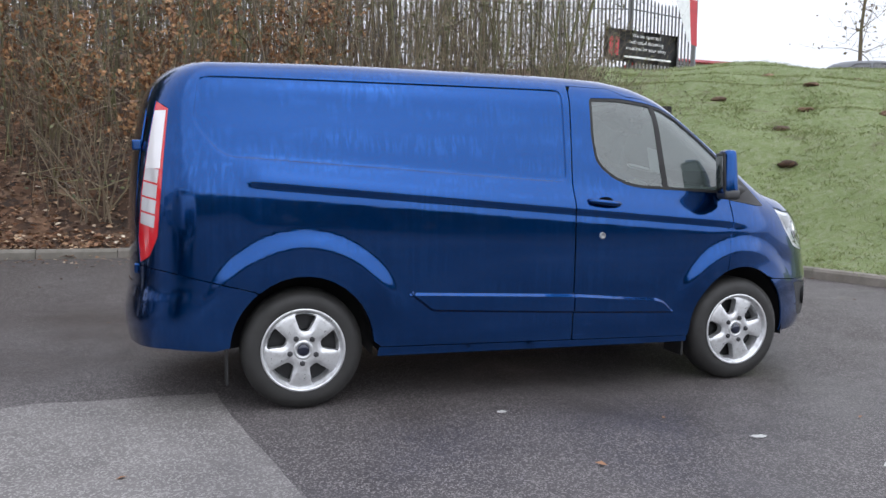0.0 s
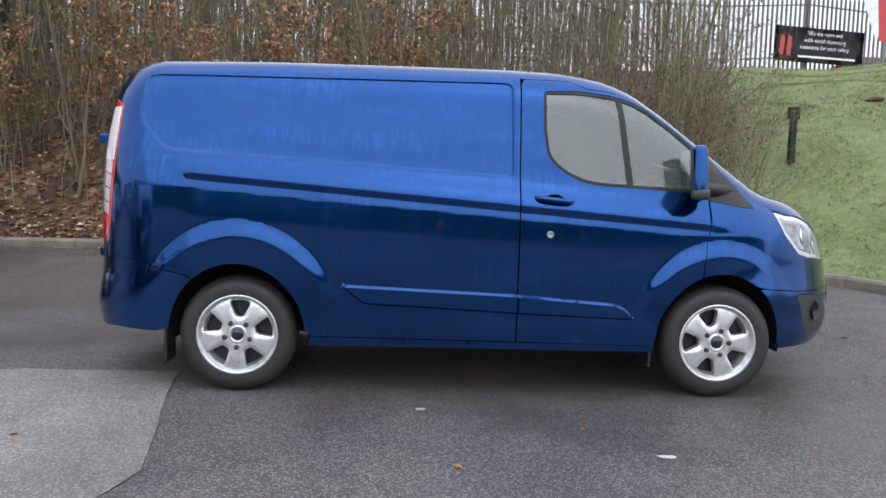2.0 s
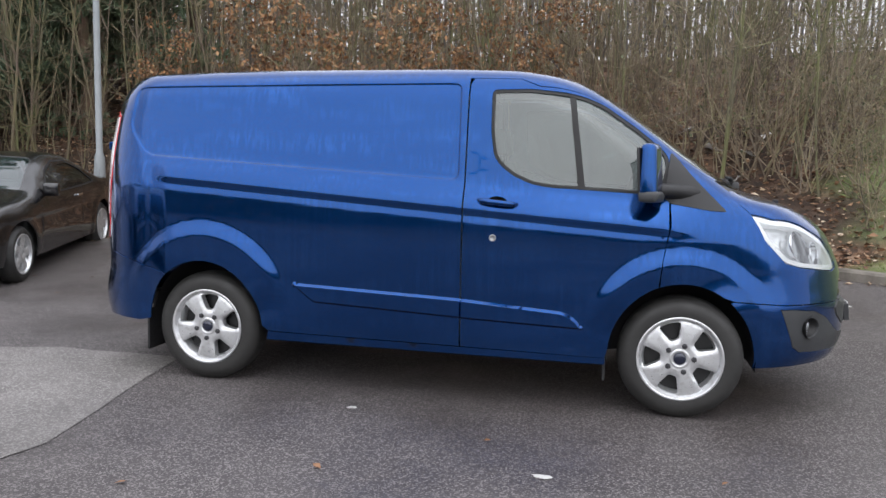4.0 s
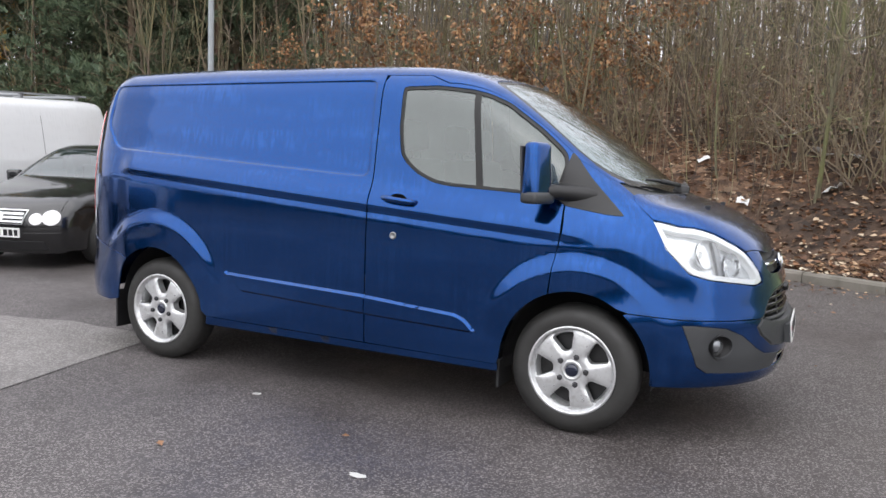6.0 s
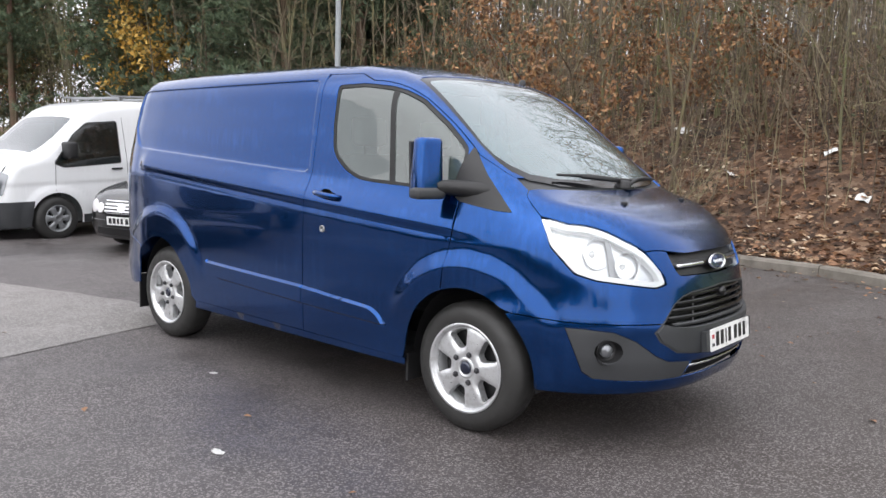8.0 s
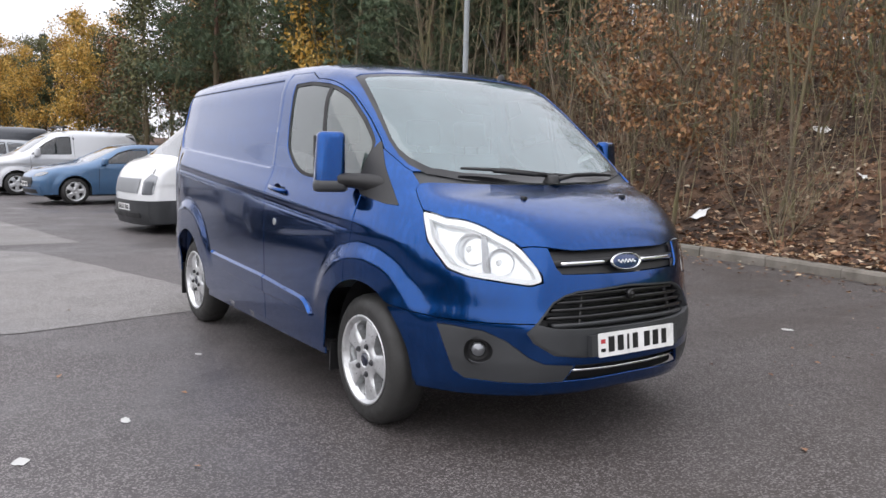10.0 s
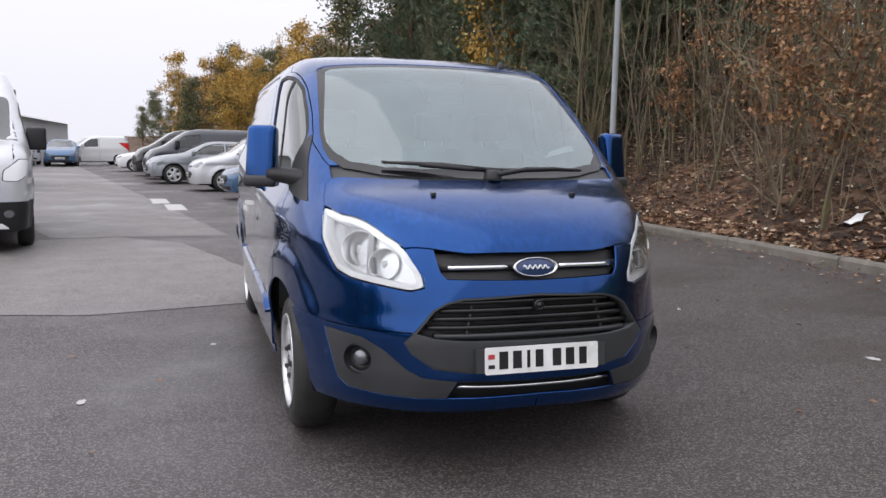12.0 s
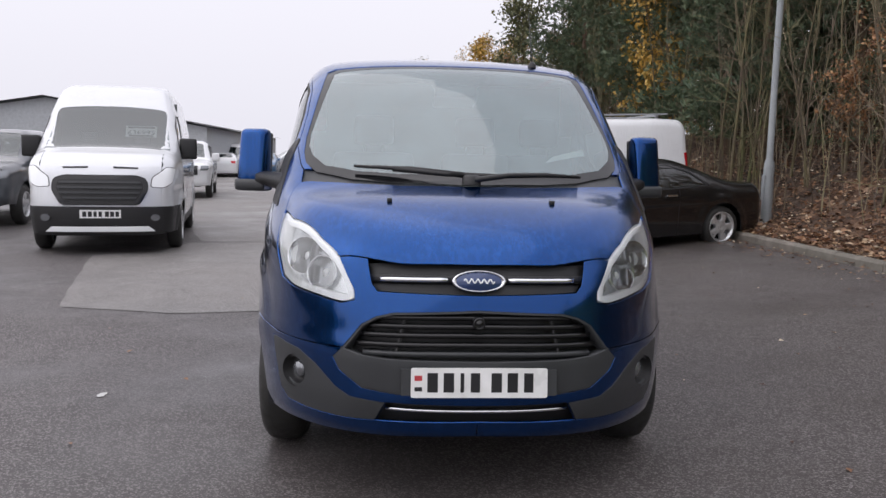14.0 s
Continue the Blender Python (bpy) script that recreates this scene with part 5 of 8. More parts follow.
def grid_mesh(name, xs, ys, height, material, keep=None, label="", category="", kind="structure", color=None):
    X, Y = np.meshgrid(xs, ys)
    d = beyond_kerb(X.ravel(), Y.ravel())
    Z = height(X.ravel(), Y.ravel(), d)
    nx = len(xs)
    i = np.arange(len(xs) - 1)[None, :] + nx * np.arange(len(ys) - 1)[:, None]
    quads = np.stack([i, i + 1, i + nx + 1, i + nx], -1).reshape(-1, 4)
    if keep is not None:
        quads = quads[keep(d)[quads].any(1)]
    used = np.unique(quads)
    remap = -np.ones(len(d), int)
    remap[used] = np.arange(len(used))
    V = np.stack([X.ravel(), Y.ravel(), Z], 1)[used]
    ob = raw(name, V.tolist(), remap[quads].tolist(), material)
    if color is not None:
        att = ob.data.color_attributes.new("lawn", "FLOAT_COLOR", "POINT")
        c = color(V[:, 0], V[:, 1])
        att.data.foreach_set("color", np.stack([c, c, c, np.ones_like(c)], 1).ravel())
    return tagged(ob, label, category, "", kind)


def lawn_share(x, y):
    """1 on the mown grass beyond the van's nose, 0 under the trees."""
    edge = 3.7 + 0.32 * (y - 4.0) + 0.5 * np.sin(y * 1.7) * 0.6 + 0.25 * np.sin(y * 5.1 + x)
    return step(-0.5, 0.6, x - edge)


def lawn_at(x, y):
    e = 3.7 + 0.32 * (y - 4.0) + 0.3 * math.sin(y * 1.7) + 0.25 * math.sin(y * 5.1 + x)
    t = min(1.0, max(0.0, (x - e + 0.5) / 1.1))
    return t * t * (3 - 2 * t)


KERB_X, KERB_Y = [p[0] for p in KERB_LINE[:-50]], [p[1] for p in KERB_LINE[:-50]]
grid_mesh("ground", spread(-900, 900, -14, 9, 0.30), spread(-900, 900, -6, 6, 0.30), lambda x, y, d: np.where(d > 0.3, -0.3, road_height(x, y, d)), ROAD,
          label="dark damp asphalt of the car park, flecked with pale chippings", category="asphalt",
          # first term: dirt towards the kerb; second: darker brown ground from x 1.6 on
          color=lambda x, y: np.maximum(0.8 * step(-5.2, -1.5, beyond_kerb(x, y)), 0.85 * step(1.6, 3.4, x) * step(-7.0, -4.0, y)))
grid_mesh("bank", spread(-400, 400, -14, 16, 0.16, 1.12), spread(-30, 400, 0.2, 11, 0.16, 1.12), lambda x, y, d: np.where(d < 0.06, -0.2, bank_height(x, y, d)), BANK,
          keep=lambda d: d > 0.0, label="bank of earth with fallen leaves, grassy at its end", category="bank", color=lawn_share)

PATCH_LINE = [(-1.93, -0.48), (-1.86, -1.0), (-1.63, -2.25), (-1.9, -3.35), (-3.8, -3.9), (-5.6, -4.4), (-6.1, -3.6), (-7.3, -3.5), (-7.5, -2.4), (-6.6, -1.5), (-4.5, -0.9), (-2.9, -0.47)]


def overlay(name, outline, lift_z, material, label, category, kind="structure", h=0.25):
    V, F = triangles(outline, [], h)
    z = road_height(V[:, 0], V[:, 1]) + lift_z
    a = V[F]
    flip = np.cross(a[:, 1] - a[:, 0], a[:, 2] - a[:, 0]) < 0
    F[flip] = F[flip][:, ::-1]
    return tagged(raw(name, np.column_stack([V, z]).tolist(), F.tolist(), material), label, category, "", kind)


def wavy(outline, h=0.12, amount=0.035):
    out = []
    for i, (x, y) in enumerate(resample(outline, h)):
        n = noise.noise_vector(Vector((x * 2.3, y * 2.3, 3.0)))
        out.append((x + n.x * amount, y + n.y * amount))
    return out


overlay("asphalt_patch", wavy(PATCH_LINE), 0.005, PATCH, "paler worn patch of asphalt let into the car park", "asphalt")


def build_kerb():
    """Kerb stones laid end to end along the line, each a stone of its own."""
    kerb = thing("kerb", "worn concrete kerb stones along the foot of the bank", "kerb", kind="structure", at=pose(0, 0, 0))
    P = np.array(KERB_LINE)
    seg = np.hypot(*np.diff(P, axis=0).T)
    s = np.concatenate([[0], np.cumsum(seg)])
    i0 = np.searchsorted(P[:, 0], -26)
    start = s[i0]
    for k in range(62):
        a = start + k * 0.915
        pa, pb = (np.array([np.interp(t, s, P[:, 0]), np.interp(t, s, P[:, 1])]) for t in (a + 0.004, a + 0.911))
        d = (pb - pa) / np.linalg.norm(pb - pa)
        n = np.array([-d[1], d[0]])
        rows = []
        jit = random.uniform(-0.006, 0.006)
        for p in (pa, pb):
            z = 0.26 + random.uniform(-0.004, 0.004)
            prof = [(-0.002, -0.12), (0.0, 0.085), (0.018, 0.112), (0.125, 0.118), (0.13, -0.12)]
            rows.append([(p[0] + n[0] * (u + jit), p[1] + n[1] * (u + jit), z + w) for u, w in prof])
        verts = rows[0] + rows[1]
        faces = [(i, i + 1, i + 6, i + 5) for i in range(4)] + [(4, 3, 2, 1, 0), (5, 6, 7, 8, 9)]
        raw("kerb_stone", verts, [f[::-1] for f in faces], KERB, kerb, smooth=False)


build_kerb()

# ---------------------------------------------------------------- other vehicles
def make_skin(spec):
    """A rounded car body: top profile, width by height, plan taper, nose and tail."""
    roof = curve(*zip(*spec["roof"]))
    width = curve(*zip(*spec["width"]))
    x0, x1 = spec["ends"]
    lean_n, lean_t = curve(*zip(*spec["nose"])), curve(*zip(*spec["tail"]))
    half = max(w for _, w in spec["width"])
    axles = spec["axles"]
    bow, r = spec.get("bow", 0.30), spec["wheel"]

    def skin(x, y, z):
        ay = np.abs(y)
        w = width(z) * (1 - 0.10 * step(x1 - 1.1, x1, x) - 0.07 * step(x0 + 0.9, x0, x))
        for ax in axles:
            w = w + 0.018 * step(r * 1.65, r * 1.3, np.hypot(x - ax, z - r))
        crease = spec.get("crease", 0.7)
        w = w - 0.012 * step(crease + 0.01, crease - 0.05, z) * step(crease - 0.35, crease - 0.05, z)
        side = ay - w
        top = (z - roof(x + 0.06 * ay ** 2) + 0.05 * (ay / half) ** 4) * 0.85
        nose = (x - lean_n(z) + bow * (ay / half) ** 3) * 0.8
        tail = (lean_t(z) + 0.16 * (ay / half) ** 4 - x) * 0.9
        g = smax(side, top, spec.get("round", 0.14))
        g = smax(g, nose, 0.10)
        return smax(g, tail, 0.10)
    return skin


def build_car(name, spec, paintmat, label, category, at, group="", fine=0.07, rim_mat=ALLOY, plate=True, bumper=None, glass_mat=DARKPANE, spokes=5):
    S = make_skin(spec)
    car = thing(name, label, category, group)
    half = max(w for _, w in spec["width"])
    yt = half * 0.76
    x0, x1 = spec["ends"]
    r, zn, zt, sill = spec["wheel"], spec["lip"], spec["boot"], spec.get("sill", 0.24)
    h = fine

    def pts(view, rows):
        return lift(S, view, np.array(rows, float), reach=max(3.6, x1 + 0.6)).tolist()
    xs_front = lift(S, FRONT, np.array([[-yt, z] for z in np.linspace(sill, zn, 8)]), reach=x1 + 0.5)
    xs_tail = lift(S, REAR, np.array([[-yt, z] for z in np.linspace(zt, sill, 8)]), reach=-x0 + 0.5)
    xa, xb = xs_front[-1][0], xs_tail[0][0]
    ridge = lift(S, TOP, np.array([[x, -yt] for x in np.linspace(xa, xb, 40)]))
    under = []
    for ax in sorted(spec["axles"]):
        R = r * 1.17
        under += [(ax - R, sill)] + [(ax + R * math.cos(a), r + R * math.sin(a)) for a in np.linspace(math.pi, 0, 15)] + [(ax + R, sill)]
    outline = flat(SIDE, list(xs_front) + list(ridge) + list(xs_tail)) + under
    wins = [rounded(w, 0.03, 2) for w in spec["windows"]]
    panel("body_side", S, SIDE, outline, paintmat, car, wins, h=h, thick=0.02, mirror=True)
    for w in wins:
        panel("side_window", S, SIDE, inset(w, 0.004), glass_mat, car, h=0.12, off=-0.008, thick=0, mirror=True)
        panel("window_trim", S, SIDE, inset(w, -0.008), DARK, car, [inset(w, 0.012)], h=0.12, off=0.002, thick=0.004, mirror=True)
    for line in spec.get("seams", []):
        strip = [(a - 0.004, b) for a, b in line] + [(a + 0.004, b) for a, b in line[::-1]]
        panel("door_gap", S, SIDE, strip, DARK, car, h=0.1, off=0.0015, thick=0, mirror=True)
    lead = lift(S, FRONT, np.array([[y, zn] for y in np.linspace(yt, -yt, 15)]), reach=x1 + 0.5)
    trail = lift(S, REAR, np.array([[y, zt] for y in np.linspace(-yt, yt, 15)]), reach=-x0 + 0.5)
    top_o = [(p[0], p[1]) for p in lead] + [(x, -yt) for x in np.linspace(xa, xb, 24)[1:-1]] + [(p[0], p[1]) for p in trail] + [(x, yt) for x in np.linspace(xb, xa, 24)[1:-1]]
    scr = spec["screen"]
    holes = [rounded([(scr[0], -scr[2]), (scr[1], -scr[3]), (scr[1], scr[3]), (scr[0], scr[2])], 0.06, 3)]
    if "rear_screen" in spec:
        q = spec["rear_screen"]
        holes.append(rounded([(q[0], -q[2]), (q[1], -q[3]), (q[1], q[3]), (q[0], q[2])], 0.06, 3))
    panel("roof_and_bonnet", S, TOP, top_o, paintmat, car, holes, h=h, thick=0.01)
    for o in holes:
        panel("windscreen", S, TOP, o, CARSCREEN, car, h=0.12, off=-0.006, thick=0)
    bar = spec.get("bumper", 0.5)
    lower = paintmat if bumper is None else bumper
    panel("nose", S, FRONT, [(-yt, bar), (yt, bar), (yt, zn), (-yt, zn)], paintmat, car, h=h, thick=0.01)
    panel("front_bumper", S, FRONT, [(-yt - 0.03, sill - 0.02), (yt + 0.03, sill - 0.02), (yt + 0.03, bar), (-yt - 0.03, bar)], lower, car, h=h, off=0.012, thick=0.03)
    panel("tail", S, REAR, [(-yt, bar), (yt, bar), (yt, zt), (-yt, zt)], paintmat, car, h=h, thick=0.01)
    panel("rear_bumper", S, REAR, [(-yt, sill), (yt, sill), (yt, bar), (-yt, bar)], lower, car, h=h, off=0.012, thick=0.03)
    if bumper is not None:
        panel("bumper_corner", S, SIDE, [(max(spec["axles"]) + r * 1.19, sill)] + [(p[0] - 0.006, p[2]) for p in lift(S, FRONT, np.array([[-yt, z] for z in np.linspace(sill, bar, 7)]), reach=x1 + 0.5)] + [(max(spec["axles"]) + r * 1.0, bar)], bumper, car, h=h, off=0.006, thick=0.015, mirror=True)
        panel("side_rub_strip", S, SIDE, [(min(spec["axles"]) + r * 1.22, sill), (max(spec["axles"]) - r * 1.22, sill), (max(spec["axles"]) - r * 1.2, sill + 0.13), (min(spec["axles"]) + r * 1.2, sill + 0.13)], bumper, car, h=h, off=0.006, thick=0.012, mirror=True)
    for lamp in spec["lamps"]:
        panel("headlight", S, CORNER, rounded(flat(CORNER, [lift(S, FRONT, np.array([p]), reach=x1 + 0.5)[0] for p in lamp]), 0.03, 3), spec.get("lamp_mat", LAMPGREY), car, h=0.06, off=0.006, thick=0.008, mirror=True)
        if "lamp_rim" in spec:
            panel("lamp_surround", S, CORNER, inset(rounded(flat(CORNER, [lift(S, FRONT, np.array([p]), reach=x1 + 0.5)[0] for p in lamp]), 0.03, 3), -0.008), DARK, car, h=0.06, off=0.003, thick=0.008, mirror=True)
    for gname, poly, m, off in spec["grilles"]:
        panel(gname, S, FRONT, poly, m, car, h=0.06, off=off, thick=0.012)
    for poly in spec.get("tail_lamps", []):
        panel("tail_lamp", S, TAILCORNER, rounded(flat(TAILCORNER, [lift(S, REAR, np.array([p]), reach=-x0 + 0.5)[0] for p in poly]), 0.02, 2), REDLENS, car, h=0.06, off=0.006, thick=0.008, mirror=True)
    if plate:
        z = spec.get("plate_z", 0.45)
        px = lift(S, FRONT, np.array([[0.0, z]]), reach=x1 + 0.5)[0][0] + 0.018
        bm = bmesh.new()
        box(bm, px - 0.012, px + 0.002, -0.26, 0.26, z - 0.056, z + 0.056, 0.003)
        pl = part("number_plate", bm, PLATEWHITE, car, "white number plate")
        for k, (a, w) in enumerate(((-0.20, 0.05), (-0.13, 0.05), (-0.065, 0.04), (0.0, 0.04), (0.085, 0.05), (0.15, 0.05), (0.215, 0.045))):
            bm = bmesh.new()
            box(bm, px + 0.002, px + 0.0035, a - w / 2, a + w / 2, z - 0.036, z + 0.036)
            part("character_bar", bm, INK, pl)
    # cabin: dark seats and floor behind the glass
    bm = bmesh.new()
    cx0, cx1 = spec["cabin"]
    top = spec["belt"]
    box(bm, cx0, cx1, -half * 0.84, half * 0.84, sill, top - 0.12, 0.04)
    for sx in np.arange(cx0 + 0.35, cx1 - 0.5, 1.0):
        for sy in (-0.38, 0.38):
            box(bm, sx, sx + 0.16, sy - 0.22, sy + 0.22, top - 0.2, top + 0.14, 0.04)
            box(bm, sx + 0.02, sx + 0.12, sy - 0.12, sy + 0.12, top + 0.12, top + 0.30, 0.03)
    if spec.get("boot", 1) > 1.6:
        box(bm, cx0 - 0.06, cx0, -half * 0.86, half * 0.86, sill, spec["boot"] - 0.1, 0.02)
    part("cabin", bm, INNER, car)
    bm = bmesh.new()
    box(bm, x0 + 0.25, x1 - 0.25, -half * 0.62, half * 0.62, sill - 0.05, sill + 0.25, 0.02)
    for ax in spec["axles"]:
        box(bm, ax - r * 1.1, ax + r * 1.1, -half * 0.72, half * 0.72, sill - 0.02, r * 2.0, 0.02)
    part("underbody", bm, DARK, car)
    for s in (1, -1):
        mx, mz = spec["mirror"]
        mm = spec.get("mirror_mat", paintmat)
        ms = spec.get("mirror_size", 1.0)
        bm = bmesh.new()
        y = half * 0.93 + 0.09 * ms
        box(bm, mx - 0.06 * ms, mx + 0.06 * ms, -y - 0.1 * ms, -y + 0.08 * ms, mz - 0.07 * ms * ms, mz + 0.09 * ms * ms, 0.035)
        tube(bm, [(mx + 0.02, -half * 0.86, mz - 0.05), (mx, -y, mz - 0.03)], 0.03 * ms, 6)
        for w in bm.verts:
            w.co.y *= s
        if s < 0:
            bmesh.ops.reverse_faces(bm, faces=bm.faces)
        part("door_mirror", shade(bm), mm, car)
        for hx, hz in spec.get("handles", []):
            hy = lift(S, SIDE, np.array([[hx, hz]]))[0][1] * s
            bm = bmesh.new()
            box(bm, hx - 0.09, hx + 0.09, min(hy, hy - 0.03 * s), max(hy, hy - 0.03 * s), hz - 0.014, hz + 0.014, 0.008)
            part("door_handle", bm, spec.get("handle_mat", paintmat), car)
        for ax in spec["axles"]:
            make_wheel(car, ax, -s * (half - 0.125), s, rim_mat, r=r, rim=r * spec.get("rim", 0.68), width=0.2, spokes=spokes, turn=random.uniform(0, 60), cap=False)
    car.matrix_basis = at
    return car


def flat_poly(half):
    return half + [(-y, z) for y, z in half[::-1]]


COUPE = dict(
    ends=(-2.27, 2.17), axles=(-1.3575, 1.3575), wheel=0.32, rim=0.71, lip=0.78, boot=0.93, belt=0.95, cabin=(-0.95, 0.95), bumper=0.47, crease=0.72, plate_z=0.47, mirror=(0.62, 0.98), handles=[(-0.42, 0.84)], handle_mat=CHROME, clear=False,
    roof=[(-2.4, 0.80), (-2.2, 0.955), (-1.75, 1.0), (-1.45, 1.06), (-1.0, 1.235), (-0.55, 1.375), (-0.1, 1.405), (0.2, 1.365), (0.6, 1.205), (0.98, 1.01), (1.15, 0.975), (1.6, 0.915), (2.0, 0.83), (2.16, 0.74), (2.28, 0.58)],
    width=[(0.15, 0.80), (0.3, 0.845), (0.55, 0.868), (0.75, 0.868), (0.92, 0.835), (1.1, 0.74), (1.3, 0.63), (1.45, 0.55)],
    nose=[(0.1, 2.05), (0.3, 2.15), (0.5, 2.19), (0.62, 2.175), (0.76, 2.12), (0.9, 1.95), (1.0, 1.8)], tail=[(0.1, -2.15), (0.4, -2.27), (0.7, -2.27), (0.95, -2.2), (1.2, -1.9)],
    windows=[[(-1.12, 0.965), (-0.62, 0.945), (-0.02, 0.935), (0.62, 0.93), (0.25, 1.20), (-0.1, 1.295), (-0.5, 1.285), (-0.85, 1.17)]], seams=[[(-0.52, 0.26), (-0.58, 0.94)], [(0.80, 0.26), (0.82, 0.90)]],
    screen=(0.23, 0.93, 0.52, 0.66), rear_screen=(-0.62, -1.4, 0.5, 0.62),
    lamps=[[(-0.42 + 0.075 * math.cos(a), 0.63 + 0.07 * math.sin(a)) for a in np.linspace(0, 6.0, 12)], [(-0.575 + 0.095 * math.cos(a), 0.645 + 0.09 * math.sin(a)) for a in np.linspace(0, 6.0, 12)]], lamp_mat=CLEARLENS,
    grilles=[("grille_frame", flat_poly([(-0.33, 0.735), (-0.28, 0.565)]), REFLECTOR, 0.010), ("grille", flat_poly([(-0.315, 0.725), (-0.27, 0.575)]), DARK, 0.020)] + [("grille_bar", flat_poly([(-0.30, z + 0.014), (-0.295, z - 0.010)]), REFLECTOR, 0.030) for z in (0.69, 0.645, 0.60)] + [("star_ring", [(0.062 * math.cos(a), 0.648 + 0.062 * math.sin(a)) for a in np.linspace(0, 6.1, 20)], REFLECTOR, 0.036), ("lower_intake", flat_poly([(-0.5, 0.37), (-0.55, 0.27)]), DARK, 0.02)],
    tail_lamps=[[(-0.5, 0.80), (-0.69, 0.80), (-0.7, 0.66), (-0.5, 0.66)]])

OLDVAN = dict(
    ends=(-2.36, 2.60), axles=(-1.30, 1.68), wheel=0.335, rim=0.60, lip=0.98, boot=1.98, belt=1.15, cabin=(0.45, 1.55), bumper=0.62, crease=0.9, plate_z=0.50, mirror=(1.48, 1.34), mirror_size=1.25, mirror_mat=DARK, round=0.12, handles=[(0.68, 1.05), (0.30, 1.05)], handle_mat=DARK,
    roof=[(-2.5, 1.9), (-2.3, 2.06), (-1.5, 2.13), (0.3, 2.13), (0.75, 2.09), (1.0, 2.01), (1.2, 1.88), (1.75, 1.46), (1.95, 1.34), (2.2, 1.26), (2.42, 1.16), (2.62, 0.98)],
    width=[(0.15, 0.93), (0.4, 0.965), (0.8, 0.985), (1.15, 0.985), (1.3, 0.965), (1.8, 0.90), (2.1, 0.84), (2.35, 0.78)],
    nose=[(0.1, 2.52), (0.4, 2.60), (0.6, 2.60), (0.9, 2.55), (1.2, 2.42), (1.5, 2.2)], tail=[(0.1, -2.26), (0.4, -2.36), (1.0, -2.34), (1.8, -2.28), (2.3, -2.18)],
    windows=[[(0.60, 1.14), (1.55, 1.10), (1.70, 1.16), (1.36, 1.58), (1.12, 1.76), (0.60, 1.79)]], seams=[[(0.48, 0.35), (0.50, 1.85)], [(1.70, 0.75), (1.68, 1.22)], [(-0.75, 0.4), (-0.75, 1.85)]],
    screen=(1.22, 1.93, 0.70, 0.80), bow=0.26,
    lamps=[[(-0.62, 0.72), (-0.84, 0.72), (-0.86, 1.02), (-0.74, 1.06), (-0.62, 0.94)]],
    grilles=[("grille", flat_poly([(-0.55, 0.98), (-0.52, 0.74)]), STEEL, 0.012), ("lower_intake", flat_poly([(-0.6, 0.42), (-0.62, 0.34)]), DARK, 0.03)],
    tail_lamps=[[(-0.74, 1.5), (-0.88, 1.5), (-0.9, 0.9), (-0.76, 0.9)]])

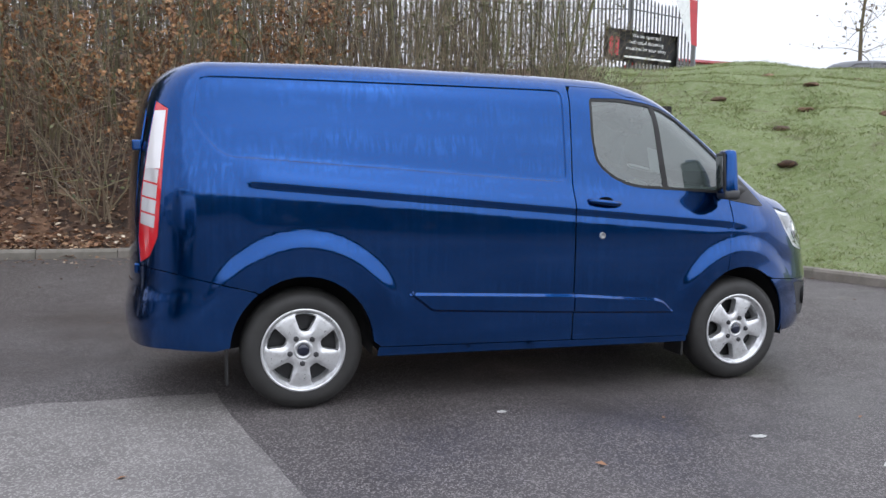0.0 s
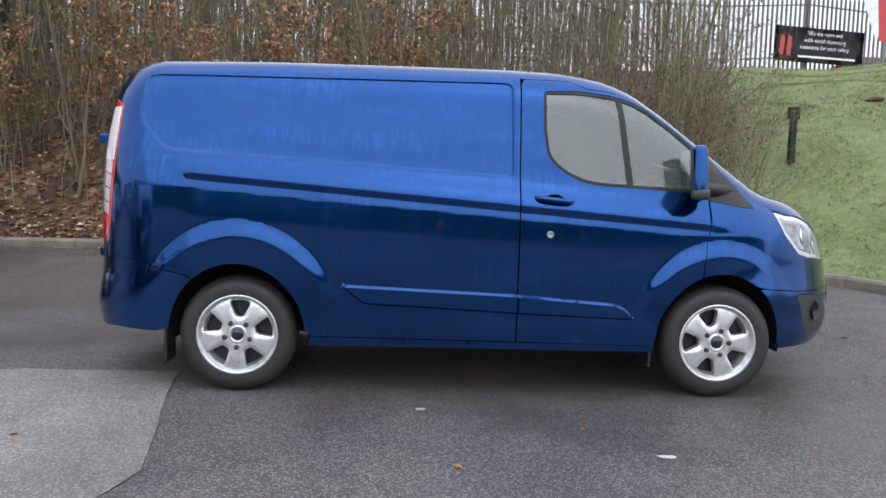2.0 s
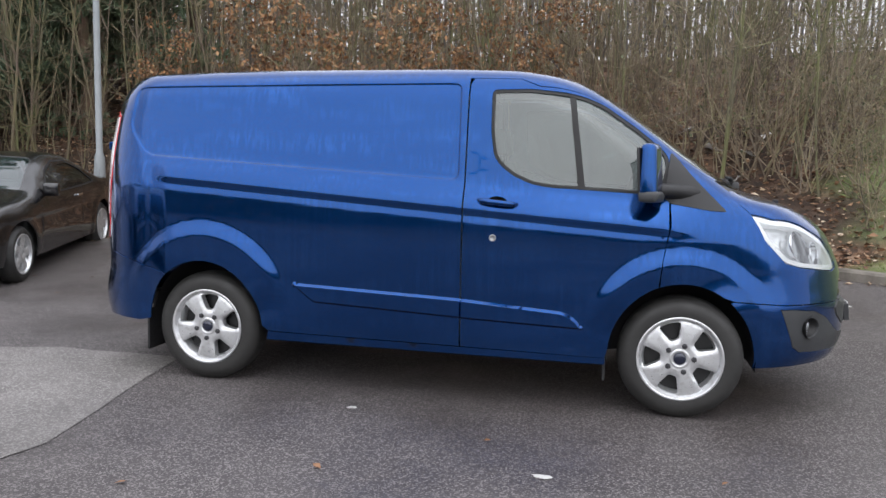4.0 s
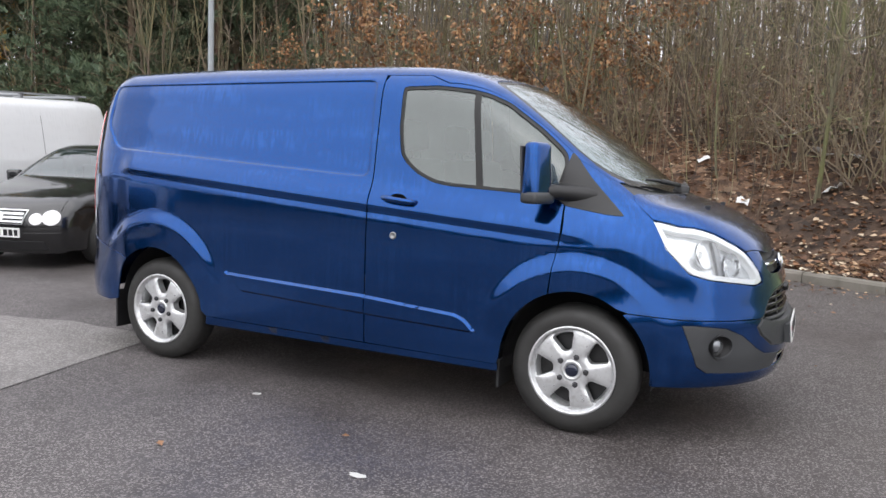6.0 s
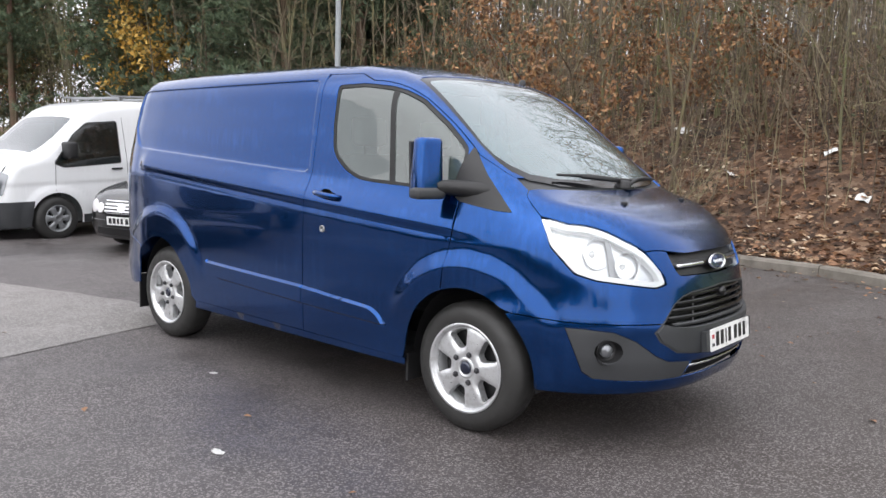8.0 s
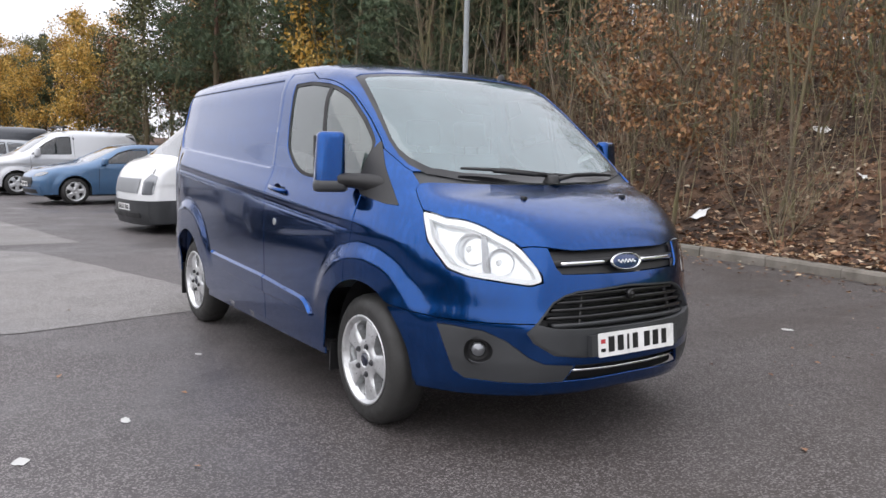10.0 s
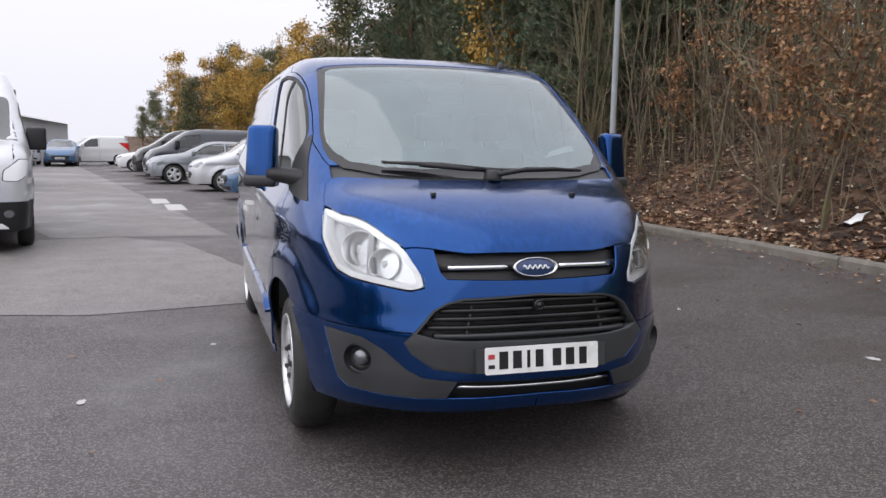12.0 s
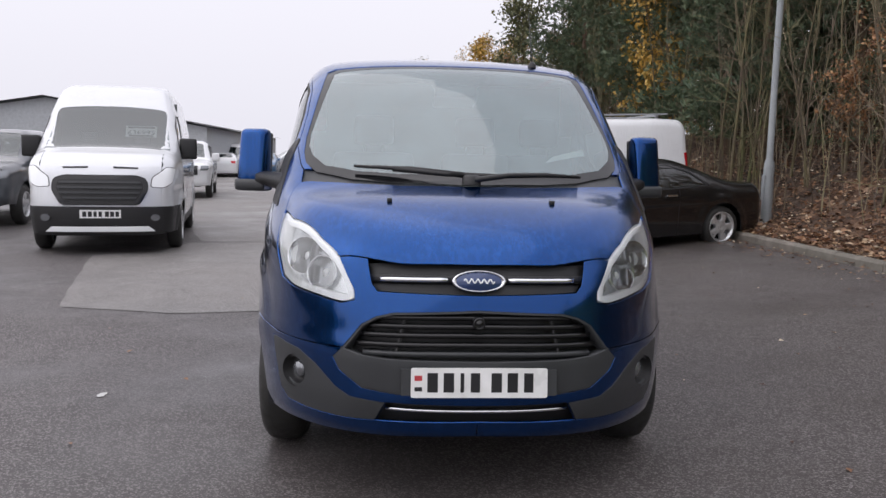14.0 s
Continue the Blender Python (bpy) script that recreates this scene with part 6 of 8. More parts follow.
BIGVAN = dict(
    ends=(-2.75, 2.66), axles=(-1.65, 1.65), wheel=0.345, rim=0.62, lip=1.20, boot=2.3, belt=1.40, cabin=(0.5, 1.55), bumper=0.67, crease=0.95, plate_z=0.57, mirror=(1.42, 1.46), mirror_size=1.4, mirror_mat=DARK, round=0.14, sill=0.30, clear=True, handles=[(0.62, 1.15)],
    roof=[(-2.9, 2.2), (-2.6, 2.40), (-1.5, 2.47), (0.4, 2.46), (0.72, 2.40), (0.95, 2.22), (1.1, 2.08), (1.7, 1.56), (1.84, 1.475), (2.0, 1.44), (2.3, 1.37), (2.52, 1.25), (2.62, 1.12), (2.72, 0.9)],
    width=[(0.15, 0.94), (0.4, 0.99), (0.8, 1.02), (1.2, 1.02), (1.4, 0.985), (1.9, 0.91), (2.2, 0.84), (2.5, 0.76)],
    nose=[(0.1, 2.52), (0.35, 2.64), (0.6, 2.66), (0.85, 2.64), (1.05, 2.60), (1.2, 2.55), (1.35, 2.4), (1.6, 2.1)], tail=[(0.1, -2.6), (0.4, -2.75), (1.0, -2.72), (1.8, -2.66), (2.4, -2.55)],
    windows=[[(0.60, 1.42), (1.52, 1.38), (1.57, 1.46), (1.25, 1.82), (1.02, 1.98), (0.60, 1.98)]], seams=[[(0.46, 0.35), (0.48, 2.1)], [(1.62, 0.8), (1.60, 1.36)]],
    screen=(1.08, 1.84, 0.76, 0.86), bow=0.24,
    lamp_mat=REFLECTOR, lamp_rim=True, lamps=[[(-0.64, 0.94), (-0.80, 0.93), (-0.91, 1.00), (-0.95, 1.19), (-0.84, 1.21), (-0.66, 1.07)]],
    grilles=[("grille_frame", rounded(flat_poly([(-0.47, 1.10), (-0.60, 1.05), (-0.62, 0.90), (-0.50, 0.69)]), 0.06), GLOSSDARK, 0.024), ("grille_mesh", rounded(flat_poly([(-0.44, 1.05), (-0.54, 1.01), (-0.555, 0.91), (-0.45, 0.74)]), 0.04), DARK, 0.034)]
    + [("grille_bar", rounded(flat_poly([(-w, z + 0.016), (-w + 0.01, z - 0.012)]), 0.006), TRIM, 0.046) for z, w in ((1.0, 0.53), (0.93, 0.54), (0.86, 0.52), (0.79, 0.47))]
    + [("bonnet_vent", rounded([(s_ * 0.16, 1.215), (s_ * 0.48, 1.205), (s_ * 0.48, 1.192), (s_ * 0.16, 1.198)][::s_], 0.003), DARK, 0.012) for s_ in (-1, 1)]
    + [("fog_lamp", [(s_ * 0.70 + 0.06 * math.cos(a), 0.52 + 0.05 * math.sin(a)) for a in np.linspace(0, 6.0, 12)], LAMPGREY, 0.030) for s_ in (-1, 1)]
    + [("skid_plate", rounded(flat_poly([(-0.62, 0.40), (-0.70, 0.33)]), 0.015), REFLECTOR, 0.045), ("lower_intake", flat_poly([(-0.52, 0.49), (-0.58, 0.42)]), DARK, 0.022)],
    tail_lamps=[[(-0.78, 1.5), (-0.92, 1.5), (-0.94, 0.9), (-0.8, 0.9)]])

HATCH = dict(
    ends=(-2.05, 2.22), axles=(-1.35, 1.35), wheel=0.32, rim=0.70, lip=0.80, boot=0.98, belt=0.98, cabin=(-1.1, 0.95), bumper=0.46, crease=0.75, plate_z=0.48, mirror=(0.68, 1.02), handles=[(0.0, 0.90), (-0.85, 0.92)],
    roof=[(-2.15, 0.9), (-2.0, 1.05), (-1.75, 1.27), (-1.45, 1.39), (-0.9, 1.455), (-0.3, 1.465), (0.1, 1.42), (0.5, 1.26), (1.02, 1.03), (1.2, 0.985), (1.7, 0.90), (2.05, 0.80), (2.25, 0.66)],
    width=[(0.15, 0.83), (0.3, 0.88), (0.6, 0.91), (0.85, 0.905), (1.0, 0.865), (1.2, 0.76), (1.4, 0.65), (1.5, 0.58)],
    nose=[(0.1, 2.1), (0.3, 2.2), (0.5, 2.24), (0.7, 2.21), (0.85, 2.1), (1.0, 1.9)], tail=[(0.1, -1.95), (0.4, -2.05), (0.8, -2.05), (1.0, -2.0), (1.4, -1.75)],
    windows=[[(-0.42, 1.0), (0.70, 0.985), (0.30, 1.24), (-0.05, 1.345), (-0.42, 1.36)], [(-1.45, 1.06), (-1.15, 1.01), (-0.50, 1.0), (-0.50, 1.36), (-0.95, 1.33)]], seams=[[(-0.46, 0.26), (-0.46, 0.99)], [(0.82, 0.26), (0.80, 0.95)]],
    screen=(0.14, 0.98, 0.54, 0.68), rear_screen=(-1.5, -1.85, 0.48, 0.56),
    lamps=[[(-0.46, 0.66), (-0.72, 0.68), (-0.80, 0.76), (-0.72, 0.79), (-0.50, 0.73)]],
    grilles=[("grille", flat_poly([(-0.42, 0.64), (-0.50, 0.56), (-0.42, 0.40)]), DARK, 0.012), ("lower_intake", flat_poly([(-0.6, 0.36), (-0.62, 0.27)]), DARK, 0.02)],
    tail_lamps=[[(-0.45, 0.98), (-0.72, 0.98), (-0.74, 0.84), (-0.5, 0.84)]])

CROSSOVER = dict(HATCH, wheel=0.345, sill=0.28, lip=0.90, boot=1.05, belt=1.06, mirror=(0.68, 1.10),
                 roof=[(-2.15, 0.95), (-2.0, 1.12), (-1.75, 1.34), (-1.45, 1.46), (-0.9, 1.53), (-0.3, 1.54), (0.1, 1.50), (0.5, 1.34), (1.0, 1.12), (1.2, 1.08), (1.7, 1.0), (2.05, 0.90), (2.25, 0.72)],
                 windows=[[(-0.42, 1.08), (0.68, 1.065), (0.30, 1.32), (-0.05, 1.43), (-0.42, 1.44)], [(-1.40, 1.14), (-1.15, 1.10), (-0.50, 1.08), (-0.50, 1.44), (-0.95, 1.41)]],
                 width=[(0.15, 0.83), (0.3, 0.88), (0.6, 0.91), (0.95, 0.905), (1.08, 0.865), (1.25, 0.77), (1.45, 0.66), (1.6, 0.58)])

SMALLVAN = dict(
    ends=(-2.10, 2.28), axles=(-1.33, 1.33), wheel=0.32, rim=0.68, lip=0.88, boot=1.72, belt=1.12, cabin=(-0.15, 1.05), bumper=0.50, crease=0.85, plate_z=0.5, mirror=(0.82, 1.18), mirror_size=1.2, handles=[(0.05, 1.0)], clear=False,
    roof=[(-2.2, 1.6), (-2.05, 1.77), (-1.2, 1.82), (-0.3, 1.83), (0.1, 1.79), (0.45, 1.64), (1.1, 1.22), (1.3, 1.13), (1.7, 1.04), (2.05, 0.94), (2.3, 0.74)],
    width=[(0.15, 0.84), (0.3, 0.89), (0.6, 0.915), (1.0, 0.915), (1.15, 0.88), (1.5, 0.80), (1.75, 0.73), (1.9, 0.68)],
    nose=[(0.1, 2.15), (0.3, 2.26), (0.5, 2.29), (0.75, 2.26), (0.95, 2.12), (1.2, 1.9)], tail=[(0.1, -2.0), (0.4, -2.1), (1.0, -2.09), (1.5, -2.05), (1.85, -1.98)],
    windows=[[(-0.10, 1.15), (0.95, 1.13), (0.55, 1.46), (0.25, 1.62), (-0.10, 1.64)]], seams=[[(-0.18, 0.28), (-0.18, 1.68)], [(0.95, 0.28), (0.98, 1.08)]],
    screen=(0.40, 1.15, 0.60, 0.72),
    lamps=[[(-0.50, 0.74), (-0.74, 0.72), (-0.82, 0.86), (-0.74, 0.92), (-0.52, 0.80)]],
    grilles=[("upper_grille", flat_poly([(-0.45, 0.78), (-0.42, 0.72)]), DARK, 0.012), ("grille", flat_poly([(-0.48, 0.60), (-0.55, 0.52), (-0.45, 0.40)]), DARK, 0.016)],
    tail_lamps=[[(-0.68, 1.4), (-0.82, 1.4), (-0.84, 0.9), (-0.7, 0.9)]])

MIDVAN = dict(
    ends=(-2.42, 2.48), axles=(-1.4665, 1.4665), wheel=0.345, rim=0.66, lip=1.0, boot=1.88, belt=1.28, cabin=(0.2, 1.3), bumper=0.55, crease=1.0, plate_z=0.57, mirror=(1.25, 1.38), mirror_size=1.4, mirror_mat=DARK, handles=[(0.4, 1.2)], round=0.15,
    roof=[(-2.6, 1.80), (-2.42, 1.92), (-1.8, 2.0), (-1.0, 2.02), (0.3, 2.02), (0.7, 1.97), (0.95, 1.87), (1.3, 1.64), (1.75, 1.34), (1.9, 1.28), (2.2, 1.16), (2.38, 1.02), (2.55, 0.80)],
    width=[(0.15, 0.92), (0.4, 0.98), (0.8, 1.0), (1.1, 1.0), (1.3, 0.955), (1.7, 0.89), (1.95, 0.83), (2.1, 0.78)],
    nose=[(0.1, 2.36), (0.35, 2.46), (0.6, 2.48), (0.9, 2.42), (1.1, 2.3), (1.4, 2.1)], tail=[(0.1, -2.3), (0.4, -2.42), (1.0, -2.4), (1.6, -2.36), (2.0, -2.25)],
    windows=[[(0.34, 1.31), (1.28, 1.27), (1.30, 1.40), (0.98, 1.72), (0.34, 1.80)]], seams=[[(0.2, 0.3), (0.2, 1.85)], [(1.35, 0.8), (1.38, 1.2)]],
    screen=(0.95, 1.78, 0.66, 0.72),
    lamps=[[(-0.52, 0.86), (-0.72, 0.88), (-0.80, 1.04), (-0.70, 1.08), (-0.54, 0.98)]],
    grilles=[("grille", flat_poly([(-0.40, 0.82), (-0.55, 0.66), (-0.42, 0.52)]), DARK, 0.012)],
    tail_lamps=[[(-0.72, 1.6), (-0.86, 1.6), (-0.88, 0.9), (-0.76, 0.9)]])

PICKUP = dict(
    ends=(-2.75, 2.60), axles=(-1.61, 1.61), wheel=0.385, rim=0.62, lip=1.0, boot=1.55, belt=1.22, cabin=(-0.6, 1.2), bumper=0.62, crease=0.95, plate_z=0.62, sill=0.42, mirror=(1.0, 1.28), mirror_size=1.3, handles=[(0.2, 1.1), (-0.75, 1.1)],
    roof=[(-2.85, 1.5), (-2.65, 1.72), (-1.2, 1.80), (-0.8, 1.83), (0.3, 1.82), (0.6, 1.75), (1.15, 1.32), (1.35, 1.24), (1.9, 1.18), (2.4, 1.08), (2.7, 0.9)],
    width=[(0.3, 0.84), (0.5, 0.90), (0.9, 0.925), (1.15, 0.915), (1.3, 0.85), (1.6, 0.74), (1.85, 0.66)],
    nose=[(0.3, 2.5), (0.5, 2.6), (0.9, 2.6), (1.05, 2.52), (1.3, 2.2)], tail=[(0.3, -2.65), (0.6, -2.75), (1.2, -2.74), (1.6, -2.66), (1.9, -2.5)],
    windows=[[(0.05, 1.26), (1.05, 1.25), (0.60, 1.62), (0.05, 1.68)], [(-0.85, 1.27), (-0.05, 1.26), (-0.05, 1.68), (-0.75, 1.69)], [(-2.45, 1.32), (-1.25, 1.30), (-1.25, 1.66), (-2.35, 1.62)]], seams=[[(0.0, 0.45), (0.0, 1.25)], [(-1.05, 0.45), (-1.05, 1.72)], [(1.15, 0.5), (1.15, 1.2)]],
    screen=(0.62, 1.2, 0.58, 0.66),
    lamps=[[(-0.55, 0.88), (-0.80, 0.90), (-0.82, 1.03), (-0.58, 1.03)]],
    grilles=[("grille", flat_poly([(-0.50, 1.03), (-0.50, 0.74)]), DARK, 0.014)],
    tail_lamps=[[(-0.70, 1.2), (-0.85, 1.2), (-0.86, 0.85), (-0.72, 0.85)]])

ROW = "cars parked in the row below the bank"
OLD_VAN_AT = pose(-9.27, 2.75, 0.03, 0, 2.2, -84)
coupe = build_car("coupe", COUPE, BLACK, "glossy black two-door coupe with five-spoke alloys, beside a lamp post", "car", pose(-6.65, 3.15, 0.08, 0, 3.0, -72), ROW, fine=0.04)
old_van = build_car("white_van", OLDVAN, WHITE, "white medium-roof van with grey bumpers and a roof rack", "van", OLD_VAN_AT, ROW, fine=0.05, rim_mat=STEEL, bumper=TRIM, spokes=6)
silver_van = build_car("silver_van", BIGVAN, SILVER, "silver high-roof van with black grille, bumper and mirrors", "van", pose(-8.2, -4.77, 0.0, 0, 0, 11), "", fine=0.05, bumper=DARK)

for nm, sp, pm, lb, cat, px, py, rz in (
        ("hatchback", HATCH, STEELBLUE, "steel blue five-door hatchback parked between two vans", "car", -16.4, 1.7, -84),
        ("small_van", SMALLVAN, SILVER, "silvery white small van with roof bars", "van", -20.6, 0.9, -84),
        ("crossover", CROSSOVER, MIDGREY, "mid-grey crossover car in the parked row", "car", -25.4, -0.6, -83),
        ("dark_van", MIDVAN, DARKGREY, "dark grey panel van in the parked row", "van", -28.9, -0.6, -84),
        ("black_van", MIDVAN, BLACK, "black panel van further along the parked row", "van", -32.2, -1.2, -84),
        ("red_hatchback", HATCH, RED, "small red hatchback far along the parked row", "car", -35.2, -1.3, -84),
        ("white_hatchback", HATCH, WHITE, "small white hatchback at the row's far end", "car", -38.0, -2.6, -84)):
    build_car(nm, sp, pm, lb, cat, pose(px, py, road_height(np.array([px]), np.array([py]))[0] * 0.4, 0, 0, rz), ROW, fine=0.07 if px > -27 else 0.10)
build_car("pickup", PICKUP, DARKGREY, "dark grey double-cab pickup with a hard top over its bed", "pickup", pose(-11.6, -8.35, 0, 0, 0, 8), fine=0.08)
build_car("white_pickup", PICKUP, WHITE, "white pickup standing behind the silver van", "pickup", pose(-22, -7.2, 0, 0, 0, 10), fine=0.10)
for nm, sp, pm, lb, cat, px, py, rz in (
        ("silver_hatchback", HATCH, SILVER, "silver hatchback at the far end of the car park", "car", -38.5, -11.6, 8),
        ("far_white_car", HATCH, WHITE, "white hatchback at the far end of the car park", "car", -45.0, -10.6, 188),
        ("far_blue_car", CROSSOVER, STEELBLUE, "dark blue car at the far end of the car park", "car", -46.5, -8.4, 5),
        ("far_white_van", OLDVAN, WHITE, "white van at the far end of the car park", "van", -50.0, -11.4, 20),
        ("far_small_van", SMALLVAN, WHITE, "small white van beside the far hedge", "van", -49.5, -7.0, -70),
        ("far_grey_van", MIDVAN, SILVER, "pale grey van among the far vehicles", "van", -54.0, -13.6, 10)):
    build_car(nm, sp, pm, lb, cat, pose(px, py, 0, 0, 0, rz), "vehicles at the far end", fine=0.12)


def build_roof_rack(at):
    rack = thing("roof_rack", "steel ladder rack on the roof of the white van", "roof rack", at=at)
    for x in (-1.7, -0.6, 0.35):
        bm = bmesh.new()
        tube(bm, [(x, -0.72, 2.17), (x, 0.72, 2.17)], 0.022, 8)
        part("crossbar", bm, STEEL, rack)
        for y in (-0.68, 0.68):
            bm = bmesh.new()
            box(bm, x - 0.03, x + 0.03, y - 0.02, y + 0.02, 1.96, 2.19, 0.006)
            part("bracket", bm, STEEL, rack)
    for y in (-0.70, 0.70):
        bm = bmesh.new()
        tube(bm, [(-1.9, y, 2.19), (0.5, y, 2.19), (0.62, y, 2.26)], 0.016, 6)
        part("side_rail", bm, STEEL, rack)
    return rack


build_roof_rack(OLD_VAN_AT)
bars = thing("roof_bars", "dark load bars on the small van's roof", "roof bars", at=pose(-20.6, 0.9, 0.05, 0, 0, -84))
for x in (-1.3, 0.0):
    bm = bmesh.new()
    box(bm, x - 0.05, x + 0.05, -0.70, 0.70, 1.84, 1.89, 0.01)
    part("load_bar", bm, DARK, bars)

# price card behind the silver van's screen
card = thing("price_card", "white price card with dark figures behind the van's windscreen", "sign", at=pose(-8.2, -4.77, 0.0, 0, 0, 11) @ pose(1.42, 0.42, 1.72, 0, 43, 0))
bm = bmesh.new()
box(bm, -0.12, 0.12, -0.22, 0.22, 0.0, 0.006)
part("card", bm, PAPER, card)


def lettering(text, size, m, material, parent, name="lettering"):
    cu = bpy.data.curves.new(name, "FONT")
    cu.body, cu.size, cu.align_x, cu.align_y = text, size, "CENTER", "CENTER"
    cu.extrude = 0.001
    cu.resolution_u = 2
    tmp = bpy.data.objects.new(name, cu)
    me = bpy.data.meshes.new_from_object(tmp)
    bpy.data.objects.remove(tmp)
    me.transform(m)
    return placed(name, me, material, parent)


lettering("\u00a336995", 0.13, pose(0.03, 0, 0.009, 0, 0, 90), INK, card)
for a, b in ((-0.085, 0.19), (0.10, 0.17)):
    bm = bmesh.new()
    box(bm, a - 0.018, a + 0.018, -b, b, 0.006, 0.008)
    part("text_bar", bm, INK, card)

# ---------------------------------------------------------------- woods on the bank
class Soup:
    """Collects many small sticks and leaves into one mesh."""

    def __init__(self):
        self.v, self.f = [], []

    def stick(self, pts, radii, n=4):
        base = len(self.v)
        P = np.array(pts, float)
        m = len(P)
        d = np.empty_like(P)
        d[1:-1] = P[2:] - P[:-2]
        d[0], d[-1] = P[1] - P[0], P[-1] - P[-2]
        d /= np.maximum(np.sqrt((d * d).sum(1, keepdims=True)), 1e-9)
        a = np.stack([d[:, 1] * 0.12 - d[:, 2] * 0.77, d[:, 2] * 0.31 - d[:, 0] * 0.12, d[:, 0] * 0.77 - d[:, 1] * 0.31], 1)
        a /= np.maximum(np.sqrt((a * a).sum(1, keepdims=True)), 1e-9)
        b = np.stack([d[:, 1] * a[:, 2] - d[:, 2] * a[:, 1], d[:, 2] * a[:, 0] - d[:, 0] * a[:, 2], d[:, 0] * a[:, 1] - d[:, 1] * a[:, 0]], 1)
        t = 2 * math.pi * np.arange(n) / n
        r = np.array(radii, float)[:, None, None]
        V = P[:, None] + (a[:, None] * np.cos(t)[None, :, None] + b[:, None] * np.sin(t)[None, :, None]) * r
        self.v += V.reshape(-1, 3).tolist()
        for i in range(m - 1):
            q = base + i * n
            for k in range(n):
                k2 = (k + 1) % n
                self.f.append((q + k, q + k2, q + n + k2, q + n + k))

    def leaf(self, p, size, d, up, wide=0.30):
        """A small bent leaf of four corners with a fold."""
        base = len(self.v)
        dx, dy, dz = float(d[0]), float(d[1]), float(d[2])
        ux, uy, uz = float(up[0]), float(up[1]), float(up[2])
        sx, sy, sz = dy * uz - dz * uy, dz * ux - dx * uz, dx * uy - dy * ux
        k = wide * size / max(math.sqrt(sx * sx + sy * sy + sz * sz), 1e-9)
        sx, sy, sz = sx * k, sy * k, sz * k
        px, py, pz = float(p[0]), float(p[1]), float(p[2])
        h, w = size * 0.5, size * 0.10
        mx, my, mz = px + dx * h + ux * w, py + dy * h + uy * w, pz + dz * h + uz * w
        self.v += [(px, py, pz), (mx + sx, my + sy, mz + sz), (px + dx * size, py + dy * size, pz + dz * size), (mx - sx, my - sy, mz - sz)]
        self.f += [(base, base + 1, base + 2), (base, base + 2, base + 3)]

    def mesh(self, name, material, parent=None, label="", smooth=False):
        return raw(name, self.v, self.f, material, parent, label, smooth)


def rnd_dir(up=0.0):
    a = random.uniform(0, 2 * math.pi)
    z = random.uniform(-1, 1) + up
    r = math.sqrt(max(0.0, 1 - min(1, z * z)))
    v = np.array([r * math.cos(a), r * math.sin(a), z])
    return v / max(np.linalg.norm(v), 1e-9)


def grow(soup, p, d, length, radius, level, tips, bend=0.18, droop=0.0, fork=(2, 4)):
    """A branch that wanders and throws off finer ones."""
    n = 5
    pts, rad = [p], [radius]
    d = np.array(d, float)
    for i in range(n):
        d = d + rnd_dir() * bend + np.array([0, 0, 0.06 - droop])
        d /= np.linalg.norm(d)
        pts.append(pts[-1] + d * length / n)
        rad.append(radius * (1 - 0.8 * (i + 1) / n))
    soup.stick(pts, rad, 5 if radius > 0.02 else 3)
    if level > 0:
        for _ in range(random.randint(*fork)):
            k = random.randint(1, n)
            e = d * 0.55 + rnd_dir(0.25) * 0.8
            grow(soup, pts[k], e / np.linalg.norm(e), length * random.uniform(0.35, 0.6), rad[k] * 0.6 + 0.002, level - 1, tips, bend, droop, fork)
    else:
        tips.append((pts[-1], d))
        tips.append((pts[-3], d))


def make_sapling(height, stems, material, label, leaves=None, leaf_mat=OAKLEAF, leaf_low=0.0):
    tree = thing("sapling", label, "tree", "saplings on the bank")
    trunk, crown, tips = Soup(), Soup(), []
    for s in range(stems):
        lean = np.array([random.uniform(-0.14, 0.14), random.uniform(-0.14, 0.14), 1.0])
        p = np.array([random.uniform(-0.12, 0.12) * (stems > 1), random.uniform(-0.12, 0.12) * (stems > 1), -0.15])
        hgt, r = height * random.uniform(0.75, 1.0), random.uniform(0.012, 0.028) * (0.6 + height / 14)
        n, pts, rad = 9, [p], [r * 1.25]
        d = lean / np.linalg.norm(lean)
        for i in range(n):
            d = d + np.array([random.uniform(-0.07, 0.07), random.uniform(-0.07, 0.07), 0.03])
            d /= np.linalg.norm(d)
            pts.append(pts[-1] + d * hgt / n)
            rad.append(r * (1 - 0.85 * (i + 1) / n) + 0.004)
        trunk.stick(pts, rad, 7)
        for i in range(2, n + 1):
            for _ in range(random.randint(1, 3)):
                e = d * 0.5 + rnd_dir(0.35) * 0.75
                grow(crown, pts[i], e / np.linalg.norm(e), hgt * random.uniform(0.10, 0.22), rad[i] * 0.45 + 0.003, 1, tips, 0.2)
    trunk.mesh("trunk", material, tree, smooth=True)
    tagged(crown.mesh("crown", material, tree), kind="stuff")
    if leaves:
        fol = Soup()
        for p, d in tips:
            if p[2] < leaf_low * height:
                continue
            for _ in range(leaves):
                fol.leaf(p + rnd_dir() * 0.12, random.uniform(0.06, 0.11), rnd_dir(-0.3), rnd_dir())
        tagged(fol.mesh("foliage", leaf_mat, tree), kind="stuff")
    return tree


